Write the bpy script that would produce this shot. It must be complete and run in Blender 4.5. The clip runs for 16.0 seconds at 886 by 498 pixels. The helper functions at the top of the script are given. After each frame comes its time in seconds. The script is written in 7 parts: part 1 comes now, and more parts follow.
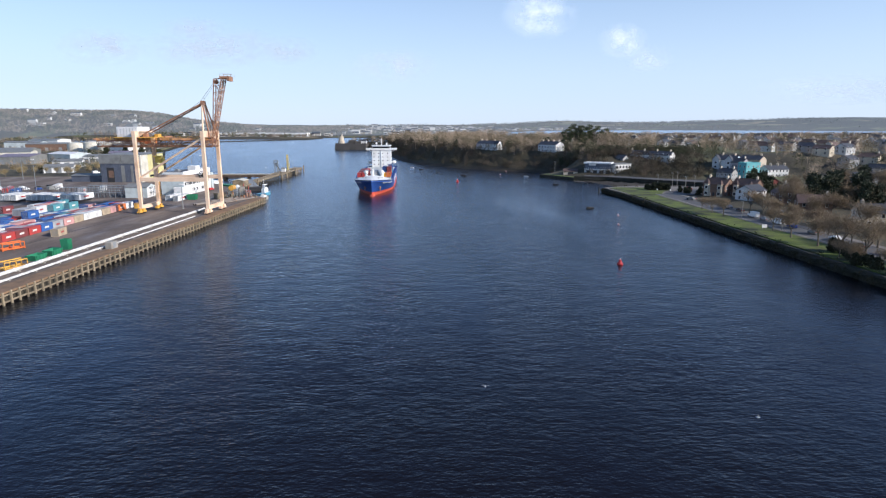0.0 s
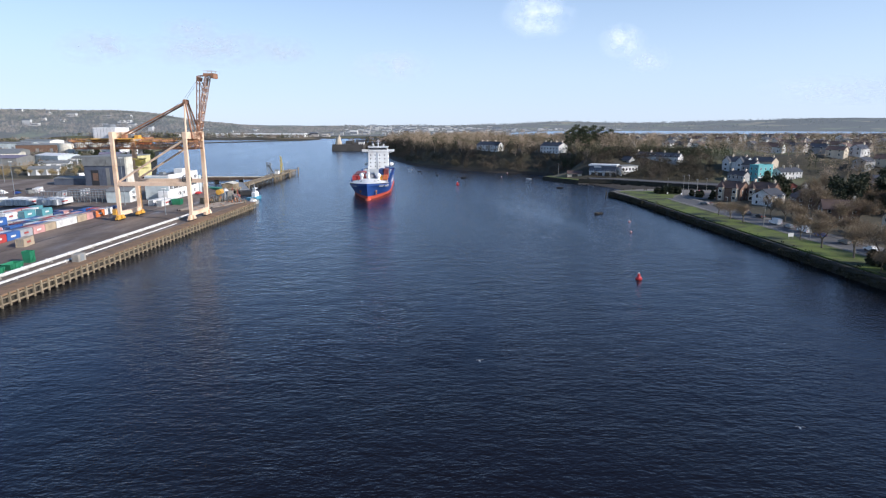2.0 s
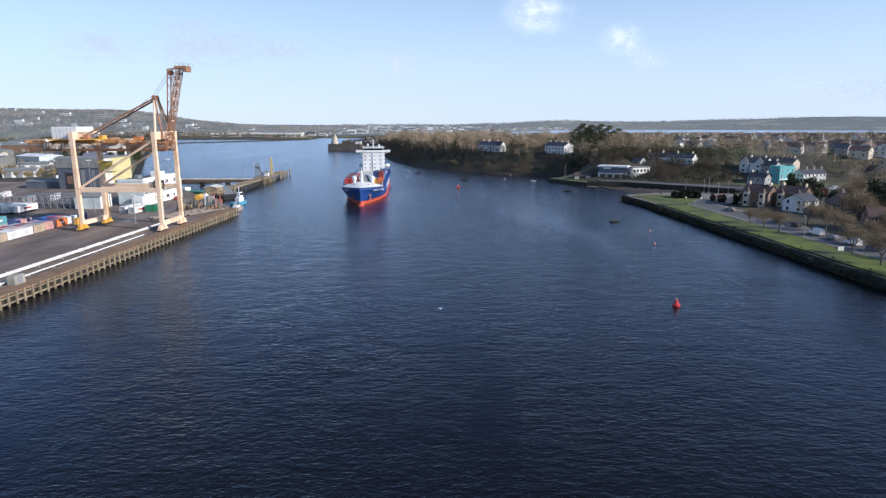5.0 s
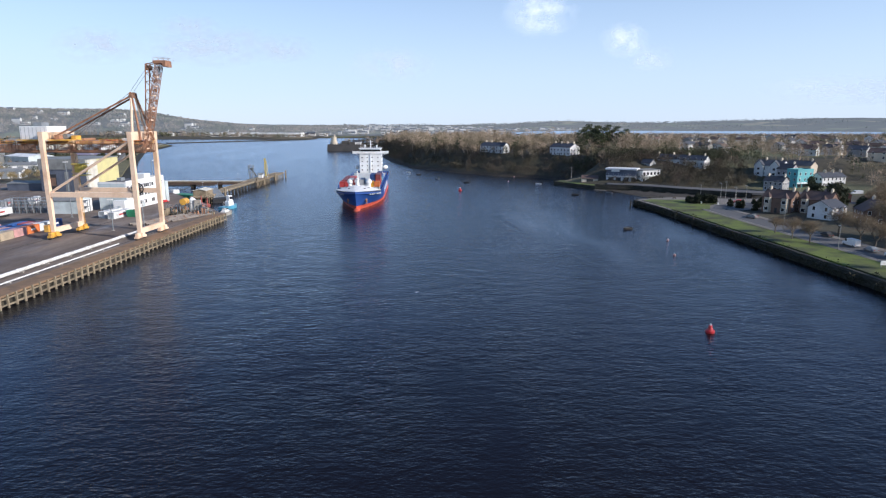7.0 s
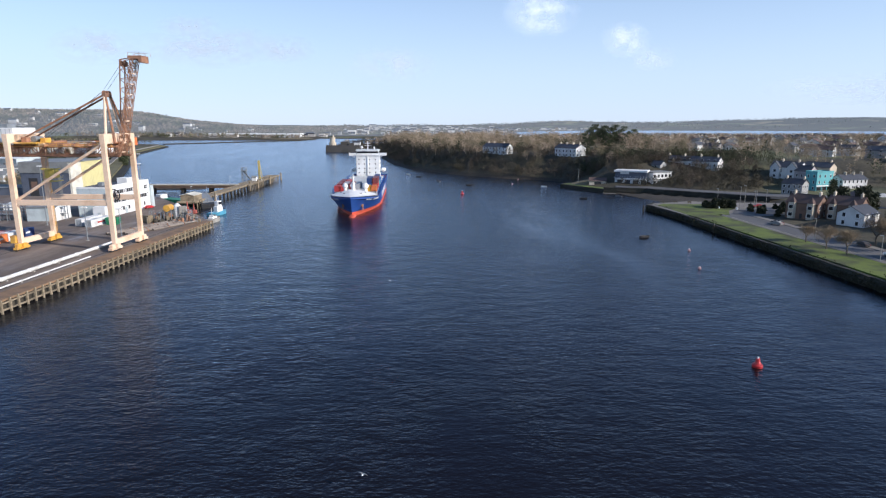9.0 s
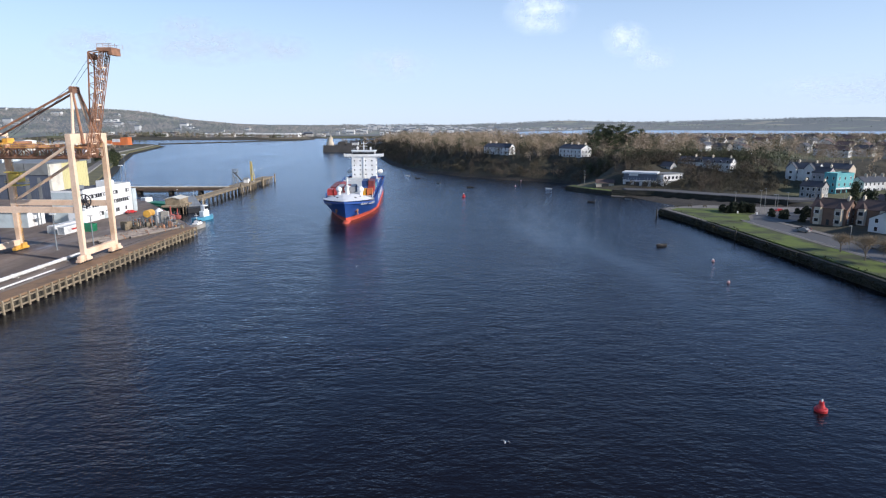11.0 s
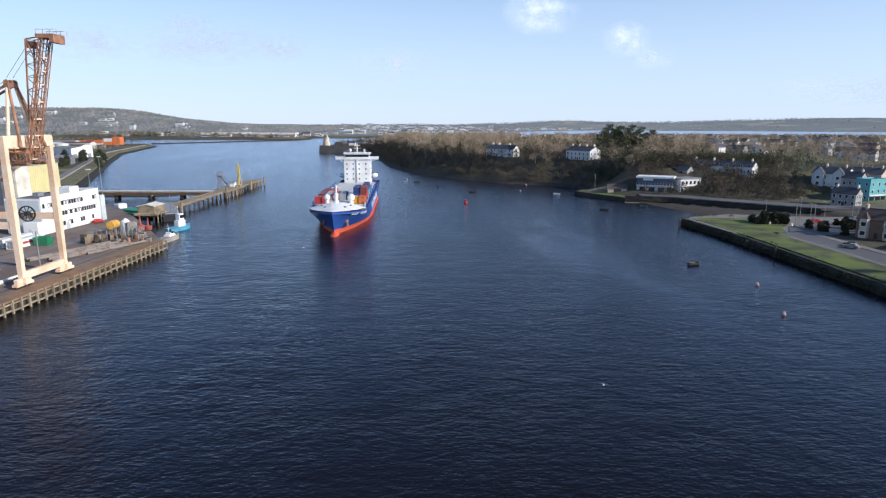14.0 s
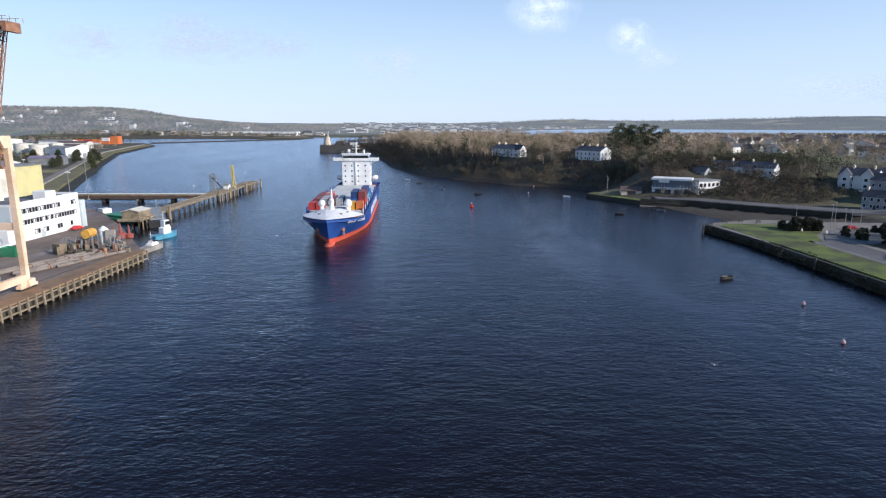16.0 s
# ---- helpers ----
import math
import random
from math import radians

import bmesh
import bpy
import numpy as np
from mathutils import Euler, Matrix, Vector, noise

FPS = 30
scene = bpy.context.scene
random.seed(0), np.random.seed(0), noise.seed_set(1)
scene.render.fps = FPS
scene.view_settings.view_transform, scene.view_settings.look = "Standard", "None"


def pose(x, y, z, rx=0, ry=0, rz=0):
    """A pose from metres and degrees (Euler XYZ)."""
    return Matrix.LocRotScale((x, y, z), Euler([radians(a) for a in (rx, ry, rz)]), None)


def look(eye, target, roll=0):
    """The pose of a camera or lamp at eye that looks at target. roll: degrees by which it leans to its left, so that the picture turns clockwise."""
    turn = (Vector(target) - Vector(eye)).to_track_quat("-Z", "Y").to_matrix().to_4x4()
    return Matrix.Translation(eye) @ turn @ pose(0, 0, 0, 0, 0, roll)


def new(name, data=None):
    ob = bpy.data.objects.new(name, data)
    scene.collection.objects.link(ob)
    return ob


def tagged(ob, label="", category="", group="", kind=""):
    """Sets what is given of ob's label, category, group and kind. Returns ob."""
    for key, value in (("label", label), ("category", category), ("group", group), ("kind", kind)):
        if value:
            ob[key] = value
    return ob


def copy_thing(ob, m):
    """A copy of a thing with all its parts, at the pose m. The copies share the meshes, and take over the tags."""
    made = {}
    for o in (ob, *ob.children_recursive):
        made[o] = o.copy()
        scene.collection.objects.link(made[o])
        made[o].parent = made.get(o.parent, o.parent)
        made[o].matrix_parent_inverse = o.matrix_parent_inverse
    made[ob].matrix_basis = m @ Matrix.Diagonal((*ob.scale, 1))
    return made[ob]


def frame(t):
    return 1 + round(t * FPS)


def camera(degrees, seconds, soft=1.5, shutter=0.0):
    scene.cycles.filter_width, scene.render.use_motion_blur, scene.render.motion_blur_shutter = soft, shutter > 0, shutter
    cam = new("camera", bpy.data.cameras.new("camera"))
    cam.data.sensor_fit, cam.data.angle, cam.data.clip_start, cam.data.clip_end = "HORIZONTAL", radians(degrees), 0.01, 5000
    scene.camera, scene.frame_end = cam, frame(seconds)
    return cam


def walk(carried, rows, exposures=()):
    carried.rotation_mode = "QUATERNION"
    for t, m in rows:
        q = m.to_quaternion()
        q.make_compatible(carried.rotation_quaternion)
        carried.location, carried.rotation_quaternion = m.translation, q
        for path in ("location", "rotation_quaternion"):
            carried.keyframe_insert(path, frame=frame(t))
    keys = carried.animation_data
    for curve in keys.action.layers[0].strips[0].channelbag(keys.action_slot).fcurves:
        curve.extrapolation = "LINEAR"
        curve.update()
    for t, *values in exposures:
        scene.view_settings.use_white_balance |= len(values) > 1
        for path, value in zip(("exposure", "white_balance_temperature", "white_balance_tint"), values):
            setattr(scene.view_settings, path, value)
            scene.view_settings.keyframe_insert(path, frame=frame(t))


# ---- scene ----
cam = camera(72.6, 16.0, soft=1.2)
PATH = [
    (0, (1.10, -3.78, 40.29), (0.94, 35.38, 32.07), -0.10),
    (0.5, (0.99, 0.43, 40.28), (0.85, 39.57, 32.08), -0.10),
    (1, (0.85, 4.62, 40.28), (0.73, 43.78, 32.10), -0.10),
    (1.5, (0.72, 8.79, 40.26), (0.64, 47.93, 32.07), -0.10),
    (2, (0.61, 12.97, 40.21), (0.53, 52.11, 32.03), -0.10),
    (2.5, (0.52, 17.16, 40.16), (0.46, 56.31, 31.95), -0.10),
    (3, (0.40, 21.36, 40.11), (0.36, 60.50, 31.89), -0.20),
    (3.5, (0.28, 25.56, 40.07), (0.30, 64.72, 31.87), -0.00),
    (4, (0.18, 29.75, 40.05), (0.20, 68.91, 31.83), -0.10),
    (6.5, (-0.02, 50.76, 39.89), (-0.08, 89.90, 31.65), -0.10),
    (7, (0.01, 54.89, 39.90), (-0.07, 94.05, 31.68), -0.00),
    (7.5, (0.01, 59.00, 39.96), (-0.09, 98.16, 31.76), -0.00),
    (8, (-0.12, 63.21, 39.99), (-0.22, 102.37, 31.78), -0.00),
    (8.5, (-0.33, 67.41, 40.01), (-0.45, 106.55, 31.79), -0.10),
    (9, (-0.54, 71.54, 40.01), (-0.66, 110.70, 31.80), -0.10),
    (11.5, (-1.44, 92.03, 39.76), (-1.49, 131.17, 31.52), -0.10),
    (12, (-1.58, 96.17, 39.76), (-1.62, 135.31, 31.50), -0.10),
    (12.5, (-1.67, 100.35, 39.83), (-1.71, 139.49, 31.60), -0.00),
    (13, (-1.72, 104.44, 39.91), (-1.74, 143.58, 31.67), -0.00),
    (13.5, (-1.79, 108.50, 39.99), (-1.79, 147.64, 31.75), 0.10),
    (14, (-1.96, 112.62, 40.06), (-1.96, 151.76, 31.82), 0.05),
    (14.5, (-2.21, 116.82, 40.11), (-2.23, 155.96, 31.85), 0.10),
    (15, (-2.45, 121.07, 40.16), (-2.43, 160.21, 31.92), 0.05),
    (15.5, (-2.72, 125.31, 40.16), (-2.70, 164.45, 31.88), 0.05),
    (16, (-2.98, 129.48, 40.13), (-3.14, 168.62, 31.81), 0.00),
]
walk(cam, [(t, look(eye, target, roll)) for t, eye, target, roll in PATH],
     exposures=[(0, 0.15, 5900, 14), (16, 0.15, 5900, 14)])

# ---- light ----
SUN_AZ, SUN_EL = radians(113), radians(25)
world = bpy.data.worlds.new("sky")
scene.world = world
world.use_nodes = True
wn = world.node_tree
sky = wn.nodes.new("ShaderNodeTexSky")
sky.sky_type, sky.sun_disc = "NISHITA", False
sky.sun_elevation, sky.sun_rotation = SUN_EL, SUN_AZ
sky.air_density, sky.dust_density, sky.ozone_density = 1.0, 0.1, 3.5
wn.links.new(sky.outputs[0], wn.nodes["Background"].inputs[0])
wn.nodes["Background"].inputs[1].default_value = 0.13
sun = new("sun", bpy.data.lights.new("sun", "SUN"))
sun.data.energy, sun.data.angle, sun.data.color = 5.0, radians(0.5), (1.0, 0.90, 0.76)
SUN_DIR = Vector((math.sin(SUN_AZ) * math.cos(SUN_EL), math.cos(SUN_AZ) * math.cos(SUN_EL), math.sin(SUN_EL)))
sun.matrix_world = look(SUN_DIR * 500, (0, 0, 0))


# ---- materials ----
def links(m):
    m.use_nodes = True
    return m.node_tree.nodes, m.node_tree.links, m.node_tree.nodes["Principled BSDF"]


def noise_node(n, l, coord, scale, detail=3, stretch=None, rough=0.55):
    tex = n.new("ShaderNodeTexNoise")
    tex.inputs["Scale"].default_value, tex.inputs["Detail"].default_value = scale, detail
    tex.inputs["Roughness"].default_value = rough
    if stretch:
        mp = n.new("ShaderNodeMapping")
        mp.inputs["Scale"].default_value = stretch
        l.new(coord, mp.inputs[0])
        coord = mp.outputs[0]
    l.new(coord, tex.inputs["Vector"])
    return tex.outputs[0]


def ramp(n, l, fac, a, b):
    mr = n.new("ShaderNodeMapRange")
    mr.inputs["From Min"].default_value, mr.inputs["From Max"].default_value = a, b
    l.new(fac, mr.inputs[0])
    return mr.outputs[0]


def mixed(n, l, fac, a, b, mode="MIX"):
    mx = n.new("ShaderNodeMix")
    mx.data_type, mx.blend_type = "RGBA", mode
    for value, socket in ((fac, mx.inputs[0]), (a, mx.inputs[6]), (b, mx.inputs[7])):
        if isinstance(value, (int, float)):
            socket.default_value = value
        elif isinstance(value, tuple):
            socket.default_value = (*value, 1)
        else:
            l.new(value, socket)
    return mx.outputs[2]


def mat(name, col, rough=0.6, metal=0.0, col2=None, n1=0.25, lo=0.45, hi=0.7, n2=4.0, grain=0.25, bump=0.0, spread=0.0, stretch=None, island=False):
    """Colour with stains of col2 at scale n1, grain at scale n2, and a spread of brightness from piece to piece."""
    m = bpy.data.materials.new(name)
    n, l, bsdf = links(m)
    coord = n.new("ShaderNodeTexCoord").outputs["Object"]
    c2 = col2 or tuple(c * 0.72 for c in col)
    c = mixed(n, l, ramp(n, l, noise_node(n, l, coord, n1, 4, stretch), lo, hi), col, c2)
    fine = noise_node(n, l, coord, n2, 4, stretch)
    dark = ramp(n, l, fine, 0.2, 0.8)
    v = n.new("ShaderNodeMath")
    v.operation = "MULTIPLY_ADD"
    l.new(dark, v.inputs[0])
    v.inputs[1].default_value, v.inputs[2].default_value = grain, 1 - grain / 2
    value = v.outputs[0]
    if spread:
        if island:
            rnd = n.new("ShaderNodeNewGeometry").outputs["Random Per Island"]
        else:
            rnd = n.new("ShaderNodeObjectInfo").outputs["Random"]
        w = n.new("ShaderNodeMath")
        w.operation = "MULTIPLY_ADD"
        l.new(rnd, w.inputs[0])
        w.inputs[1].default_value, w.inputs[2].default_value = spread, 1 - spread / 2
        u = n.new("ShaderNodeMath")
        u.operation = "MULTIPLY"
        l.new(value, u.inputs[0])
        l.new(w.outputs[0], u.inputs[1])
        value = u.outputs[0]
    hsv = n.new("ShaderNodeHueSaturation")
    l.new(c, hsv.inputs["Color"])
    l.new(value, hsv.inputs["Value"])
    l.new(hsv.outputs[0], bsdf.inputs["Base Color"])
    bsdf.inputs["Roughness"].default_value, bsdf.inputs["Metallic"].default_value = rough, metal
    if bump:
        b = n.new("ShaderNodeBump")
        b.inputs["Strength"].default_value, b.inputs["Distance"].default_value = 0.6, bump
        l.new(fine, b.inputs["Height"])
        l.new(b.outputs[0], bsdf.inputs["Normal"])
    return m


def water_mat():
    m = bpy.data.materials.new("river_water")
    n, l, bsdf = links(m)
    coord = n.new("ShaderNodeTexCoord").outputs["Object"]
    # slick bands drawn out along the stream
    warp = n.new("ShaderNodeTexNoise")
    warp.inputs["Scale"].default_value = 0.008
    l.new(coord, warp.inputs["Vector"])
    push = n.new("ShaderNodeVectorMath")
    push.operation = "MULTIPLY_ADD"
    push.inputs[1].default_value = (60, 60, 0)
    l.new(warp.outputs["Color"], push.inputs[0])
    l.new(coord, push.inputs[2])
    slick = ramp(n, l, noise_node(n, l, push.outputs[0], 0.030, 5, (1.0, 0.16, 1), 0.62), 0.50, 0.66)
    gust = ramp(n, l, noise_node(n, l, coord, 0.05, 5, (0.7, 1.0, 1), 0.65), 0.3, 0.7)
    # swell, wind ripples running across the stream, and fine chop
    heights = ((noise_node(n, l, coord, 0.22, 3, (0.7, 1.0, 1), 0.5), 0.34), (noise_node(n, l, coord, 0.95, 3, (0.55, 1.0, 1), 0.55), 0.24), (noise_node(n, l, coord, 2.3, 2, (0.6, 1.0, 1), 0.5), 0.10))
    total = None
    for tex, amount in heights:
        add = n.new("ShaderNodeMath")
        add.operation = "MULTIPLY_ADD"
        l.new(tex, add.inputs[0])
        add.inputs[1].default_value = amount
        if total is not None:
            l.new(total, add.inputs[2])
        else:
            add.inputs[2].default_value = 0.0
        total = add.outputs[0]
    b = n.new("ShaderNodeBump")
    calm = n.new("ShaderNodeMapRange")
    calm.inputs["To Min"].default_value, calm.inputs["To Max"].default_value = 1.0, 0.4
    l.new(slick, calm.inputs[0])
    wind = n.new("ShaderNodeMapRange")
    wind.inputs["To Min"].default_value, wind.inputs["To Max"].default_value = 0.5, 1.0
    l.new(gust, wind.inputs[0])
    both = n.new("ShaderNodeMath")
    both.operation = "MULTIPLY"
    l.new(calm.outputs[0], both.inputs[0])
    l.new(wind.outputs[0], both.inputs[1])
    l.new(both.outputs[0], b.inputs["Strength"])
    b.inputs["Distance"].default_value = 1.0
    l.new(total, b.inputs["Height"])
    # peat-dark body under a blue-tinted gloss that grows towards grazing angles
    n.remove(bsdf)
    body = n.new("ShaderNodeBsdfDiffuse")
    body.inputs["Color"].default_value = (0.0065, 0.0048, 0.0050, 1)
    gloss = n.new("ShaderNodeBsdfGlossy")
    gloss.inputs["Color"].default_value = (0.78, 0.87, 1.0, 1)
    gloss.inputs["Roughness"].default_value = 0.17
    l.new(b.outputs[0], gloss.inputs["Normal"])
    fres = n.new("ShaderNodeFresnel")
    fres.inputs["IOR"].default_value = 1.32
    l.new(b.outputs[0], fres.inputs["Normal"])
    blend = n.new("ShaderNodeMixShader")
    l.new(fres.outputs[0], blend.inputs[0])
    l.new(body.outputs[0], blend.inputs[1])
    l.new(gloss.outputs[0], blend.inputs[2])
    l.new(blend.outputs[0], n["Material Output"].inputs["Surface"])
    return m


def ground_mat():
    """Grass, scrub, bare fields and mud by height and noise."""
    m = bpy.data.materials.new("land")
    n, l, bsdf = links(m)
    coord = n.new("ShaderNodeTexCoord").outputs["Object"]
    sep = n.new("ShaderNodeSeparateXYZ")
    l.new(coord, sep.inputs[0])
    wood = mixed(n, l, ramp(n, l, noise_node(n, l, coord, 0.05, 4), 0.35, 0.65), (0.05, 0.043, 0.028), (0.075, 0.065, 0.035))
    field = mixed(n, l, ramp(n, l, noise_node(n, l, coord, 0.006, 2), 0.56, 0.62), wood, (0.125, 0.130, 0.055))
    field = mixed(n, l, ramp(n, l, noise_node(n, l, coord, 0.0045, 2, (1, 1.4, 1)), 0.6, 0.64), field, (0.24, 0.19, 0.10))
    fine = ramp(n, l, noise_node(n, l, coord, 0.6, 4), 0.2, 0.8)
    field = mixed(n, l, 0.35, field, fine, "OVERLAY")
    mud = mixed(n, l, ramp(n, l, noise_node(n, l, coord, 0.3, 4), 0.4, 0.6), (0.030, 0.023, 0.017), (0.048, 0.040, 0.026))
    c = mixed(n, l, ramp(n, l, sep.outputs[2], 1.2, 2.2), mud, field)
    l.new(c, bsdf.inputs["Base Color"])
    bsdf.inputs["Roughness"].default_value = 0.95
    b = n.new("ShaderNodeBump")
    b.inputs["Distance"].default_value = 0.5
    l.new(noise_node(n, l, coord, 0.5, 5), b.inputs["Height"])
    l.new(b.outputs[0], bsdf.inputs["Normal"])
    return m


M = {}
M["water"] = water_mat()
M["land"] = ground_mat()
M["quay"] = mat("wet_tarmac", (0.145, 0.115, 0.096), 0.5, 0, (0.23, 0.185, 0.15), 0.06, 0.42, 0.62, 1.2, 0.35, 0.01, stretch=(1.6, 0.5, 1))
tar_nodes, tar_links, tar_shader = links(M["quay"])
tar_links.new(ramp(tar_nodes, tar_links, noise_node(tar_nodes, tar_links, tar_nodes.new("ShaderNodeTexCoord").outputs["Object"], 0.07, 4, (1.5, 0.5, 1)), 0.10, 0.55), tar_shader.inputs["Roughness"])
tar_shader.inputs["Specular IOR Level"].default_value = 0.3
M["edge"] = mat("brown_quay_edge", (0.25, 0.155, 0.085), 0.8, 0, (0.15, 0.10, 0.06), 0.3, n2=2.0, bump=0.02)
M["timber"] = mat("weathered_timber", (0.27, 0.215, 0.14), 0.85, 0, (0.12, 0.095, 0.06), 0.4, n2=3, grain=0.5, spread=0.5)
M["dark_timber"] = mat("wet_timber", (0.06, 0.05, 0.035), 0.8, spread=0.4)
M["concrete"] = mat("concrete", (0.34, 0.32, 0.28), 0.8, 0, (0.22, 0.20, 0.17), 0.2)
M["pipe"] = mat("white_pipe", (0.72, 0.71, 0.68), 0.5, 0, (0.55, 0.52, 0.46), 0.6)
M["cream"] = mat("cream_crane_paint", (0.82, 0.60, 0.42), 0.5, 0, (0.60, 0.38, 0.22), 0.12, 0.5, 0.75, 2.0)
M["yellow"] = mat("yellow_paint", (0.72, 0.40, 0.06), 0.5, 0, (0.40, 0.20, 0.06), 0.5)
M["rust"] = mat("rusty_steel", (0.40, 0.20, 0.11), 0.75, 0, (0.20, 0.11, 0.07), 0.35, 0.4, 0.65, 3.0, 0.5)
M["rust_dark"] = mat("dark_rusty_girder", (0.10, 0.062, 0.042), 0.8, 0, (0.055, 0.04, 0.03), 0.35)
M["white"] = mat("white_paint", (0.78, 0.78, 0.76), 0.5, 0, (0.66, 0.64, 0.60), 0.2)
M["steel"] = mat("grey_steel", (0.25, 0.27, 0.28), 0.5, 0.2)
M["glass"] = mat("window_glass", (0.016, 0.018, 0.022), 0.3, 0, n2=0.5)
M["glass"].node_tree.nodes["Principled BSDF"].inputs["Specular IOR Level"].default_value = 0.2
M["hull_blue"] = mat("blue_hull_paint", (0.026, 0.075, 0.27), 0.4, 0, (0.015, 0.055, 0.24), 0.1)
M["hull_red"] = mat("red_antifouling", (0.62, 0.10, 0.05), 0.55, 0, (0.48, 0.09, 0.05), 0.15)
M["dark"] = mat("dark_steel", (0.03, 0.03, 0.032), 0.6)
M["deck_red"] = mat("red_oxide_deck", (0.30, 0.09, 0.06), 0.7)
M["slate"] = mat("slate_roof", (0.055, 0.058, 0.068), 0.6, spread=0.5)
# dark second colour stands in for patches of tree shade on the grass
M["grass"] = mat("park_grass", (0.11, 0.145, 0.02), 0.9, 0, (0.05, 0.055, 0.02), 0.13, 0.42, 0.62, 2.5, 0.4, 0.05)
M["asphalt"] = mat("asphalt", (0.10, 0.097, 0.095), 0.8, 0, (0.14, 0.135, 0.13), 0.08)
M["stone"] = mat("dark_river_wall", (0.032, 0.028, 0.019), 0.85, 0, (0.016, 0.018, 0.010), 0.25, 0.4, 0.6, 2.0, 0.5, 0.05, spread=0.4)
M["bark"] = mat("bark", (0.14, 0.115, 0.085), 0.9, spread=0.3)
M["render_white"] = mat("white_render", (0.66, 0.66, 0.64), 0.85, 0, (0.50, 0.49, 0.46), 0.2, spread=0.25)
M["render_cream"] = mat("cream_render", (0.58, 0.50, 0.38), 0.85, 0, (0.45, 0.39, 0.30), 0.2, spread=0.3)
M["render_mauve"] = mat("mauve_grey_render", (0.40, 0.36, 0.36), 0.85)
M["render_grey"] = mat("grey_render", (0.34, 0.34, 0.33), 0.85, spread=0.3)
M["teal"] = mat("turquoise_render", (0.13, 0.40, 0.42), 0.8, 0, (0.11, 0.34, 0.36), 0.2)
# turquoise as it looks on the building's shaded side; no part uses it
M["teal_shaded"] = mat("shaded_turquoise_render", (0.07, 0.38, 0.45), 0.8)
M["brick"] = mat("brown_brick", (0.19, 0.115, 0.08), 0.85, 0, (0.14, 0.09, 0.065), 0.4, spread=0.3)
M["clad_dark"] = mat("slate_blue_cladding", (0.10, 0.115, 0.15), 0.6)
M["clad_grey"] = mat("grey_cladding", (0.22, 0.225, 0.215), 0.6)
M["clad_yellow"] = mat("pale_yellow_cladding", (0.62, 0.56, 0.27), 0.6, 0, (0.54, 0.49, 0.25), 0.15)
M["clad_cream"] = mat("cream_cladding", (0.70, 0.66, 0.55), 0.6)
M["clad_pale"] = mat("pale_blue_cladding", (0.52, 0.58, 0.58), 0.6)
M["flat_roof"] = mat("flat_roof_felt", (0.13, 0.13, 0.135), 0.9)
M["tile_roof"] = mat("brown_tile_roof", (0.13, 0.085, 0.07), 0.85, spread=0.4)
M["green_paint"] = mat("green_paint", (0.03, 0.22, 0.11), 0.5)
M["red_paint"] = mat("red_paint", (0.50, 0.03, 0.03), 0.4, 0, (0.36, 0.03, 0.03), 0.8)
M["cyan_paint"] = mat("light_blue_paint", (0.10, 0.33, 0.46), 0.4)
M["black"] = mat("black_rubber", (0.015, 0.015, 0.016), 0.8)
M["path"] = mat("pale_path", (0.20, 0.18, 0.155), 0.9, 0, (0.15, 0.135, 0.12), 0.15)
M["castle"] = mat("grey_limestone", (0.085, 0.078, 0.07), 0.9, 0, (0.05, 0.047, 0.042), 0.1, n2=1.0, grain=0.4)
M["twig"] = mat("winter_twigs", (0.25, 0.18, 0.11), 0.9, 0, (0.19, 0.15, 0.085), 0.3, spread=0.4, island=True)
M["needle"] = mat("pine_needles", (0.055, 0.068, 0.028), 0.9, 0, (0.085, 0.085, 0.035), 0.3, spread=0.7, island=True)
M["leaf"] = mat("evergreen_leaves", (0.034, 0.044, 0.018), 0.8, 0, (0.055, 0.052, 0.024), 0.3, spread=0.5, island=True)
M["shrub"] = mat("dark_shrub_leaves", (0.030, 0.036, 0.016), 0.8, 0, (0.05, 0.045, 0.022), 0.4, spread=0.5, island=True)
M["woods"] = mat("winter_woodland", (0.44, 0.335, 0.235), 0.95, 0, (0.18, 0.15, 0.09), 0.10, 0.44, 0.57, 0.15, 0.5, spread=0.35, island=True)
M["far_wall"] = mat("far_pale_walls", (0.55, 0.53, 0.49), 0.9, 0, (0.36, 0.32, 0.28), 0.02, spread=0.6, island=True)
M["pipe_old"] = mat("worn_grey_pipe", (0.24, 0.205, 0.17), 0.6, 0, (0.12, 0.09, 0.07), 0.4)
M["yellow_bright"] = mat("bright_yellow_paint", (0.66, 0.50, 0.09), 0.5)
M["clad_mauve"] = mat("mauve_roof_sheet", (0.22, 0.19, 0.24), 0.6)
M["red_dull"] = mat("dull_red_render", (0.30, 0.08, 0.06), 0.85)
M["scrub"] = mat("bluff_scrub", (0.070, 0.060, 0.036), 0.95, 0, (0.105, 0.080, 0.055), 0.06, 0.45, 0.6, 0.3, 0.4, spread=0.6, island=True)
M["weeds"] = mat("dark_wall_weeds", (0.035, 0.034, 0.016), 0.95, 0, (0.055, 0.048, 0.024), 0.2, spread=0.5, island=True)
M["hill_wood"] = mat("hillside_woodland", (0.25, 0.205, 0.155), 0.95, 0, (0.105, 0.105, 0.06), 0.012, 0.44, 0.58, 0.1, 0.5, spread=0.25, island=True)
M["garden_green"] = mat("garden_evergreens", (0.058, 0.066, 0.03), 0.95, 0, (0.085, 0.08, 0.04), 0.05, spread=0.5, island=True)
M["willow"] = mat("willow_twigs", (0.32, 0.25, 0.13), 0.9, 0, (0.24, 0.19, 0.10), 0.3, spread=0.3, island=True)
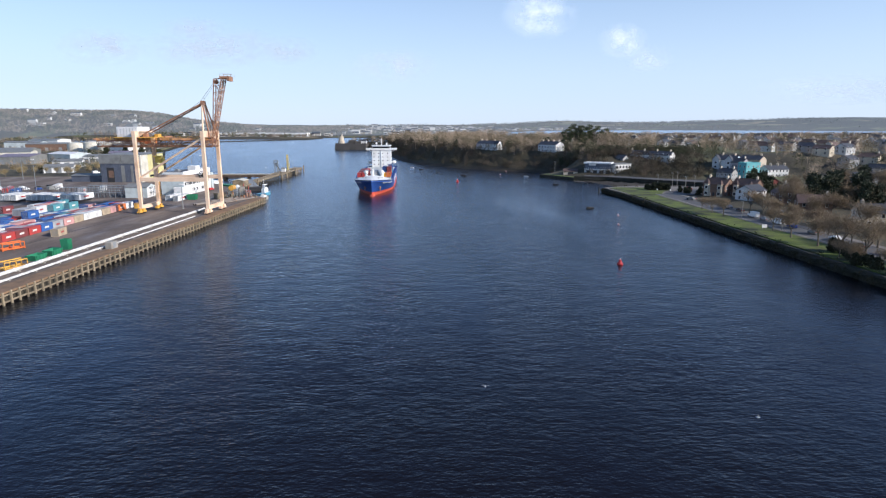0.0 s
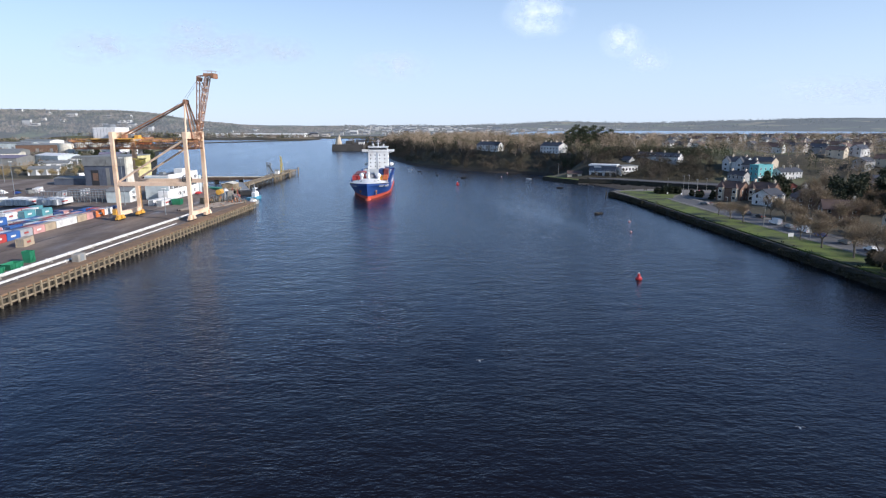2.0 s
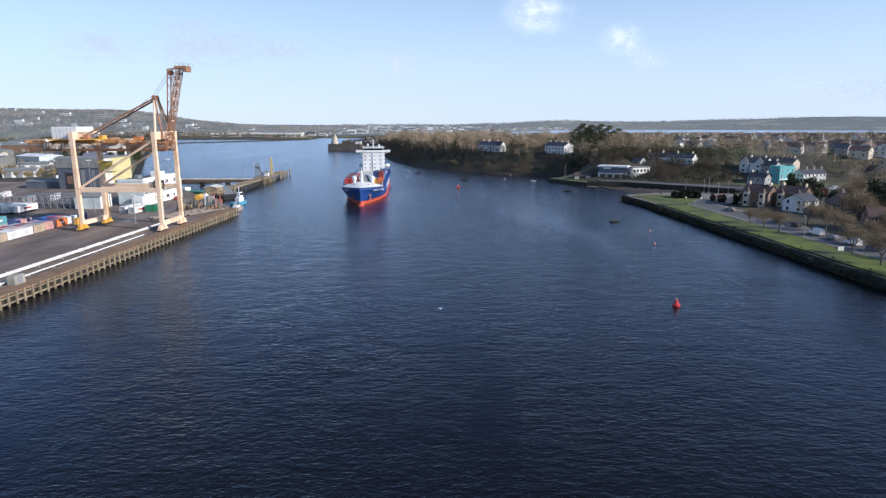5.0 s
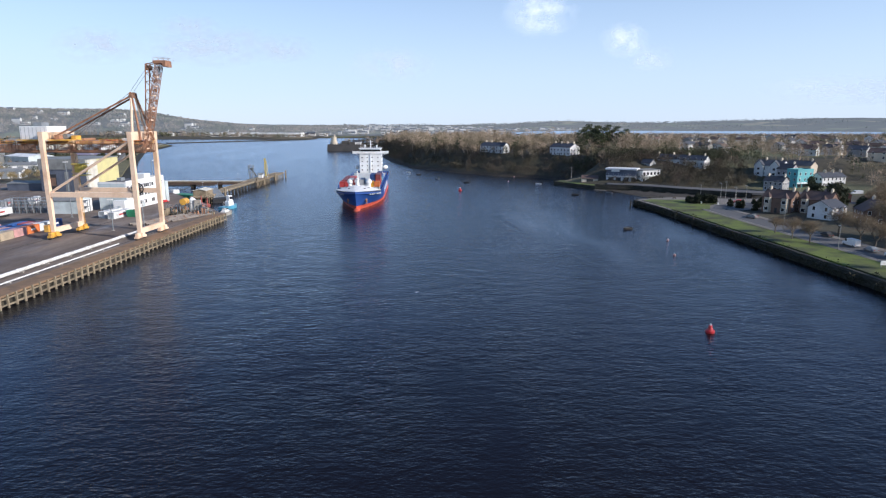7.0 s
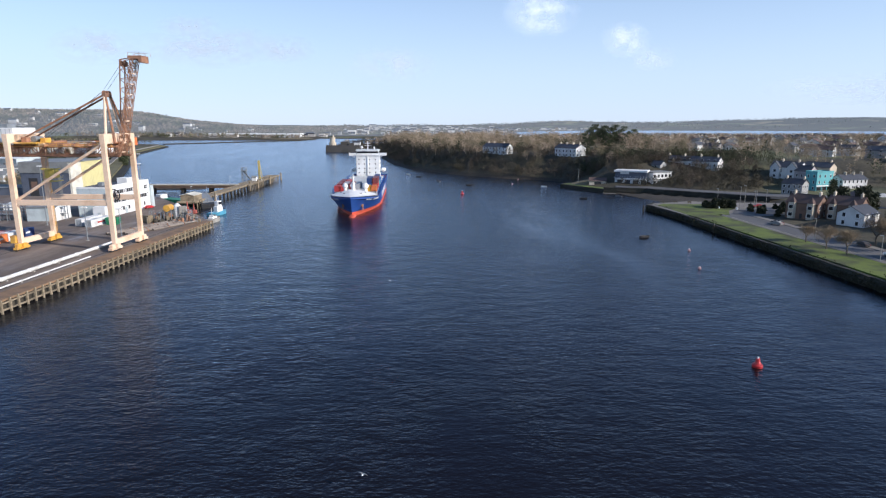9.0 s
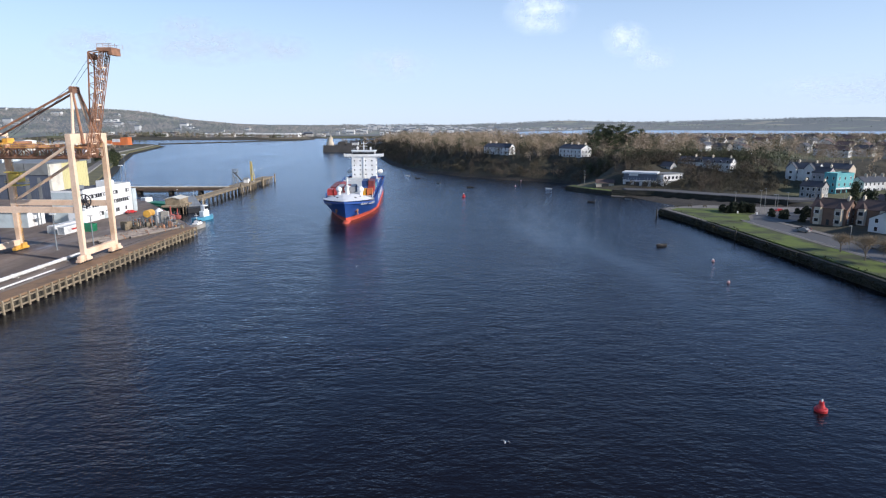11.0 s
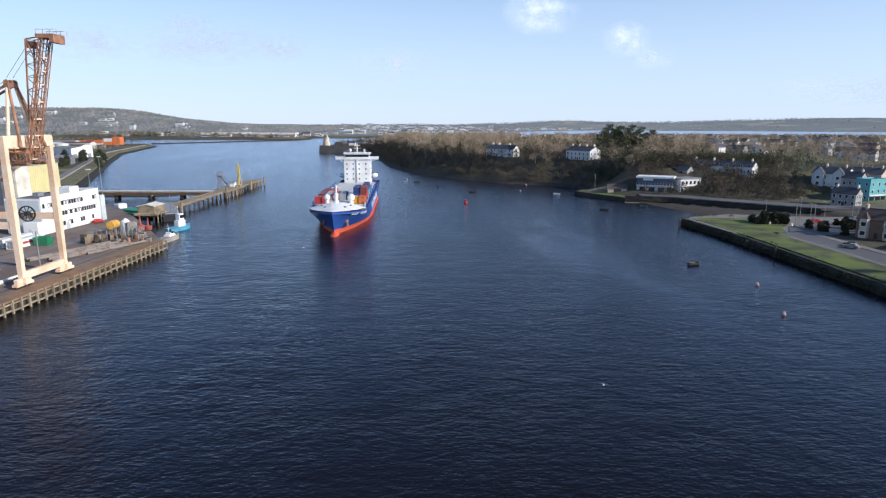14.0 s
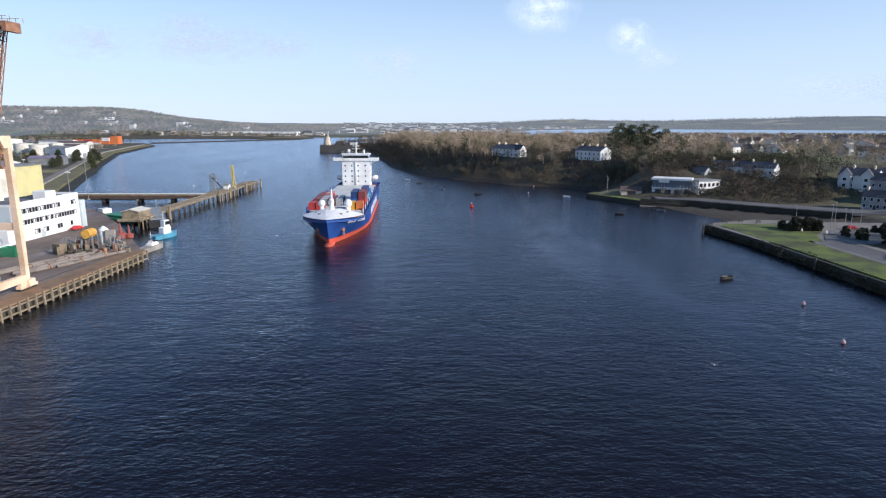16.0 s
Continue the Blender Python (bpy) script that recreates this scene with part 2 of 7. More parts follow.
M["olive"] = mat("olive_bank_grass", (0.15, 0.135, 0.06), 0.95, 0, (0.085, 0.075, 0.04), 0.12, n2=1.0, grain=0.4)


# ---- mesh helpers ----
class Geo:
    """Vertices and faces gathered for one mesh."""

    def __init__(self):
        self.v, self.f, self.k = [], [], []

    def add(self, verts, faces, k=0):
        o = len(self.v)
        self.v += [tuple(p) for p in verts]
        self.f += [tuple(i + o for i in f) for f in faces]
        self.k += [k] * len(faces)
        return self

    def box(self, x0, y0, z0, x1, y1, z1, k=0):
        return self.add([(x0, y0, z0), (x1, y0, z0), (x1, y1, z0), (x0, y1, z0), (x0, y0, z1), (x1, y0, z1), (x1, y1, z1), (x0, y1, z1)],
                        [(3, 2, 1, 0), (4, 5, 6, 7), (0, 1, 5, 4), (1, 2, 6, 5), (2, 3, 7, 6), (3, 0, 4, 7)], k)

    def slab(self, x0, y0, z0, x1, y1, z1, c=0.05, k=0):
        """A box with its upright edges and top rim chamfered."""
        def ring(e, z):
            a0, b0, a1, b1 = x0 + e, y0 + e, x1 - e, y1 - e
            return [(a0 + c, b0, z), (a1 - c, b0, z), (a1, b0 + c, z), (a1, b1 - c, z), (a1 - c, b1, z), (a0 + c, b1, z), (a0, b1 - c, z), (a0, b0 + c, z)]
        rings = [ring(0, z0), ring(0, z1 - c), ring(c, z1)]
        return self.loft(rings, k, True, True)

    def loft(self, rings, k=0, bottom=False, top=False):
        n = len(rings[0])
        faces = [(a * n + i, a * n + (i + 1) % n, (a + 1) * n + (i + 1) % n, (a + 1) * n + i) for a in range(len(rings) - 1) for i in range(n)]
        if bottom:
            faces.append(tuple(reversed(range(n))))
        if top:
            faces.append(tuple(range((len(rings) - 1) * n, len(rings) * n)))
        return self.add([p for r in rings for p in r], faces, k)

    def beam(self, p, q, w, h=None, k=0):
        """A bar of w by h from p to q."""
        h = h or w
        p, q = Vector(p), Vector(q)
        d = (q - p).normalized()
        up = Vector((0, 0, 1)) if abs(d.z) < 0.95 else Vector((0, 1, 0))
        s = d.cross(up).normalized()
        u = s.cross(d)
        rings = [[e + s * a * w / 2 + u * b * h / 2 for a, b in ((-1, -1), (1, -1), (1, 1), (-1, 1))] for e in (p, q)]
        return self.loft(rings, k, True, True)

    def tube(self, p, q, r, r2=None, n=8, k=0, caps=True):
        p, q = Vector(p), Vector(q)
        r2 = r if r2 is None else r2
        d = (q - p).normalized()
        s = d.cross(Vector((0, 0, 1)) if abs(d.z) < 0.95 else Vector((0, 1, 0))).normalized()
        u = s.cross(d)
        rings = [[e + (s * math.cos(6.28319 * i / n) + u * math.sin(6.28319 * i / n)) * rr for i in range(n)] for e, rr in ((p, r), (q, r2))]
        return self.loft(rings, k, caps, caps)

    def ball(self, c, r, n=10, m=6, k=0, squash=1.0):
        rings = []
        for j in range(m + 1):
            a = math.pi * j / m
            rr = max(math.sin(a), 0.02) * r
            rings.append([(c[0] + rr * math.cos(6.28319 * i / n), c[1] + rr * math.sin(6.28319 * i / n), c[2] - r * squash * math.cos(a)) for i in range(n)])
        return self.loft(rings, k, True, True)

    def truss(self, p, q, w, h, bays, r, up=(0, 0, 1), across=None):
        """Four chords with lattice between them, from p to q."""
        p, q, up = Vector(p), Vector(q), Vector(up)
        d = (q - p)
        s = d.normalized().cross(up).normalized()
        u = s.cross(d.normalized())
        def at(t, a, b):
            return p + d * t + s * a * w / 2 + u * b * h / 2
        for a in (-1, 1):
            for b in (-1, 1):
                self.beam(at(0, a, b), at(1, a, b), r * 1.7)
        for i in range(bays + 1):
            t = i / bays
            for (a, b), (c, e) in (((-1, -1), (1, -1)), ((-1, 1), (1, 1)), ((-1, -1), (-1, 1)), ((1, -1), (1, 1))):
                self.beam(at(t, a, b), at(t, c, e), r)
            if i < bays:
                t2 = (i + 1) / bays
                z = 1 if i % 2 else -1
                for a in (-1, 1):
                    self.beam(at(t, a, -z), at(t2, a, z), r)
                    self.beam(at(t, -z, a), at(t2, z, a), r)
        return self

    def mesh(self, name, *mats, smooth=False):
        me = bpy.data.meshes.new(name)
        me.from_pydata(self.v, [], self.f)
        for m in mats:
            me.materials.append(m)
        if any(self.k):
            me.polygons.foreach_set("material_index", self.k)
        if smooth:
            me.polygons.foreach_set("use_smooth", [True] * len(me.polygons))
        me.update()
        return me


def thing(name, label, category, m=None, group="", kind=""):
    ob = new(name)
    ob.empty_display_size = 0.5
    if m is not None:
        ob.matrix_basis = m
    return tagged(ob, label, category, group, kind)


def part(name, geo, material, parent, label="", smooth=False, at=None):
    """One mesh object under a thing or a part; geo may be a mesh that other parts share."""
    if isinstance(geo, Geo):
        mats = material if isinstance(material, (list, tuple)) else [material]
        geo = geo.mesh(name, *mats, smooth=smooth)
    ob = new(name, geo)
    ob.parent = parent
    if at is not None:
        ob.matrix_basis = at
    return tagged(ob, label)


def single(name, geo, material, label, category="", kind="", group="", m=None, smooth=False):
    mats = material if isinstance(material, (list, tuple)) else [material]
    ob = new(name, geo.mesh(name, *mats, smooth=smooth))
    if m is not None:
        ob.matrix_basis = m
    return tagged(ob, label, category, group, kind)


rng = random.Random(7)
nrg = np.random.default_rng(5)

# ---- plan of the land ----
LEFT = [(-104, -600), (-104, 0), (-90.6, 302), (-97, 312), (-124, 350), (-150, 385), (-195, 420), (-230, 492), (-332, 712), (-405, 875), (-473, 1112), (-505, 1180),
        (-640, 1240), (-1300, 1300), (-3500, 1300), (-3500, -600)]
RIGHT = [(120, -600), (112, 60), (109, 144), (105, 196), (102, 242), (99, 290), (97, 323), (92.5, 349), (96, 354), (116, 362), (140, 356), (160, 356), (162, 372), (137, 391), (112, 412),
         (97, 417), (91, 419), (71, 450), (75, 458), (84, 478), (68, 499), (43, 512), (8, 546), (-28, 596), (-52, 668), (-74, 780), (-100, 895), (-122, 917), (-166, 919),
         (-166, 962), (-110, 985), (-60, 1080), (10, 1300), (120, 1600), (420, 1800), (800, 1690), (1150, 1470), (1700, 900), (1950, -600)]
CENTRE = [(-3500, 1520), (-600, 1512), (-318, 1478), (-300, 1530), (-330, 1640), (-185, 1640), (60, 1800), (150, 2200), (420, 2900), (760, 3150), (1250, 3050), (1900, 2700), (2600, 2000), (3500, 1200), (3500, 4900), (-3500, 4900)]


BAR = [(-196, 446), (-186, 440), (-160, 441), (-148, 446), (-158, 452), (-196, 456)]
MUD = [(102, 414), (108, 392), (118, 368), (150, 357), (162, 372), (137, 391), (112, 411)]


def signed(poly, px, py):
    """Distance to a polygon's edge, above nought inside."""
    pts = np.array(poly, float)
    best = np.full(px.shape, 1e9)
    inside = np.zeros(px.shape, bool)
    for (ax, ay), (bx, by) in zip(pts, np.roll(pts, -1, 0)):
        dx, dy = bx - ax, by - ay
        t = np.clip(((px - ax) * dx + (py - ay) * dy) / (dx * dx + dy * dy), 0, 1)
        best = np.minimum(best, np.hypot(px - ax - t * dx, py - ay - t * dy))
        cross = (ay > py) != (by > py)
        xi = ax + (py - ay) * dx / (dy if dy else 1e-9)
        inside ^= cross & (px < xi)
    return np.where(inside, best, -best)


def smooth_step(a, b, x):
    t = np.clip((x - a) / (b - a), 0, 1)
    return t * t * (3 - 2 * t)


def bumpy(px, py, s, seed):
    """Smooth rolling relief between -1 and 1."""
    out = 0
    for i, (a, f) in enumerate(((0.5, 1.0), (0.3, 2.1), (0.2, 4.3))):
        q = seed * 1.7 + i * 2.3
        out = out + a * np.sin(px / s * f + q + 1.3 * np.sin(py / s * f * 0.7 + q)) * np.cos(py / s * f * 0.9 - q)
    return out


def height(px, py):
    px, py = np.asarray(px, float), np.asarray(py, float)
    dl, dr, dc = signed(LEFT, px, py), signed(RIGHT, px, py), signed(CENTRE, px, py)
    d = np.maximum(np.maximum(dl, dr), dc)
    z = np.where(d < 0, np.maximum(-3.0, d * 0.25) - 0.4, 0)
    dm = signed(MUD, px, py)
    z = np.where(dm > -8, np.maximum(z, -0.5 + 1.3 * smooth_step(-7, 5, dm)), z)
    db = signed(BAR, px, py)
    z = np.where((d < 0) & (db > -8), np.maximum(z, -0.5 + 1.2 * smooth_step(-7, 4, db)), z)
    # port side: flat, then the wooded hill
    hill = 56 * smooth_step(1500, 2600, py + 0.25 * (-px - 800)) * smooth_step(-800, -1800, px) * (1 + 0.16 * bumpy(px, py, 420, 2))
    zl = 2.6 * smooth_step(0, 9, dl) + np.where(dl > 0, hill + 1.5 * smooth_step(150, 500, dl), 0)
    # town side: low promenade, then the bluff and the rising town
    bluff = 13.5 * smooth_step(2, 28, dr) * smooth_step(410, 475, py + 0.15 * (px - 100))
    town = 9 * smooth_step(170, 420, px) * smooth_step(100, 350, py) * (1 - 0.7 * smooth_step(600, 1300, py))
    zr = 2.6 * smooth_step(0, 7, dr) + np.maximum(bluff * (1 - 0.8 * smooth_step(650, 1300, py)) + 0.4 * town, town) * smooth_step(0, 30, dr) + np.where(dr > 40, 1.5 * bumpy(px, py, 130, 5), 0)
    far = 3 * smooth_step(0, 20, dc) + np.where(dc > 0, smooth_step(60, 900, dc) * (15 + 8 * bumpy(px, py, 300, 3)), 0)
    rad = np.hypot(px, py)
    side = px / np.maximum(py - 60, 1)
    ridge = smooth_step(3100, 4150, rad) * smooth_step(100, 900, px) * (24 + 12 * bumpy(px, py, 380, 9) + 18 * smooth_step(0.45, 0.75, side)) + 6 * smooth_step(3000, 4300, rad)
    left_far = 62 * smooth_step(1620, 2500, rad) * smooth_step(-0.27, -0.56, side) * (1 + 0.12 * bumpy(px, py, 420, 2))
    far = far + np.where(dc > 0, ridge * 0.9 + left_far, 0)
    return np.where(dl > 0, zl, np.where(dr > 0, zr, np.where(dc > 0, far, z)))


def lines(*spans):
    out = []
    for a, b, step in spans:
        out += list(np.arange(a, b, step))
    return np.array(out + [spans[-1][1]])


def grid_sheet(name, xs, ys, zf, material, label, kind):
    gx, gy = np.meshgrid(xs, ys)
    gz = zf(gx, gy)
    nx, ny = len(xs), len(ys)
    idx = np.arange(nx * ny).reshape(ny, nx)
    faces = np.stack([idx[:-1, :-1], idx[:-1, 1:], idx[1:, 1:], idx[1:, :-1]], -1).reshape(-1, 4)
    me = bpy.data.meshes.new(name)
    me.from_pydata(np.stack([gx, gy, gz], -1).reshape(-1, 3).tolist(), [], faces.tolist())
    me.materials.append(material)
    me.polygons.foreach_set("use_smooth", [True] * len(me.polygons))
    return tagged(new(name, me), label, "", "", kind)


XS = lines((-3400, -1000, 60), (-1000, -500, 20), (-500, -80, 6), (-80, 90, 8), (90, 200, 4), (200, 480, 10), (480, 1000, 26), (1000, 3400, 80))
YS = lines((-560, 0, 40), (0, 480, 6), (480, 700, 5), (700, 1300, 14), (1300, 1700, 20), (1700, 4700, 60))
grid_sheet("ground", XS, YS, height, M["land"], "wooded and grassy river banks rising to low hills", "structure")
g = Geo().add([(-3400, -560, 0), (3400, -560, 0), (3400, 4690, 0), (-3400, 4690, 0)], [(0, 1, 2, 3)])
single("water", g, M["water"], "dark blue rippled tidal river", kind="structure")


# ---- the quay ----
QA, QB = Vector((-101.2, 60, 0)), Vector((-90.6, 302, 0))
QDIR = (QB - QA).normalized()
QLEN = (QB - QA).length
QTURN = math.degrees(math.atan2(QDIR.y, QDIR.x)) - 90
DECK = 3.0


def quay_pose(along, inland, z=DECK, turn=0):
    """A pose on the quay: metres along its edge, metres in from it."""
    p = QA + QDIR * along + Vector((-QDIR.y, QDIR.x, 0)) * inland
    return pose(p.x, p.y, z, 0, 0, QTURN + turn)


def quay_of(x, y):
    d = Vector((x, y, 0)) - QA
    return d.dot(QDIR), -(d.x * QDIR.y - d.y * QDIR.x)


quay = thing("quay", "long tarmac container quay on timber piles with pale pipes", "", kind="structure")
g = Geo()
n0, n1, n2 = QA - QDIR * 260, QB, QB + Vector((-QDIR.y, QDIR.x, 0)) * 34
side = Vector((-QDIR.y, QDIR.x, 0))
top = [n0 + side * 1.2, QB + side * 1.2 - QDIR * 0.6, Vector((-98, 311, 0)), Vector((-124, 349, 0)), Vector((-150, 383, 0)), Vector((-240, 430, 0)), Vector((-330, 420, 0)), Vector((-330, -190, 0))]
ring = [[(p.x, p.y, z) for p in top] for z in (-2.5, DECK)]
g.loft(ring, 0, False, True)
part("quay_deck", g, M["quay"], quay)
g = Geo()
g.add([(*(n0 + side * 0.0).xy, DECK - 0.45), (*(n0 + side * 5.0).xy, DECK - 0.45), (*(QB + side * 5.0).xy, DECK - 0.45), (*QB.xy, DECK - 0.45),
       (*(n0 + side * 0.0).xy, DECK + 0.02), (*(n0 + side * 5.0).xy, DECK + 0.02), (*(QB + side * 5.0).xy, DECK + 0.02), (*QB.xy, DECK + 0.02)],
      [(0, 1, 2, 3), (7, 6, 5, 4), (0, 3, 7, 4), (1, 5, 6, 2), (0, 4, 5, 1), (3, 2, 6, 7)])
part("edge_strip", g, M["edge"], quay, "brown rough timber edge strip")
pile = Geo().slab(-0.22, -0.2, -3, 0.16, 0.2, DECK + 0.12, 0.04).mesh("fender_pile", M["timber"])
rail = Geo().box(-0.02, 0, -0.16, 0.26, 2.5, 0.16).mesh("waler", M["timber"])
for i in range(int((QLEN + 10) / 2.55)):
    a = QLEN - 0.3 - 2.55 * i
    lean = rng.uniform(-1.5, 1.5)
    part("fender_pile", pile, None, quay, at=quay_pose(a, -0.22 + rng.uniform(-0.05, 0.05), rng.uniform(-0.15, 0.1)) @ pose(0, 0, 0, lean, 0, 0))
    if i:
        part("waler", rail, None, quay, at=quay_pose(a, -0.02, 0.75 + rng.uniform(-0.1, 0.1)))
        part("waler", rail, None, quay, at=quay_pose(a, 0.05, 2.2))
g = Geo()
g.add([(*(n0 + side * 1.0).xy, -2.5), (*(QB + side * 1.0).xy, -2.5), (*(QB + side * 1.0).xy, DECK - 0.46), (*(n0 + side * 1.0).xy, DECK - 0.46)], [(0, 1, 2, 3)])
part("back_wall", g, M["dark_timber"], quay)


def pipe_run(inland, a0, a1, r, name, label):
    """A pipeline on low sleepers along the quay."""
    ob = thing(name, label, "pipeline", quay_pose(a0, inland))
    n = int((a1 - a0) / 9)
    step = (a1 - a0) / n
    seg = Geo().tube((0, 0.03, r + 0.25), (0, step - 0.03, r + 0.25), r, n=10)
    seg.tube((0, step - 0.2, r + 0.25), (0, step - 0.03, r + 0.25), r * 1.25, n=10)
    me = seg.mesh("pipe_length", M["pipe"], smooth=False)
    block = Geo().slab(-r * 1.5, 0, 0, r * 1.5, 0.5, 0.3, 0.03).mesh("sleeper", M["concrete"])
    for i in range(n):
        part("pipe_length", me, None, ob, at=pose(0, i * step, 0))
        part("sleeper", block, None, ob, at=pose(0, i * step + 0.6, 0))
    return ob


pipe_run(11.2, 20, 196, 0.46, "pipeline", "thick white pipeline laid along the quay")
pipe_run(6.4, 30, 176, 0.2, "pipeline", "slim white pipeline along the quay edge")
pipe_run(7.3, 30, 120, 0.15, "pipeline", "slim white pipeline along the quay edge")
for x in (13.2, 41.5):
    g = Geo().box(-0.06, -70, 0, 0.06, QLEN - 6, 0.07)
    single("crane_rail", g, M["dark"], "dark steel crane rail set in the quay", "rail", m=quay_pose(0, x - 6.5))


# ---- the ship-to-shore crane ----
def crane():
    ob = thing("quay_crane", "cream and rusty ship-to-shore container crane with raised boom", "crane", quay_pose(*quay_of(-98.0, 246)))
    gx, gy, top = -28.6, 17.0, 36.2
    port = 15.4
    legs = [(0, 0), (0, gy), (gx, 0), (gx, gy)]
    for x, y in legs:
        g = Geo()
        g.loft([[(x + a * w, y + b * v, z) for a, b in ((-1, -1), (1, -1), (1, 1), (-1, 1))] for z, w, v in ((2.2, 0.6, 0.6), (port - 1, 0.68, 0.72), (port + 1, 0.72, 0.75), (top - 5, 0.62, 0.65), (top, 0.75, 0.75))], 0, True, True)
        part("leg", g, M["cream"], ob)
        paint = M["yellow"] if x < 0 else M["cream"]
        bogie = part("bogie", Geo().slab(x - 0.55, y - 2.6, 1.2, x + 0.55, y + 2.6, 2.3, 0.15), paint, ob)
        part("drive_motor", Geo().slab(x + 0.55, y - 0.8, 0.9, x + 1.3, y + 0.8, 2.4, 0.1), paint, bogie)
        for s in (-2.2, 0, 2.2):
            part("wheel_box", Geo().slab(x - 0.7, y + s - 0.95, 0.55, x + 0.7, y + s + 0.95, 1.25, 0.12), paint, bogie)
            for c in (-0.5, 0.5):
                part("wheel", Geo().tube((x - 0.35, y + s + c, 0.42), (x + 0.35, y + s + c, 0.42), 0.42, n=12), M["dark"], bogie)
    for x in (0, gx):
        part("sill_beam", Geo().slab(x - 0.6, 0.6, 2.0, x + 0.6, gy - 0.6, 3.7, 0.1), M["cream"], ob)
        part("cap_beam", Geo().slab(x - 0.8, -0.7, top - 2.4, x + 0.8, gy + 0.7, top + 0.4, 0.1), M["cream"], ob)
    for y in (0, gy):
        part("portal_beam", Geo().slab(gx + 0.8, y - 0.6, port - 0.9, -0.8, y + 0.6, port + 0.8, 0.08), M["cream"], ob, "weathered cream portal beam")
        part("diagonal_brace", Geo().tube((gx + 0.6, y, port + 0.6), (-0.8, y, top - 3.0), 0.42, n=10), M["cream"], ob)
    # girders that carry the trolley
    for y in (5.0, 12.0):
        g = Geo().truss((-47, y, 31.2), (2.0, y, 31.2), 1.3, 2.6, 22, 0.14)
        part("girder", g, M["rust"], ob, "rusty lattice girder")
        g = Geo().beam((-47, y, 29.6), (2.0, y, 29.6), 0.7, 0.5)
        part("trolley_rail", g, M["rust"], ob)
    for x in (-47, -38, -28.6, -19, -10, -1):
        part("cross_beam", Geo().beam((x, 4.6, 32.4), (x, 12.4, 32.4), 0.5, 0.6).beam((x, 2.2, 33.0), (x, 14.8, 33.0), 0.35, 0.8), M["rust"], ob)
    g = Geo()
    for y in (3.2, 13.8):
        g.box(-46, y - 0.6, 32.7, 1, y + 0.6, 32.8)
        for z in (33.3, 33.9):
            g.beam((-46, y + (0.55 if y > 8 else -0.55), z), (1, y + (0.55 if y > 8 else -0.55), z), 0.07)
        for i in range(24):
            x = -46 + i * 2.04
            g.beam((x, y + (0.55 if y > 8 else -0.55), 32.8), (x, y + (0.55 if y > 8 else -0.55), 33.9), 0.07)
    part("walkway", g, M["yellow"], ob, "yellow railed walkway")
    # machinery house
    g = Geo().slab(-37.0, 2.4, 34.0, -27.8, 13.4, 38.0, 0.12)
    house = part("machinery_house", g, M["white"], ob, "pale grey and white machinery house")
    g = Geo()
    for i in range(7):
        g.box(-36.6 + i * 1.3, 2.34, 34.2, -36.53 + i * 1.3, 2.4, 37.8)
    part("cladding_rib", g, M["steel"], house)
    part("roof_hatch", Geo().slab(-34, 5, 38.0, -31, 9, 38.9, 0.1), M["steel"], house)
    part("platform", Geo().slab(-38, 1.6, 33.6, -21.0, 14.2, 33.95, 0.05), M["yellow"], ob, "yellow machinery platform")
    part("winch_motor", Geo().slab(-26.3, 3.2, 33.95, -24.6, 5.3, 35.5, 0.1), M["rust"], ob, "rust-brown winch motor")
    part("gearbox", Geo().slab(-23.8, 8.4, 33.95, -22.2, 11.6, 35.2, 0.1), M["yellow"], ob, "yellow winch gearbox")
    part("winch_drum", Geo().tube((-25.5, 8, 34.85), (-25.5, 12, 34.85), 0.9, n=12), M["steel"], ob, "grey hoist winch drum")
    # trolley with the driver's cab
    g = Geo().slab(-19, 4.2, 32.6, -14.5, 12.8, 33.5, 0.08)
    g.tube((-18, 5, 33.9), (-18, 12, 33.9), 0.5, n=10)
    part("trolley", g, M["rust"], ob)
    g = Geo().slab(-27.6, 12.6, 20.8, -23.0, 16.8, 21.1, 0.05).slab(-26.8, 13.2, 22.0, -23.8, 16.4, 24.6, 0.1).slab(-27.6, 12.8, 24.8, -23.4, 16.6, 25.1, 0.05)
    for z in (21.9, 22.4):
        for p, q in (((-27.6, 12.6), (-23.0, 12.6)), ((-23.0, 12.6), (-23.0, 16.8))):
            g.beam((*p, z), (*q, z), 0.08)
    part("cab", g, M["yellow_bright"], ob, "yellow cab and landing on the leg")
    # tower, backstays and raised boom
    apex = (-1.8, 8.5, 45.2)
    for y in (3.8, 13.2):
        part("tower_post", Geo().tube((-1.0, y, top + 0.3), (apex[0], 8.5 + (y - 8.5) * 0.3, apex[2]), 0.42, 0.34, n=8), M["cream"], ob)
        part("tower_stay", Geo().tube((1.6, y, top - 2.5), (apex[0] + 0.3, 8.5 + (y - 8.5) * 0.3, apex[2]), 0.4, 0.3, n=8), M["rust"], ob, "rusty inclined tower post")
        part("backstay", Geo().tube((apex[0], 8.5 + (y - 8.5) * 0.3, apex[2]), (-27.5, 8.5 + (y - 8.5) * 0.55, 35.0), 0.27, n=8), M["rust"], ob, "rusty brown tubular backstay")
    g = Geo().slab(apex[0] - 0.6, 6.6, apex[2] - 0.5, apex[0] + 0.6, 10.4, apex[2] + 0.4, 0.1)
    for y in (7, 8.5, 10):
        g.tube((apex[0], y - 0.2, apex[2] + 0.5), (apex[0], y + 0.2, apex[2] + 0.5), 0.6, n=12)
    part("apex_sheaves", g, M["rust"], ob)
    hinge, tip = Vector((0.9, 8.5, 29.8)), Vector((7.8, 8.5, 55.4))
    d = (tip - hinge).normalized()
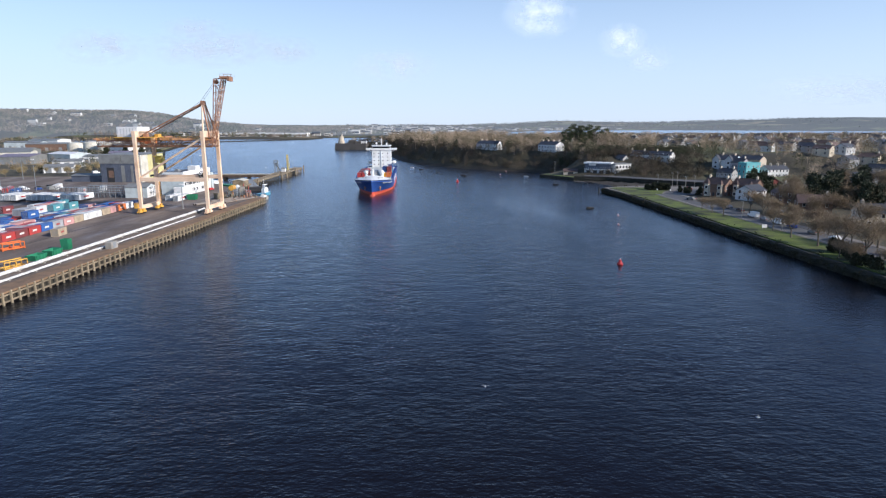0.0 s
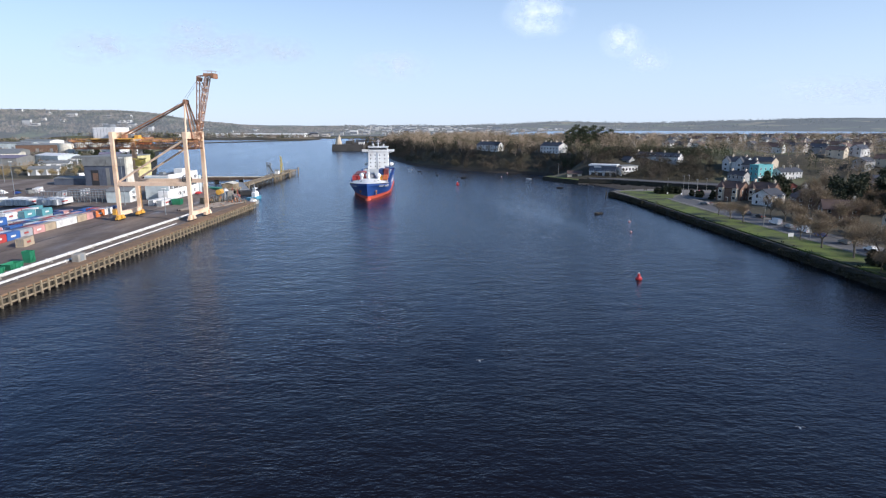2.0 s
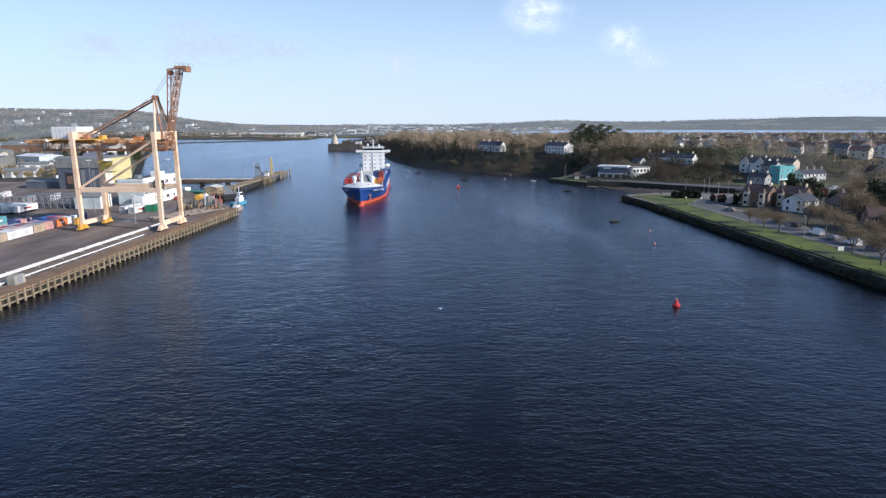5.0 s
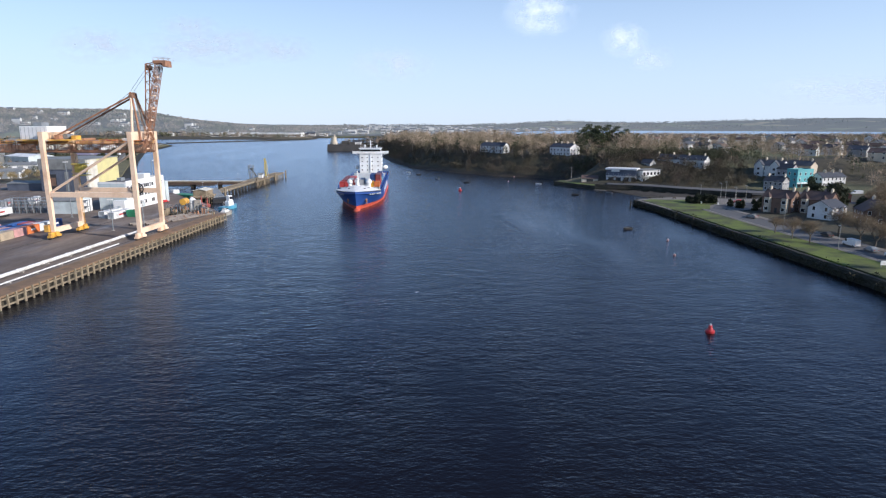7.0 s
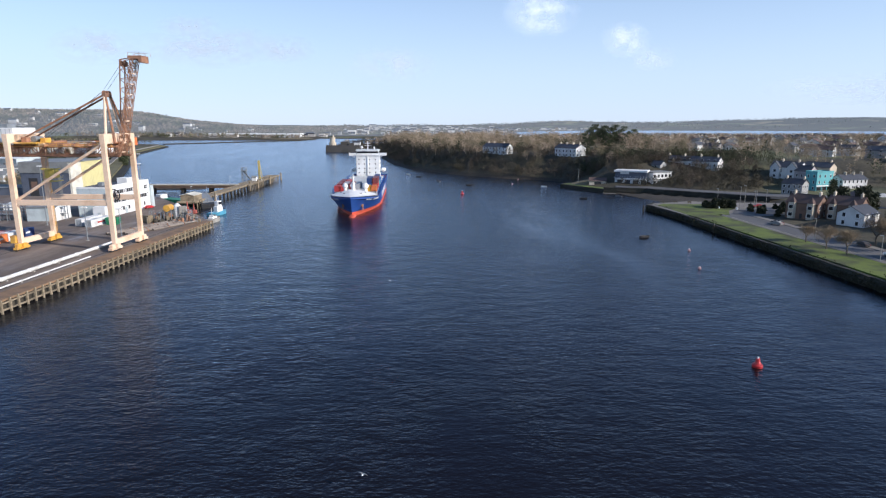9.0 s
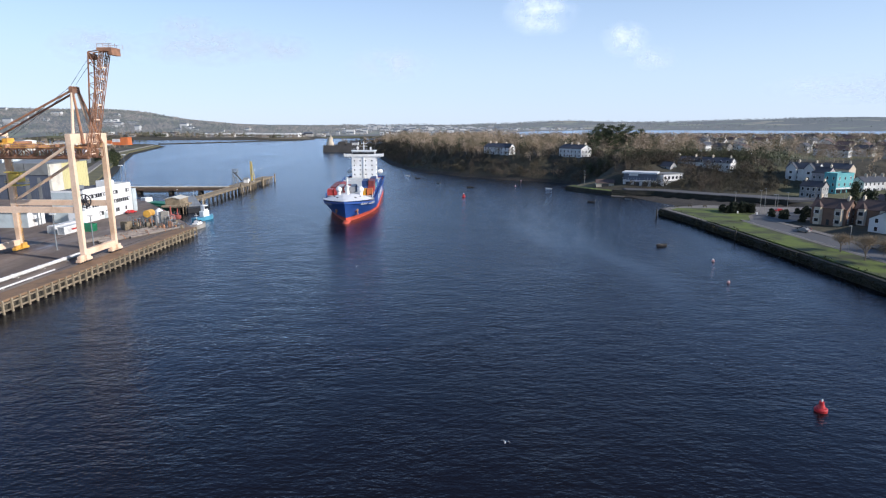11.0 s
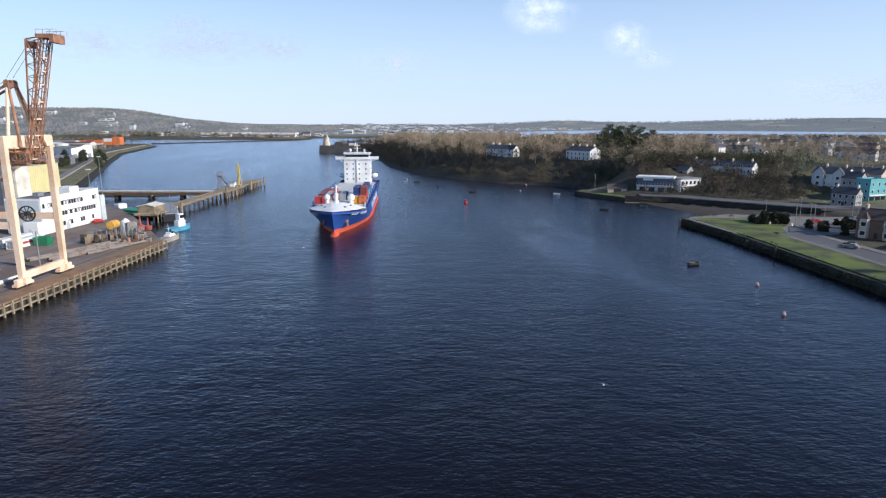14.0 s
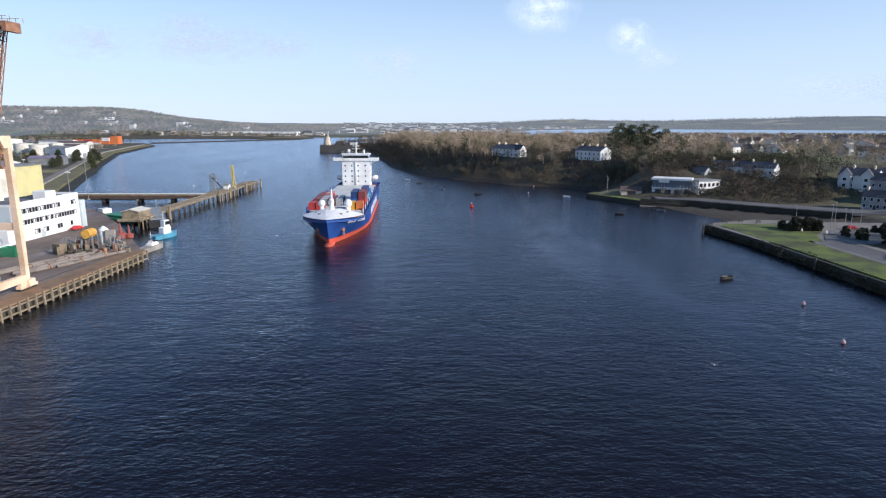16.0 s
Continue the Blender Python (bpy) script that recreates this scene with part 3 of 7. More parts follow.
    back = Vector((-d.z, 0, d.x))
    boom = part("boom", Geo().truss(hinge + Vector((0, -1.7, 0)), tip + Vector((0, -1.7, 0)), 0.8, 0.9, 9, 0.09, up=(0, 1, 0)), M["rust"], ob, "rusty raised lattice boom")
    part("boom_chord", Geo().truss(hinge + Vector((0, 1.7, 0)), tip + Vector((0, 1.7, 0)), 0.8, 0.9, 9, 0.09, up=(0, 1, 0)), M["rust"], boom)
    for i in range(9):
        p = hinge + d * (1 + i * 3.0)
        part("boom_tie", Geo().beam(p + Vector((0, -1.6, 0)), p + Vector((0, 1.6, 0)), 0.2, 0.28), M["cream"], boom)
    g = Geo()
    for y in (-1.5, 1.5):
        low, high = hinge + d * 9 + back * 1.0, hinge + d * 25.0 + back * 3.6
        g.beam(low + Vector((0, y, 0)), high + Vector((0, y, 0)), 0.3)
        g.beam(high + Vector((0, y, 0)), tip + Vector((0, y, 0)), 0.25)
        g.beam(high + Vector((0, y, 0)), hinge + d * 20 + Vector((0, y, 0)), 0.2)
        for i in range(6):
            a, b = low.lerp(high, i / 6), low.lerp(high, (i + 1) / 6)
            c = hinge + d * (9 + 16 * (i + 0.5) / 6)
            g.beam(a + Vector((0, y, 0)), c + Vector((0, y, 0)), 0.13)
            g.beam(b + Vector((0, y, 0)), c + Vector((0, y, 0)), 0.13)
    for i in range(7):
        a = low.lerp(high, i / 6)
        a.y = 8.5
        g.beam(a + Vector((0, -1.5, 0)), a + Vector((0, 1.5, 0)), 0.13)
    part("boom_bracing", g, M["rust"], boom)
    for y in (-1.0, 0, 1.0):
        p = hinge + d * 24.0 + back * 3.0 + Vector((0, y, 0))
        part("boom_sheave", Geo().tube(p + Vector((0, -0.2, 0)), p + Vector((0, 0.2, 0)), 0.8, n=12), M["rust"], boom)
    g = Geo().slab(tip.x - 1.2, 6.2, tip.z - 0.4, tip.x + 3.0, 10.8, tip.z + 0.5, 0.1)
    g.slab(tip.x + 1.9, 6.2, tip.z - 1.4, tip.x + 3.0, 10.8, tip.z - 0.3, 0.1)
    for y in (6.4, 10.6):
        g.beam((tip.x - 1, y, tip.z + 1.4), (tip.x + 3.0, y, tip.z + 1.4), 0.08)
        for x in (-1, 0.6, 2.2, 3.7):
            g.beam((tip.x + x, y, tip.z + 0.5), (tip.x + x, y, tip.z + 1.4), 0.08)
    part("boom_tip", g, M["rust"], boom)
    g = Geo()
    for y in (7.4, 9.6):
        g.tube((apex[0], y, apex[2] + 1.5), hinge + d * 24 + back * 3.2 + Vector((0, y - 8.5, 0)), 0.05, n=4)
        g.tube((-22, y, 35.4), (apex[0], y, apex[2] + 1.2), 0.05, n=4)
    part("hoist_rope", g, M["dark"], ob)
    # ladders up one leg
    g = Geo()
    for s in (-0.3, 0.3):
        g.beam((gx + 1.1, gy + s, 2.5), (gx + 1.1, gy + s, 33), 0.08)
    for i in range(100):
        g.beam((gx + 1.1, gy - 0.3, 2.7 + i * 0.3), (gx + 1.1, gy + 0.3, 2.7 + i * 0.3), 0.04)
    part("ladder", g, M["yellow"], ob)
    g = Geo()
    hub = Vector((-7.0, gy - 1.2, port + 0.6))
    rim = [hub + Vector((2.0 * math.cos(6.28319 * i / 20), 0, 2.0 * math.sin(6.28319 * i / 20))) for i in range(20)]
    for i, p in enumerate(rim):
        g.beam(p, rim[(i + 1) % 20], 0.3)
        if i % 2 == 0:
            g.beam(hub, p, 0.16)
    g.tube(hub - Vector((0, 0.5, 0)), hub + Vector((0, 0.8, 0)), 0.6, n=12)
    part("cable_reel", g, M["dark"], ob, "dark round spoked cable reel")
    g = Geo().slab(gx - 2.4, -1.4, 2.4, gx - 0.8, 1.6, 4.8, 0.1)
    part("switch_cabin", g, M["yellow"], ob)
    for o in ob.children_recursive:
        for v in o.data.vertices:
            v.co.y *= 14.5 / 17
            v.co.z = float(np.interp(v.co.z, (0, 37, 45.2, 60), (0, 34.4, 45.2, 60)))
    return ob


crane()


# ---- the container ship ----
def ship():
    """The bow's waterline is at the origin; +y runs aft."""
    ob = thing("container_ship", "blue feeder container ship with white bridge and red waterline", "ship")
    L, B, ZD = 132.0, 21.8, 7.6
    levels = [-2.0, 0.0, 0.9, 1.9, 1.901, 3.5, 5.0, 6.4, ZD]
    us = [0, 0.004, 0.012, 0.025, 0.045, 0.07, 0.10, 0.14, 0.19, 0.26, 0.36, 0.5, 0.65, 0.8, 0.9, 0.96, 1.0]

    def half(u, z):
        f = min(max(z, 0) / ZD, 1)
        y0 = -5.5 * f ** 1.1
        y = y0 + u * (L - y0)
        run = 46 * (1 - f) + 21 * f
        k = min((y - y0) / run, 1)
        b = B / 2 * (1 - (1 - k) ** (1.7 + 0.6 * f))
        if u > 0.8:
            b *= 1 - (1 - f) ** 2 * 0.55 * ((u - 0.8) / 0.2) ** 2
        return b, y

    def sheer(u):
        return 1.5 * max(0, 1 - u / 0.14) ** 1.3
    for sgn, name in ((1, "hull_side"), (-1, "hull_side")):
        g = Geo()
        n = len(us)
        vs = []
        for z in levels:
            for u in us:
                b, y = half(u, z)
                vs.append((sgn * b, y, z + (sheer(u) * (max(z, 0) / ZD) ** 2)))
        fs, ks = [], []
        for a in range(len(levels) - 1):
            for i in range(n - 1):
                f = (a * n + i, a * n + i + 1, (a + 1) * n + i + 1, (a + 1) * n + i)
                fs.append(f if sgn > 0 else tuple(reversed(f)))
                ks.append(1 if levels[a] < 1.9 else 0)
        g.add(vs, fs)
        g.k = ks
        part(name, g, [M["hull_blue"], M["hull_red"]], ob, "blue side with red waterline", smooth=True)
    g = Geo()
    pts = [half(1.0, z) for z in levels]
    g.add([(s * b, y, z) for (b, y), z in zip(pts, levels) for s in (-1, 1)], [(2 * i, 2 * i + 1, 2 * i + 3, 2 * i + 2) for i in range(len(levels) - 1)])
    part("transom", g, M["hull_blue"], ob)
    g = Geo()
    g.loft([[(r * math.cos(6.283 * i / 12), y, -0.7 + 1.7 * r / 1.7 * math.sin(6.283 * i / 12)) for i in range(12)] for y, r in ((-4.2, 0.15), (-3.9, 0.9), (-2.8, 1.5), (-0.5, 1.7), (6, 1.6))], 0, True, True)
    part("bulbous_bow", g, M["hull_red"], ob, smooth=True)
    # main deck with a blue rim
    g = Geo()
    vs, n = [], len(us)
    for s in (-1, 1):
        for u in us:
            b, y = half(u, ZD)
            vs.append((s * max(b - 0.25, 0), y, ZD - 0.9 + sheer(u)))
    g.add(vs, [(i, i + 1, n + i + 1, n + i) for i in range(n - 1)])
    part("deck", g, M["deck_red"], ob, "red oxide deck")
    for s in (-1, 1):
        g = Geo()
        vs = []
        for u in us:
            b, y = half(u, ZD)
            for e, z in ((0, ZD), (-0.22, ZD), (-0.22, ZD - 0.9)):
                vs.append((s * max(b + e, 0), y, z + sheer(u)))
        fs = []
        for i in range(n - 1):
            for k in (0, 1):
                f = (3 * i + k, 3 * i + k + 1, 3 * i + k + 4, 3 * i + k + 3)
                fs.append(f if s > 0 else tuple(reversed(f)))
        g.add(vs, fs)
        part("bulwark_rail", g, M["hull_blue"], ob)
    # white whaleback over the bow
    ub = [0, 0.004, 0.012, 0.025, 0.045, 0.07, 0.10, 0.135]
    g = Geo()
    vs = []
    for u in ub:
        b, y = half(u, ZD)
        z = ZD + sheer(u)
        lift = 2.3 * min(1, u / 0.10)
        for k in (-1, -0.6, -0.2, 0.2, 0.6, 1):
            vs.append((max(b - 0.1, 0) * k, y + 0.15, z + 0.05 + lift * (1 - abs(k) ** 1.4) + 0.5 * min(1, u / 0.1)))
    fs = [(6 * i + j, 6 * i + j + 1, 6 * i + j + 7, 6 * i + j + 6) for i in range(len(ub) - 1) for j in range(5)]
    g.add(vs, fs)
    b, y = half(0.135, ZD)
    last = [vs[6 * 7 + j] for j in range(6)]
    g.add(last + [(p[0], p[1] + 0.6, ZD - 0.8) for p in last], [(j + 1, j, 6 + j, 7 + j) for j in range(5)])
    part("whaleback", g, M["white"], ob, "white turtleback foredeck")
    g = Geo()
    g.loft([[(r * math.cos(6.283 * i / 12), 9.0 + r * math.sin(6.283 * i / 12), z) for i in range(12)] for z, r in ((8.6, 1.7), (10.4, 0.9), (13.0, 0.6), (13.4, 0.85), (13.9, 0.85), (14.2, 0.4), (17.4, 0.24), (17.5, 0.15))], 0, True, True)
    g.beam((-1.6, 9, 16.2), (1.6, 9, 16.2), 0.12)
    part("foremast", g, M["white"], ob, "white foremast", smooth=False)
    for x, y, r in ((-4.2, 14.8, 1.25), (5.0, 14.2, 1.45), (-1.0, 15.5, 1.1)):
        g = Geo().tube((x, y, 7.5), (x, y, 11.2), r * 0.6, n=12).ball((x, y - 0.2, 11.9), r, 14, 8)
        part("cowl_vent", g, M["white"], ob, "white ventilator cowl", smooth=True)
    g = Geo()
    for s in (-1, 1):
        part("bollard", Geo().tube((s * 3.6, 4.0, 8.6), (s * 3.6, 4.0, 9.8), 0.5, n=10), M["dark"], ob)
        part("deck_winch", Geo().slab(s * 5 - 0.7, 7.5, 8.8, s * 5 + 0.7, 9.0, 9.8, 0.1), M["dark"], ob)
    for s in (-1, 1):
        bb, yy = half(0.05, 4.2)
        g = Geo().tube((s * (bb - 0.2), yy, 4.4), (s * (bb + 0.35), yy - 0.15, 4.2), 0.75, n=12)
        g.beam((s * (bb + 0.3), yy - 0.2, 4.4), (s * (bb + 0.25), yy - 0.1, 2.6), 0.45).beam((s * (bb + 0.2), yy - 1.2, 2.9), (s * (bb + 0.3), yy + 0.9, 2.9), 0.4)
        part("anchor", g, M["rust"], ob, "rusty anchor in its hawse pipe")
        g = Geo()
        for k, w in enumerate((0.7, 0.5, 0.6, 0.0, 0.7, 0.6, 0.7, 0.6, 0.7)):
            if w:
                u = 0.05 + k * 0.0095
                (b0, y0), (b1, y1) = half(u, 6.6), half(u + 0.0072, 6.6)
                (c0, e0), (c1, e1) = half(u, 7.3), half(u + 0.0072, 7.3)
                z0 = 6.1 + sheer(u) * 0.8
                z1 = z0 + 0.95
                q = [(s * (b0 + 0.22), y0, z0), (s * (b1 + 0.22), y1, z0), (s * (c1 + 0.22), e1, z1), (s * (c0 + 0.22), e0, z1)]
                g.add(q, [(0, 1, 2, 3) if s > 0 else (3, 2, 1, 0)])
        part("name_bars", g, M["white"], ob, "white illegible name bars")
        g = Geo()
        for k, w in enumerate((4, 3, 5, 4, 4, 5)):
            y = 46 + 7.5 * k
            g.box(min(s * (B / 2 + 0.02), s * (B / 2 + 0.06)), y, 3.2, max(s * (B / 2 + 0.02), s * (B / 2 + 0.06)), y + w, 6.0)
        part("side_bars", g, M["white"], ob, "large white illegible lettering bars")
    # hatch covers
    for i in range(8):
        y = 20.0 + i * 11.0
        g = Geo().slab(-9.6, y, ZD - 1.0, 9.6, y + 10.2, ZD + 0.9, 0.15)
        for x in (-6.4, -3.2, 0, 3.2, 6.4):
            g.box(x - 0.05, y + 0.2, ZD + 0.9, x + 0.05, y + 10, ZD + 0.98)
        part("hatch_cover", g, M["hatch"], ob, "grey white hatch cover")
        for s in (-1, 1):
            part("lashing_post", Geo().box(s * 10.3 - 0.25, y - 0.5, ZD - 1, s * 10.3 + 0.25, y, ZD + 2.4), M["hull_blue"], ob)
    # accommodation block and bridge
    y0, y1 = 108.0, 120.0
    house = part("accommodation", Geo().slab(-7.0, y0, ZD - 0.9, 7.0, y1, 20.6, 0.15), M["white"], ob, "white accommodation block")
    pane = Geo().slab(-0.32, -0.05, -0.36, 0.32, 0.05, 0.36, 0.02).mesh("cabin_window", M["glass"])
    for r in range(4):
        for c in (-5.4, -2.1, 1.0, 4.6):
            part("cabin_window", pane, None, house, at=pose(c, y0 - 0.02, 10.4 + 2.6 * r))
        for c in (2, 5, 8):
            part("cabin_window", pane, None, house, at=pose(7.02, y0 + c, 10.4 + 2.6 * r, 0, 0, 90))
    g = Geo()
    for z in (12.1, 14.9, 17.6):
        g.box(-7.05, y0 - 0.06, z, 7.05, y0, z + 0.1)
    g.box(-0.35, y0 - 0.45, 8, 0.35, y0, 20.5)
    part("front_trim", g, M["white"], house)
    bridge = part("bridge", Geo().slab(-11.2, y0 - 0.6, 20.6, 11.2, y0 + 4.8, 21.1, 0.08).slab(-6.6, y0 - 0.5, 21.1, 6.6, y0 + 8, 23.6, 0.2).slab(-7.2, y0 - 0.9, 23.6, 7.2, y0 + 8.4, 24.0, 0.1), M["white"], ob, "white wheelhouse with open wings")
    part("bridge_windows", Geo().box(-6.3, y0 - 0.56, 22.0, 6.3, y0 - 0.5, 23.1).box(6.55, y0, 22.0, 6.66, y0 + 7, 23.1).box(-6.66, y0, 22.0, -6.55, y0 + 7, 23.1), M["glass"], bridge)
    for s in (-1, 1):
        g = Geo().box(s * 9 - 2.2, y0 - 0.6, 21.1, s * 9 + 2.2, y0 - 0.5, 22.2).box(s * 11.2 - 0.06, y0 - 0.6, 21.1, s * 11.2 + 0.06, y0 + 4.8, 22.2)
        for k in range(4):
            g.beam((s * (8 + 0.9 * k), y0 + 1, 20.6), (s * 7.7, y0 + 1, 19.4), 0.12)
        part("wing_bulwark", g, M["white"], bridge)
    g = Geo().tube((0, y0 + 3, 24.0), (0, y0 + 3, 29.0), 0.35, 0.2).beam((-2, y0 + 3, 26.4), (2, y0 + 3, 26.4), 0.2).beam((-1.6, y0 + 2.6, 27.8), (1.6, y0 + 2.6, 27.8), 0.25)
    g.ball((-3.6, y0 + 3, 25.4), 0.8, 10, 6).tube((-3.6, y0 + 3, 24.0), (-3.6, y0 + 3, 24.8), 0.3).tube((3.8, y0 + 4, 24.0), (3.8, y0 + 4, 25.8), 0.5)
    for x in (-6.5, -3.2, 0, 3.2, 6.5):
        g.beam((x, y0 - 0.7, 24.0), (x, y0 - 0.7, 25.0), 0.07)
    g.beam((-6.5, y0 - 0.7, 25.0), (6.5, y0 - 0.7, 25.0), 0.07)
    part("radar_mast", g, M["white"], ob)
    part("funnel", Geo().slab(-3, 122, ZD, 3, 127, 20, 0.5), M["hull_blue"], ob)
    for s in (-1, 1):
        part("lifeboat", Geo().ball((s * 9.0, 116, 11.5), 1.5, 12, 8, 0, 0.8).ball((s * 9.0, 118.5, 11.5), 1.4, 12, 8, 0, 0.8), M["white"], ob, "white enclosed lifeboat", smooth=True)
    return ob


# ---- containers ----
BOX_COLOURS = {"red": (0.42, 0.05, 0.045), "blue": (0.035, 0.12, 0.36), "white": (0.68, 0.68, 0.66), "grey": (0.36, 0.37, 0.38), "orange": (0.62, 0.18, 0.05), "green": (0.05, 0.20, 0.12),
               "maroon": (0.20, 0.045, 0.045), "pink": (0.55, 0.30, 0.28), "yellow": (0.72, 0.38, 0.04), "teal": (0.10, 0.30, 0.33), "beige": (0.42, 0.34, 0.24), "navy": (0.02, 0.05, 0.16)}
for name, c in BOX_COLOURS.items():
    M["box_" + name] = mat(name + "_container_paint", c, 0.5, 0, tuple(0.6 * a + 0.03 for a in c), 0.35, 0.5, 0.75, 3.0, 0.25)
M["hatch"] = mat("hatch_cover_paint", (0.52, 0.54, 0.52), 0.6, 0, (0.40, 0.30, 0.25), 0.25, 0.55, 0.8)
M["orange"] = mat("orange_paint", (0.75, 0.16, 0.03), 0.45)
CONTAINER = {}


def container_meshes(length, colour):
    key = (length, colour)
    if key not in CONTAINER:
        w, h, n = 1.22, 2.59, int(length / 0.55)
        g = Geo()
        prof = []
        for i in range(n):
            y = 0.12 + (length - 0.24) * i / n
            st = (length - 0.24) / n
            prof += [(w - 0.02, y), (w - 0.02, y + st * 0.4), (w - 0.07, y + st * 0.5), (w - 0.07, y + st * 0.9)]
        for s in (-1, 1):
            vs = [(s * x, y, z) for x, y in prof for z in (0.15, h - 0.12)]
            g.add(vs, [(2 * i, 2 * i + 2, 2 * i + 3, 2 * i + 1) if s > 0 else (2 * i + 1, 2 * i + 3, 2 * i + 2, 2 * i) for i in range(len(prof) - 1)])
        g.box(-w + 0.03, 0.1, 0.1, w - 0.03, 0.16, h - 0.1).box(-w + 0.03, length - 0.16, 0.1, w - 0.03, length - 0.1, h - 0.1)
        g.box(-w + 0.03, 0.1, h - 0.1, w - 0.03, length - 0.1, h - 0.04).box(-w + 0.05, 0.1, 0.08, w - 0.05, length - 0.1, 0.16)
        body = g.mesh("body", M["box_" + colour])
        g = Geo()
        for x in (-w + 0.07, w - 0.07):
            for y in (0.08, length - 0.08):
                g.box(x - 0.08, y - 0.09, 0, x + 0.08, y + 0.09, h)
            g.box(x - 0.06, 0.1, h - 0.13, x + 0.06, length - 0.1, h).box(x - 0.06, 0.1, 0.02, x + 0.06, length - 0.1, 0.16)
        for y in (0.06, length - 0.06):
            g.box(-w + 0.1, y - 0.06, h - 0.13, w - 0.1, y + 0.06, h).box(-w + 0.1, y - 0.06, 0.02, w - 0.1, y + 0.06, 0.16)
        frame_me = g.mesh("corner_frame", M["box_" + colour])
        g = Geo()
        for x in (-0.75, -0.35, 0.35, 0.75):
            g.box(x - 0.025, -0.02, 0.15, x + 0.025, 0.06, h - 0.15)
        g.box(-0.012, 0.02, 0.15, 0.012, 0.09, h - 0.15)
        bars = g.mesh("lock_bar", M["steel"])
        g = Geo()
        for s in (-1, 1):
            a, b = (w - 0.015, w + 0.0) if s > 0 else (-w, -w + 0.015)
            g.box(a, length * 0.3, 1.0, b, length * 0.66, 1.6)
        logo = g.mesh("marking", M["white"] if colour not in ("white", "grey", "beige") else M["box_red"])
        CONTAINER[key] = (body, frame_me, bars, logo)
    return CONTAINER[key]


def container(m, length, colour, group, parent=None):
    long_word = "forty" if length > 10 else "twenty"
    body, frame_me, bars, logo = container_meshes(length, colour)
    if parent is None:
        ob = thing("shipping_container", "%s %s-foot steel shipping container on the quay" % (colour, long_word), "container", m, group)
    else:
        ob = part("container", body, None, parent, colour + " container", at=m)
        part("corner_frame", frame_me, None, ob)
        return ob
    part("body", body, None, ob)
    part("corner_frame", frame_me, None, ob)
    part("lock_bars", bars, None, ob)
    if (length > 10) or rng.random() < 0.6:
        part("marking", logo, None, ob)
    return ob


ZD_SHIP = 8.6
SHIP = ship()
cols = list(BOX_COLOURS)
for row, (y, tiers) in enumerate(((20.6, (1, 1, 0, 0, 0, 1, 1)), (31.5, (1, 1, 1, 1, 0, 2, 2)), (44.5, (1, 1, 0, 0, 0, 1, 2)), (57, (0, 0, 0, 0, 0, 0, 1)))):
    for k, n in enumerate(tiers):
        for tier in range(n):
            if row == 0:
                colour = ("red", "red", "", "", "", "yellow", "orange")[k]
                length = 6.06
            else:
                colour = rng.choice(("maroon", "blue", "blue", "grey", "teal", "red", "navy", "orange") if k > 3 else ("red", "maroon", "grey", "red", "maroon", "grey"))
                length = 12.19
            container(pose(-8.7 + 2.9 * k * 0.985, y, ZD_SHIP + 2.6 * tier), length if row else 6.06, colour, "", SHIP)


# ---- port: yard and sheds ----
def ground_z(x, y):
    return float(height(np.array([x]), np.array([y]))[0])


slots = 0
for r in range(13):
    x = -141.2 - 2.62 * r
    for k in range(16):
        y = 178 + 6.35 * k
        if y > 268 - 0.85 * (-141 - x) or rng.random() < (0.04 if r < 2 else 0.22):
            continue
        n = 2 if (r > 3 and rng.random() < 0.35) else 1
        for tier in range(n):
            colour = rng.choice(("red", "pink", "white", "orange", "white", "grey", "blue", "beige", "blue") if r == 0 else ("blue", "navy", "white", "red", "grey", "pink", "blue", "white", "maroon", "teal", "blue"))
            if r == 0:
                colour = ("maroon", "red", "maroon", "red", "blue", "grey", "pink", "beige", "white", "white", "beige", "pink", "orange", "white", "navy", "navy")[k]
            container(pose(x + rng.uniform(-0.05, 0.05), y + rng.uniform(-0.1, 0.1), DECK + 0.02 + 2.6 * tier, 0, 0, rng.uniform(-0.6, 0.6)), 6.06, colour, "containers in the yard")
for k in range(12):
    x = -213 + 3.35 * k
    if k not in (3, 8):
        container(pose(x, 284 + rng.uniform(-0.6, 0.6), DECK + 0.9), 12.19, "white", "white trailers in the yard")
        g = Geo()
        for s in (-0.8, 0.8):
            g.beam((x + s, 284.2, DECK + 0.75), (x + s, 295.8, DECK + 0.75), 0.2, 0.3)
            for y in (293, 294.4):
                g.tube((x + s * 1.3 - 0.15, y, DECK + 0.5), (x + s * 1.3 + 0.15, y, DECK + 0.5), 0.5, n=10)
            g.beam((x + s, 286, DECK), (x + s, 286, DECK + 0.75), 0.15)
        single("trailer_chassis", g, M["dark"], "dark steel trailer chassis under a white container", "trailer", group="trailer chassis")
container(pose(-129.5, 194, DECK, 0, 0, 8), 6.06, "beige", "containers by the crane")
container(pose(-134.5, 289, DECK, 0, 0, -4), 12.19, "white", "containers by the crane")
container(pose(-129.8, 287, DECK, 0, 0, -4), 12.19, "white", "containers by the crane")
for x, y, c in ((-196, 320, "grey"), (-190, 330, "white"), (-230, 316, "blue"), (-238, 322, "red"), (-222, 340, "white")):
    container(pose(x, y, DECK, 0, 0, 20), 12.19, c, "containers by the sheds")


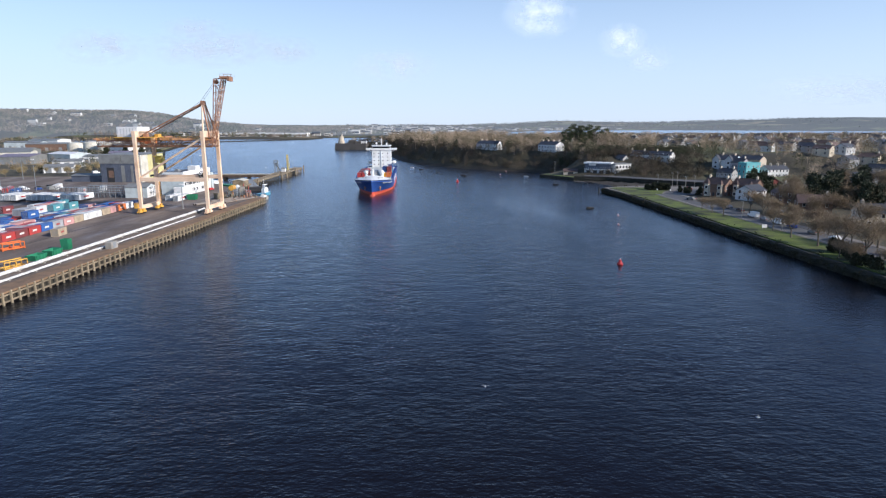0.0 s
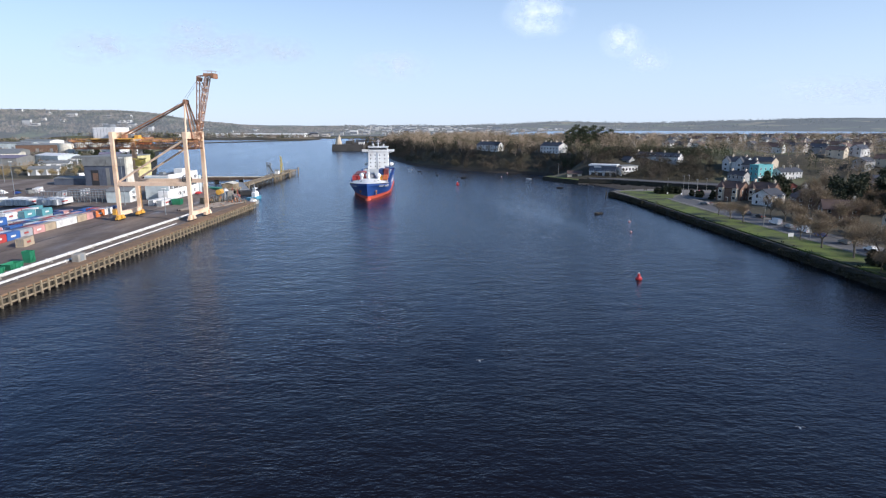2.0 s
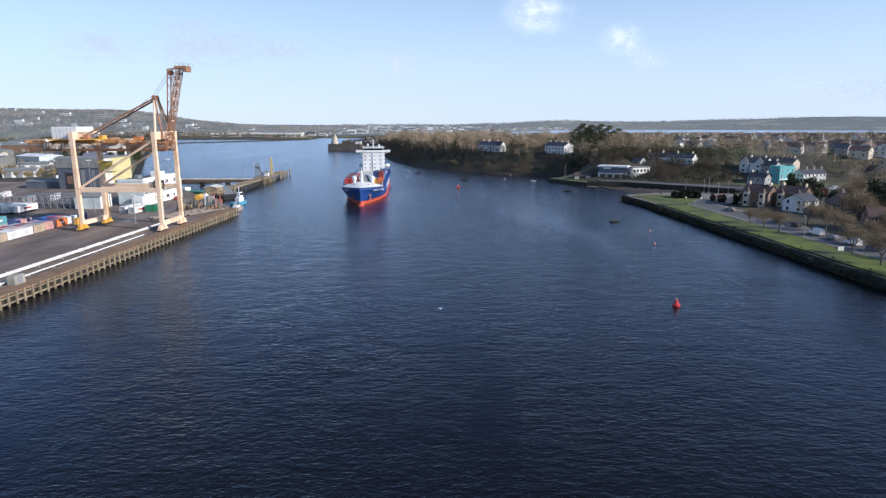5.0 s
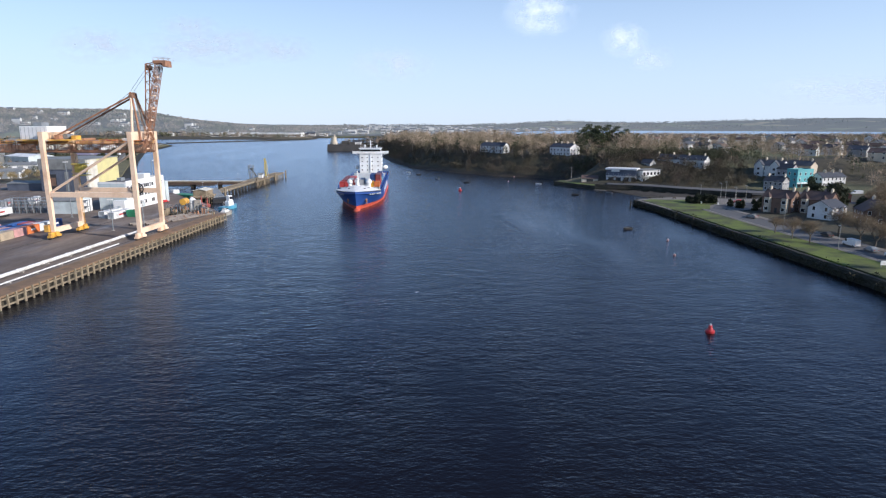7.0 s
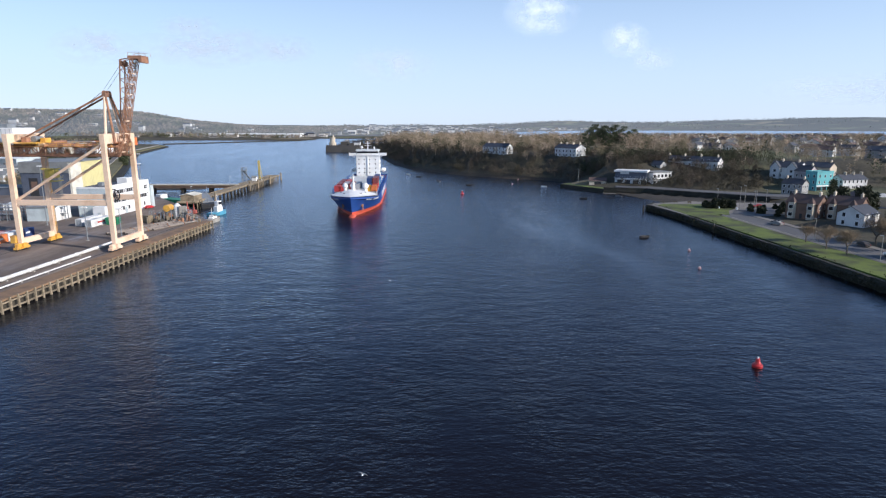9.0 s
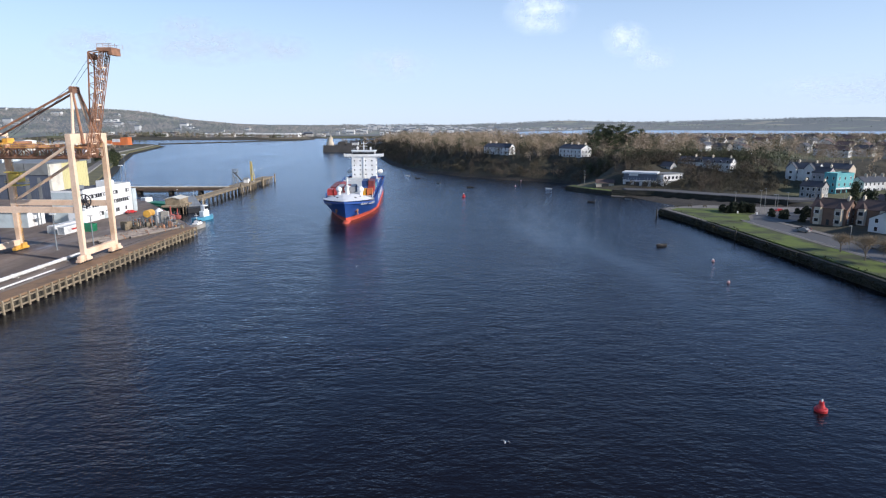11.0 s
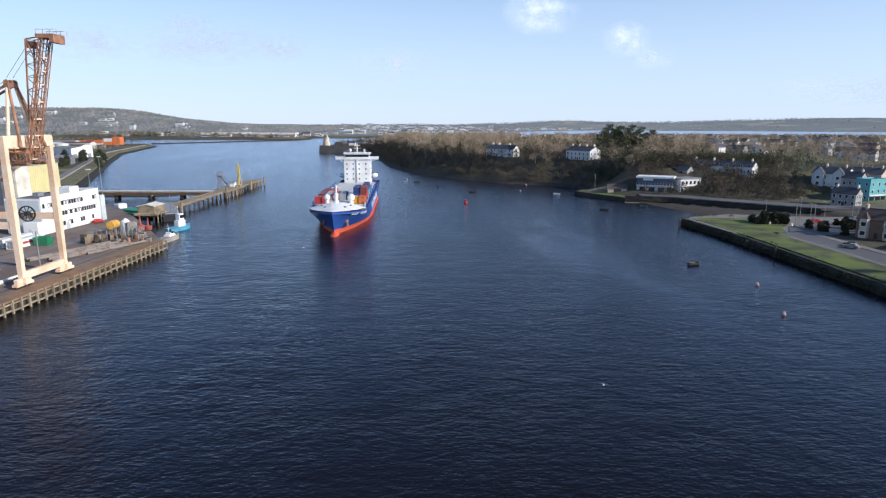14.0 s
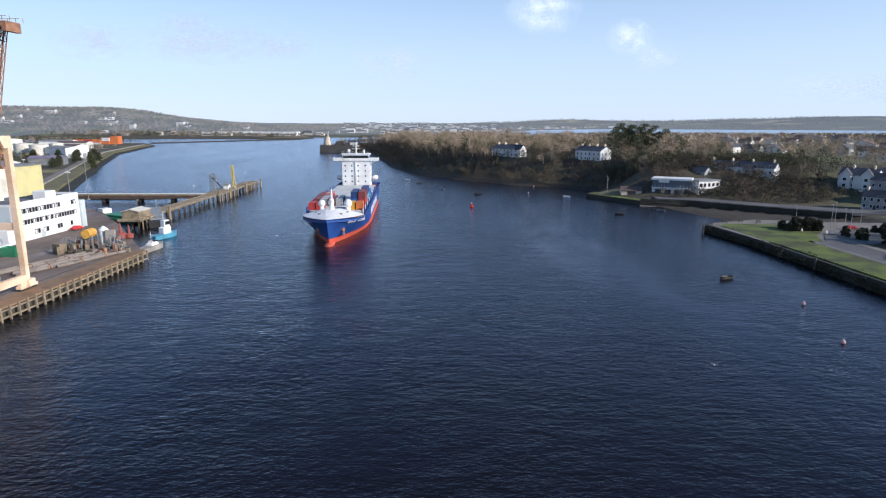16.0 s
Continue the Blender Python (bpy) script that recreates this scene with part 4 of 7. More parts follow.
def reefer_rack(x0, y0, bays):
    ob = thing("reefer_rack", "grey galvanised steel reefer rack with open platforms", "rack", pose(x0, y0, DECK), "reefer racks")
    post = Geo().box(-0.12, -0.12, 0, 0.12, 0.12, 5.6).mesh("post", M["steel"])
    for i in range(bays + 1):
        for y in (0, 1.6):
            part("post", post, None, ob, at=pose(i * 2.9, y, 0))
    for z in (2.5, 5.1):
        g = Geo().box(-0.2, -0.2, z, bays * 2.9 + 0.2, 1.8, z + 0.12)
        part("platform", g, M["steel"], ob)
        g = Geo().beam((-0.2, -0.2, z + 1), (bays * 2.9 + 0.2, -0.2, z + 1), 0.06)
        part("handrail", g, M["steel"], ob)


for x, y, b in ((-196, 302, 11), (-160, 304, 4), (-186, 312, 9), (-240, 300, 10)):
    reefer_rack(x, y, b)


def skip_frame(m, colour, label, name="container_spreader"):
    """A lifting frame for containers."""
    ob = thing(name, label, "lifting frame", m)
    for x in (-1.2, 1.2):
        part("side_beam", Geo().slab(x - 0.18, -3, 0.2, x + 0.18, 3, 0.6, 0.03), colour, ob)
        part("upper_beam", Geo().slab(x - 0.14, -3, 1.9, x + 0.14, 3, 2.2, 0.03), colour, ob)
    for y in (-3, 0, 3):
        part("cross_beam", Geo().slab(-1.3, y - 0.16, 0.2, 1.3, y + 0.16, 0.6, 0.03), colour, ob)
        for x in (-1.2, 1.2):
            part("upright", Geo().box(x - 0.12, y - 0.12, 0, x + 0.12, y + 0.12, 2.2), colour, ob)
    return ob


skip_frame(pose(-129.8, 174, DECK, 0, 0, -30), M["orange"], "orange steel container spreader standing on the quay")
skip_frame(pose(-112.5, 150, DECK, 0, 0, -20), M["yellow"], "yellow steel container spreader standing on the quay")
for x, y, w, d, h in ((-113, 160, 3, 5, 1.5), (-112.6, 166.5, 3, 5, 1.6), (-113.2, 174, 2.4, 2.0, 3.2), (-124.5, 294, 4.5, 3, 2.6)):
    ob = thing("green_skip", "dark green steel skip on the quay", "skip", pose(x, y, DECK, 0, 0, -2), "green skips")
    g = Geo()
    g.loft([[(-w / 2 * k, -d / 2 * k, z), (w / 2 * k, -d / 2 * k, z), (w / 2 * k, d / 2 * k, z), (-w / 2 * k, d / 2 * k, z)] for z, k in ((0, 0.85), (h, 1.0), (h, 0.94), (0.3, 0.8))], 0, True, True)
    part("bin", g, M["green_paint"], ob)
    g = Geo()
    for k in range(4):
        y = -d / 2 + d * (k + 0.5) / 4
        g.box(w / 2 - 0.05, y - 0.06, 0.2, w / 2 + 0.08, y + 0.06, h)
    part("rib", g, M["green_paint"], ob)
ob = thing("switch_box", "pale concrete electrical box beside the pipes", "cabinet", quay_pose(*quay_of(-100.4, 175.5)))
part("body", Geo().slab(-1.0, -1.7, 0, 1.0, 1.7, 2.1, 0.08), M["concrete"], ob)
part("door", Geo().slab(1.0, -0.8, 0.2, 1.05, 0.8, 1.9, 0.01), M["steel"], ob)
for x, y, z in ((-148, 292, 22), (-176, 420, 20), (-141, 350, 19), (-226, 330, 18), (-262, 352, 18), (-115.5, 262, 11), (-104.5, 262, 10.5), (-285, 405, 18), (-240, 470, 16)):
    ob = thing("light_mast", "tall grey steel lighting mast in the port", "lamp post", pose(x, y, max(ground_z(x, y), 2.6)), "lighting masts")
    part("mast", Geo().tube((0, 0, 0), (0, 0, z), 0.2, 0.11, n=8), M["steel"], ob)
    part("base", Geo().slab(-0.5, -0.5, 0, 0.5, 0.5, 0.5, 0.05), M["concrete"], ob)
    part("lamp_head", Geo().slab(-0.9, -0.3, z, 0.9, 0.3, z + 0.35, 0.05), M["white"], ob)

WIN = {}


def window_mesh(w, h, frame_m="white"):
    key = (w, h, frame_m)
    if key not in WIN:
        g = Geo()
        e = 0.09
        def ring(q, y):
            return [(-w / 2 + q, y, q), (w / 2 - q, y, q), (w / 2 - q, y, h - q), (-w / 2 + q, y, h - q)]
        g.loft([ring(0, 0.02), ring(0, -0.06), ring(e, -0.06), ring(e, -0.02)])
        g.add([], [])
        g.f.append((12, 13, 14, 15))
        g.k.append(1)
        WIN[key] = g.mesh("window", M[frame_m], M["glass"])
    return WIN[key]


def windows_on(ob, w, d, floors, cols, z0=0.9, storey=2.9, size=(1.0, 1.35), sides=(0,), frame_m="white"):
    """Windows in rows on faces of a box w by d whose front faces -y: 0 front, 1 right, 2 back, 3 left."""
    me = window_mesh(*size, frame_m)
    for s in sides:
        run = w if s % 2 == 0 else d
        n = cols if s % 2 == 0 else max(1, round(cols * d / w))
        for f in range(floors):
            for c in range(n):
                u = run * ((c + 0.5) / n - 0.5)
                z = z0 + f * storey
                at = {0: pose(u, -d / 2 - 0.005, z), 1: pose(w / 2 + 0.005, u, z, 0, 0, 90), 2: pose(-u, d / 2 + 0.005, z, 0, 0, 180), 3: pose(-w / 2 - 0.005, -u, z, 0, 0, -90)}[s]
                part("window", me, None, ob, at=at)


def gable_wall(w, d, h, rh, along="x"):
    """Walls of a gabled house as one shell; the ridge runs along x or y."""
    g = Geo()
    x, y = w / 2, d / 2
    base = [(-x, -y), (x, -y), (x, y), (-x, y)]
    g.add([(*p, -1.5) for p in base] + [(*p, h) for p in base], [(0, 1, 5, 4), (1, 2, 6, 5), (2, 3, 7, 6), (3, 0, 4, 7)])
    if rh:
        if along == "x":
            g.add([(x, -y, h), (x, y, h), (x, 0, h + rh)], [(0, 1, 2)]).add([(-x, y, h), (-x, -y, h), (-x, 0, h + rh)], [(0, 1, 2)])
        else:
            g.add([(-x, -y, h), (x, -y, h), (0, -y, h + rh)], [(0, 1, 2)]).add([(x, y, h), (-x, y, h), (0, y, h + rh)], [(0, 1, 2)])
    else:
        g.add([(*p, h) for p in base], [(0, 1, 2, 3)])
    return g


def gable_roof(w, d, h, rh, along="x", over=0.35, t=0.18):
    g = Geo()
    if along == "y":
        w, d = d, w
    x, y = w / 2 + over, d / 2 + over
    drop = rh / (d / 2) * over
    for s in (-1, 1):
        low = [(-x, s * y, h - drop), (x, s * y, h - drop), (x, 0, h + rh), (-x, 0, h + rh)]
        up = [(a, b, c + t) for a, b, c in low]
        f = [(3, 2, 1, 0), (4, 5, 6, 7), (0, 1, 5, 4), (1, 2, 6, 5), (2, 3, 7, 6), (3, 0, 4, 7)]
        g.add(low + up, f if s < 0 else [tuple(reversed(q)) for q in f])
    g.beam((-x, 0, h + rh + t), (x, 0, h + rh + t), 0.25, 0.12)
    if along == "y":
        g.v = [(-b, a, c) for a, b, c in g.v]
    return g


def hip_roof(w, d, h, rh, over=0.4):
    x, y = w / 2 + over, d / 2 + over
    r = max(x - y, 0.3) if x > y else 0.0
    q = max(y - x, 0.3) if y >= x else 0.0
    return Geo().add([(-x, -y, h), (x, -y, h), (x, y, h), (-x, y, h), (-r, -q, h + rh), (r, q, h + rh)] if x > y else [(-x, -y, h), (x, -y, h), (x, y, h), (-x, y, h), (0, -q, h + rh), (0, q, h + rh)],
                     [(0, 1, 5, 4), (1, 2, 5), (2, 3, 4, 5), (3, 0, 4)] if x > y else [(0, 1, 4), (1, 2, 5, 4), (2, 3, 5), (3, 0, 4, 5)])


def chimney(w, l, h):
    g = Geo().slab(-w / 2, -l / 2, -1.2, w / 2, l / 2, h, 0.05).box(-w / 2 - 0.06, -l / 2 - 0.06, h - 0.3, w / 2 + 0.06, l / 2 + 0.06, h - 0.15)
    for s in (-0.25, 0.25):
        g.tube((0, l * s, h), (0, l * s, h + 0.5), 0.13, 0.1, n=6)
    return g


def house(name, label, x, y, w, d, h, rh, turn, wall, roof, floors=2, cols=3, along="x", stacks=(0.4,), sides=(0, 1, 3), size=(1.15, 1.6), hip=False, group="", cat="house", z=None, door=True, storey=2.8):
    ob = thing(name, label, cat, pose(x, y, ground_z(x, y) if z is None else z, 0, 0, turn), group)
    part("wall", gable_wall(w, d, h, 0 if hip else rh, along), M[wall], ob)
    if rh:
        rf = part("roof", hip_roof(w, d, h, rh) if hip else gable_roof(w, d, h, rh, along), M[roof], ob)
        for s in stacks:
            at = pose(w * s, 0, h + rh + 0.4) if along == "x" else pose(0, d * s, h + rh + 0.4)
            part("chimney", chimney(0.7, 1.5, 0.9), M["render_cream"], rf, at=at)
    else:
        part("parapet", Geo().box(-w / 2 - 0.1, -d / 2 - 0.1, h, w / 2 + 0.1, -d / 2 + 0.2, h + 0.6).box(-w / 2 - 0.1, d / 2 - 0.2, h, w / 2 + 0.1, d / 2 + 0.1, h + 0.6)
             .box(-w / 2 - 0.1, -d / 2 + 0.2, h, -w / 2 + 0.2, d / 2 - 0.2, h + 0.6).box(w / 2 - 0.2, -d / 2 + 0.2, h, w / 2 + 0.1, d / 2 - 0.2, h + 0.6), M[wall], ob)
        part("roof", Geo().box(-w / 2 + 0.2, -d / 2 + 0.2, h - 0.2, w / 2 - 0.2, d / 2 - 0.2, h + 0.06), M["flat_roof"], ob)
    windows_on(ob, w, d, floors, cols, sides=sides, size=size, storey=storey)
    if door:
        part("door", Geo().slab(-0.5, -d / 2 - 0.06, 0, 0.5, -d / 2 + 0.02, 2.05, 0.02), M["dark"], ob)
    return ob


# the tall dark shed
ob = thing("warehouse", "tall dark clad port warehouse with a pale yellow end", "warehouse", pose(-206, 398.5, DECK - 0.1))
part("wall", Geo().box(-13, -15.5, 0, 13, 15.5, 19.2), M["clad_yellow"], ob, "pale yellow cladding")
part("front_wall", Geo().box(-13.05, -15.8, 0, 12.0, -15.5, 13.4), M["clad_dark"], ob, "dark slate blue cladding")
part("fascia", Geo().box(-13.4, -16.2, 13.4, 0.6, -15.5, 19.4).box(0.9, -16.2, 13.4, 12.2, -15.5, 19.4), M["clad_grey"], ob, "grey fascia panels")
part("corner_panel", Geo().box(13.0, -15.7, 0, 13.15, -6.5, 19.3).box(12.0, -15.9, 0, 13.1, -15.5, 19.3), M["clad_cream"], ob, "cream corner cladding")
part("roof", Geo().slab(-13.4, -15.9, 19.2, 13.4, 15.9, 19.7, 0.1), M["clad_grey"], ob)
for x, w in ((-6.8, 4.6), (1.2, 2.2), (7.0, 1.6)):
    dr = part("door", Geo().slab(x - w / 2, -15.9, 0.1, x + w / 2, -15.78, 10.5 if w > 3 else 12, 0.03), M["dark"] if w > 3 else M["clad_grey"], ob)
    if w > 3:
        part("door_panel", Geo().slab(x - 1.3, -15.98, 3.5, x + 1.9, -15.9, 8.5, 0.03), M["brick"], dr)
g = Geo()
for k in range(26):
    g.box(-12.8 + k, -15.86, 0.2, -12.7 + k, -15.8, 13.3)
part("cladding_ribs", g, M["clad_dark"], ob)
g = Geo()
for k in range(15):
    g.box(13.0, -6 + 1.4 * k, 0.3, 13.06, -5.9 + 1.4 * k, 19)
part("cladding_ribs", g, M["clad_yellow"], ob)
part("low_windows", Geo().box(13.02, -5, 3.0, 13.1, 14, 4.4), M["glass"], ob)
for o in ob.children_recursive:
    o.data.transform(Matrix.Diagonal((1, 1, 0.9, 1)))
ob = thing("low_shed", "low dark blue shed beside the warehouse", "shed", pose(-231, 393, DECK - 0.1))
part("wall", gable_wall(20, 12, 4, 0), M["clad_dark"], ob)
part("roof", gable_roof(20, 12, 4, 1.0), M["clad_grey"], ob)

# the white office block with broken windows
ob = thing("office_block", "white derelict three-storey office block with broken windows", "building", pose(-140.6, 327, DECK - 0.05, 0, 0, -3.5))
W, Dp, Hh = 12.5, 31.0, 11.6
part("wall", Geo().box(-W / 2, -Dp / 2, 0, W / 2, Dp / 2, Hh), M["white"], ob)
# pale blue paints the shade on the white block's end face
part("front_wall", Geo().box(-W / 2 - 0.02, -Dp / 2 - 0.06, 0, W / 2 - 0.6, -Dp / 2, Hh - 0.2), M["clad_pale"], ob, "white end wall coloured pale blue as in shade")
part("roof", Geo().box(-W / 2 + 0.3, -Dp / 2 + 0.3, Hh, W / 2 - 0.3, Dp / 2 - 0.3, Hh + 0.1), M["flat_roof"], ob)
part("parapet", Geo().box(W / 2 - 0.3, -Dp / 2, Hh, W / 2, Dp / 2, Hh + 0.9).box(-W / 2, Dp / 2 - 0.3, Hh, W / 2 - 0.3, Dp / 2, Hh + 0.9).box(-W / 2, -Dp / 2, Hh, W / 2 - 0.3, -Dp / 2 + 0.3, Hh + 0.5), M["white"], ob)
part("roof_box", Geo().slab(0, 2, Hh + 0.1, 4.5, 7, Hh + 2.6, 0.08), M["white"], ob)
part("roof_vent", Geo().slab(-3.5, -6, Hh + 0.1, -1.5, -3, Hh + 1.4, 0.06), M["steel"], ob)
part("end_annex", Geo().box(W / 2 - 3, Dp / 2, 0, W / 2 + 0.6, Dp / 2 + 2.5, Hh - 2), M["clad_pale"], ob)
me = window_mesh(1.12, 1.55, "clad_grey")
for f, z in enumerate((1.6, 5.2, 8.7)):
    for c in range(22):
        y = -14.4 + 1.32 * c
        if (f == 0 and rng.random() < 0.6) or rng.random() < 0.07 or (f == 2 and 15 < c < 20):
            continue
        at = pose(W / 2 + 0.02, y, z, 0, 0, 90)
        win = part("window", me, None, ob, at=at)
        if rng.random() < 0.4:
            part("board", Geo().slab(-0.4, -0.1, 0.1, 0.4 - 0.4 * rng.random(), -0.06, 1.3, 0.01), M["white"], win)
part("door", Geo().slab(W / 2, -4.2, 0, W / 2 + 0.1, -2.4, 2.6, 0.02), M["clad_pale"], ob)
ob = thing("lean_to", "small white lean-to store in front of the office", "shed", pose(-137.2, 309, DECK))
part("wall", Geo().slab(-2.4, -1.5, 0, 2.4, 1.5, 4.6, 0.06), M["white"], ob)
part("door", Geo().slab(-0.6, -1.58, 0, 0.6, -1.5, 2.4, 0.02), M["clad_pale"], ob)
# grey shed behind the racks
ob = thing("store_shed", "grey store shed with a white gable end", "shed", pose(-156, 306, DECK - 0.05, 0, 0, 2))
part("wall", gable_wall(11, 10, 5.4, 1.4), M["clad_pale"], ob)
part("roof", gable_roof(11, 10, 5.4, 1.4), M["clad_grey"], ob)
part("gable_panel", Geo().box(5.5, -4.9, 0.1, 5.56, 4.9, 5.3), M["white"], ob)


# ---- quay end: dredging gear ----
def mooring_piece(name, label, cat, m):
    return thing(name, label, cat, m)


for k, (x0, y0, x1, y1, r) in enumerate(((-115, 272, -104, 300, 0.45), (-113.5, 271, -102, 299, 0.45), (-109, 272, -99, 299, 0.5), (-107.5, 271, -98, 296, 0.4), (-103, 280, -95, 300, 0.4))):
    ob = thing("dredge_pipe", "long rusty grey dredging pipe lying on the quay", "pipe", pose(0, 0, 0), "dredging pipes")
    n = 3
    for i in range(n):
        a, b = Vector((x0, y0, DECK + r)).lerp(Vector((x1, y1, DECK + r)), i / n), Vector((x0, y0, DECK + r)).lerp(Vector((x1, y1, DECK + r)), (i + 0.97) / n)
        sec = part("section", Geo().tube(a, b, r, n=10), M["pipe_old"], ob)
        part("flange", Geo().tube(b - (b - a).normalized() * 0.2, b, r * 1.3, n=10), M["rust"], sec)
ob = thing("tank_frame", "yellow roofed tank on grey steel legs", "tank", pose(-107.5, 303, DECK))
for x in (-1.5, 1.5):
    for y in (-1.5, 1.5):
        part("leg", Geo().box(x - 0.14, y - 0.14, 0, x + 0.14, y + 0.14, 4.4), M["steel"], ob)
part("tank", Geo().tube((0, -1.9, 4.9), (0, 1.9, 4.9), 1.3, n=14), M["yellow"], ob)
ob = thing("storage_silo", "white upright storage silo on the quay", "silo", pose(-107.2, 310, DECK))
part("shell", Geo().tube((0, 0, 0.4), (0, 0, 4.8), 1.4, n=16).tube((0, 0, 4.8), (0, 0, 5.8), 1.4, 0.3, n=16), M["white"], ob, smooth=False)
part("plinth", Geo().slab(-1.6, -1.6, 0, 1.6, 1.6, 0.4, 0.05), M["concrete"], ob)
ob = thing("concrete_block", "tall grey concrete slab on the quay", "block", pose(-104.6, 309, DECK, 0, 0, 10))
part("body", Geo().slab(-1.4, -0.6, 0, 1.4, 0.6, 4.8, 0.1), M["concrete"], ob)
for x, y, s in ((-107, 319, 1.0), (-104.8, 320, 0.8), (-110.5, 321, 0.7)):
    ob = thing("navigation_buoy", "large orange red buoy stored ashore", "buoy", pose(x, y, DECK + 0.01), "stored buoys")
    part("float", Geo().loft([[(r * s * math.cos(6.283 * i / 14), r * s * math.sin(6.283 * i / 14), z * s) for i in range(14)] for z, r in ((0, 0.7), (0.3, 1.5), (1.8, 1.6), (2.1, 1.1))], 0, True, True), M["red_dull"], ob)
    part("tower", Geo().tube((0, 0, 2.0 * s), (0, 0, 5.4 * s), 0.5 * s, 0.2 * s, n=8), M["red_dull"], ob)
for k in range(75):
    x, y = rng.uniform(-114, -94), rng.uniform(296, 312)
    if x > -93 - (y - 300) * 0.6:
        x -= 6
    if y > 309:
        x -= 7
    w, d, h = rng.uniform(0.6, 2.4), rng.uniform(0.8, 3.4), rng.uniform(0.5, 2.9)
    name, label, material = rng.choice((("crate", "worn wooden crate among dredging gear", "timber"), ("bollard_drum", "rusty steel drum among dredging gear", "rust"), ("rope_heap", "dark heap of rope among dredging gear", "dark_timber"), ("steel_frame", "grey steel frame among dredging gear", "steel")))
    ob = thing(name, label, name.replace("_", " "), pose(x, y, DECK + 0.01, 0, 0, rng.uniform(0, 90)), "gear on the quay end")
    if name == "crate":
        part("body", Geo().slab(-w / 2, -d / 2, 0, w / 2, d / 2, h, 0.03), M[material], ob)
    elif name == "bollard_drum":
        part("body", Geo().tube((0, 0, 0), (0, 0, h), 0.5, n=10).tube((0, 0, h * 0.5 - 0.04), (0, 0, h * 0.5 + 0.04), 0.54, n=10), M[material], ob)
    elif name == "rope_heap":
        part("body", Geo().ball((0, 0, 0.3), w / 2 + 0.3, 9, 5, 0, 0.6), M[material], ob)
    else:
        g = Geo()
        for a in (-w / 2, w / 2):
            for b in (-d / 2, d / 2):
                g.box(a - 0.06, b - 0.06, 0, a + 0.06, b + 0.06, h + 1)
            g.beam((a, -d / 2, h + 1), (a, d / 2, h + 1), 0.12)
        g.beam((-w / 2, 0, h + 1), (w / 2, 0, h + 1), 0.12)
        part("body", g, M[material], ob)


def workboat(m, hull_m, label, L=13.0, B=4.4, house_h=4.2):
    ob = thing("workboat", label, "boat", m)
    g = Geo()
    us = (0, 0.15, 0.4, 0.7, 0.88, 1.0)
    bs = (0.85, 0.95, 1.0, 0.9, 0.6, 0.06)
    rows = []
    for z, k in ((-0.6, 0.75), (0.2, 0.9), (1.4, 1.0)):
        rows.append([(-B / 2 * b * k, (u - 0.5) * L * (1 if z > 0 else 0.95), z + (0.5 * u * u if z > 1 else 0)) for u, b in zip(us, bs)] + [(B / 2 * b * k, (u - 0.5) * L * (1 if z > 0 else 0.95), z + (0.5 * u * u if z > 1 else 0)) for u, b in reversed(list(zip(us, bs)))])
    g.loft(rows, 0, True, True)
    part("hull", g, hull_m, ob)
    wh = part("wheelhouse", Geo().slab(-B * 0.32, -L * 0.12, 1.4, B * 0.32, L * 0.2, 1.4 + house_h * 0.5, 0.15).slab(-B * 0.26, -L * 0.05, 1.4 + house_h * 0.5, B * 0.26, L * 0.17, 1.4 + house_h, 0.12), M["white"], ob, "white wheelhouse")
    part("windows", Geo().box(-B * 0.27, -L * 0.02, 2.2 + house_h * 0.5, B * 0.27, L * 0.175, 1.0 + house_h), M["glass"], wh)
    part("mast", Geo().tube((0, 0, 1.4 + house_h), (0, 0, 4.4 + house_h), 0.09, 0.05).beam((-0.8, 0, 3.4 + house_h), (0.8, 0, 3.4 + house_h), 0.06), M["white"], ob)
    return ob


workboat(pose(-101.5, 337, 0, 0, 0, -20), M["cyan_paint"], "small workboat with light blue hull moored at the quay", 11, 3.6, 4.8)
workboat(pose(-96.2, 316.5, 0, 0, 0, -10), M["concrete"], "low pale pontoon boat moored at the quay end", 11, 3.6, 1.6)
ob = thing("green_barge", "green dredging barge moored behind the office", "barge", pose(-136, 374, 0, 0, 0, 62))
part("hull", Geo().loft([[(-4, -13, -1), (4, -13, -1), (4, 13, -1), (-4, 13, -1)], [(-4.4, -14, 1.6), (4.4, -14, 1.6), (4.4, 14, 1.6), (-4.4, 14, 1.6)]], 0, True, True), M["green_paint"], ob)
part("coaming", Geo().slab(-3, -9, 1.6, 3, 8, 2.6, 0.1), M["green_paint"], ob)
part("cabin", Geo().slab(-2, 9, 1.6, 2, 12.5, 4.4, 0.1), M["white"], ob)
ob = thing("dredger", "dark steel dredger with mast and slanting deck", "boat", pose(-118.5, 366, 0, 0, 0, 35))
part("hull", Geo().loft([[(-3.5, -9, -1), (3.5, -9, -1), (3.5, 9, -1), (-3.5, 9, -1)], [(-3.9, -10, 2.2), (3.9, -10, 2.2), (3.9, 11, 3.6), (-3.9, 11, 3.6)]], 0, True, True), M["dark"], ob)
part("ramp", Geo().loft([[(-3, -6, 2.5), (3, -6, 2.5), (3, 6, 3.2), (-3, 6, 3.2)], [(-3, -6, 2.8), (3, -6, 2.8), (3, 6, 6.0), (-3, 6, 6.0)]], 0, True, True), M["steel"], ob)
part("mast", Geo().tube((0, -6, 2.4), (0, -6, 10.5), 0.14, 0.08), M["steel"], ob)


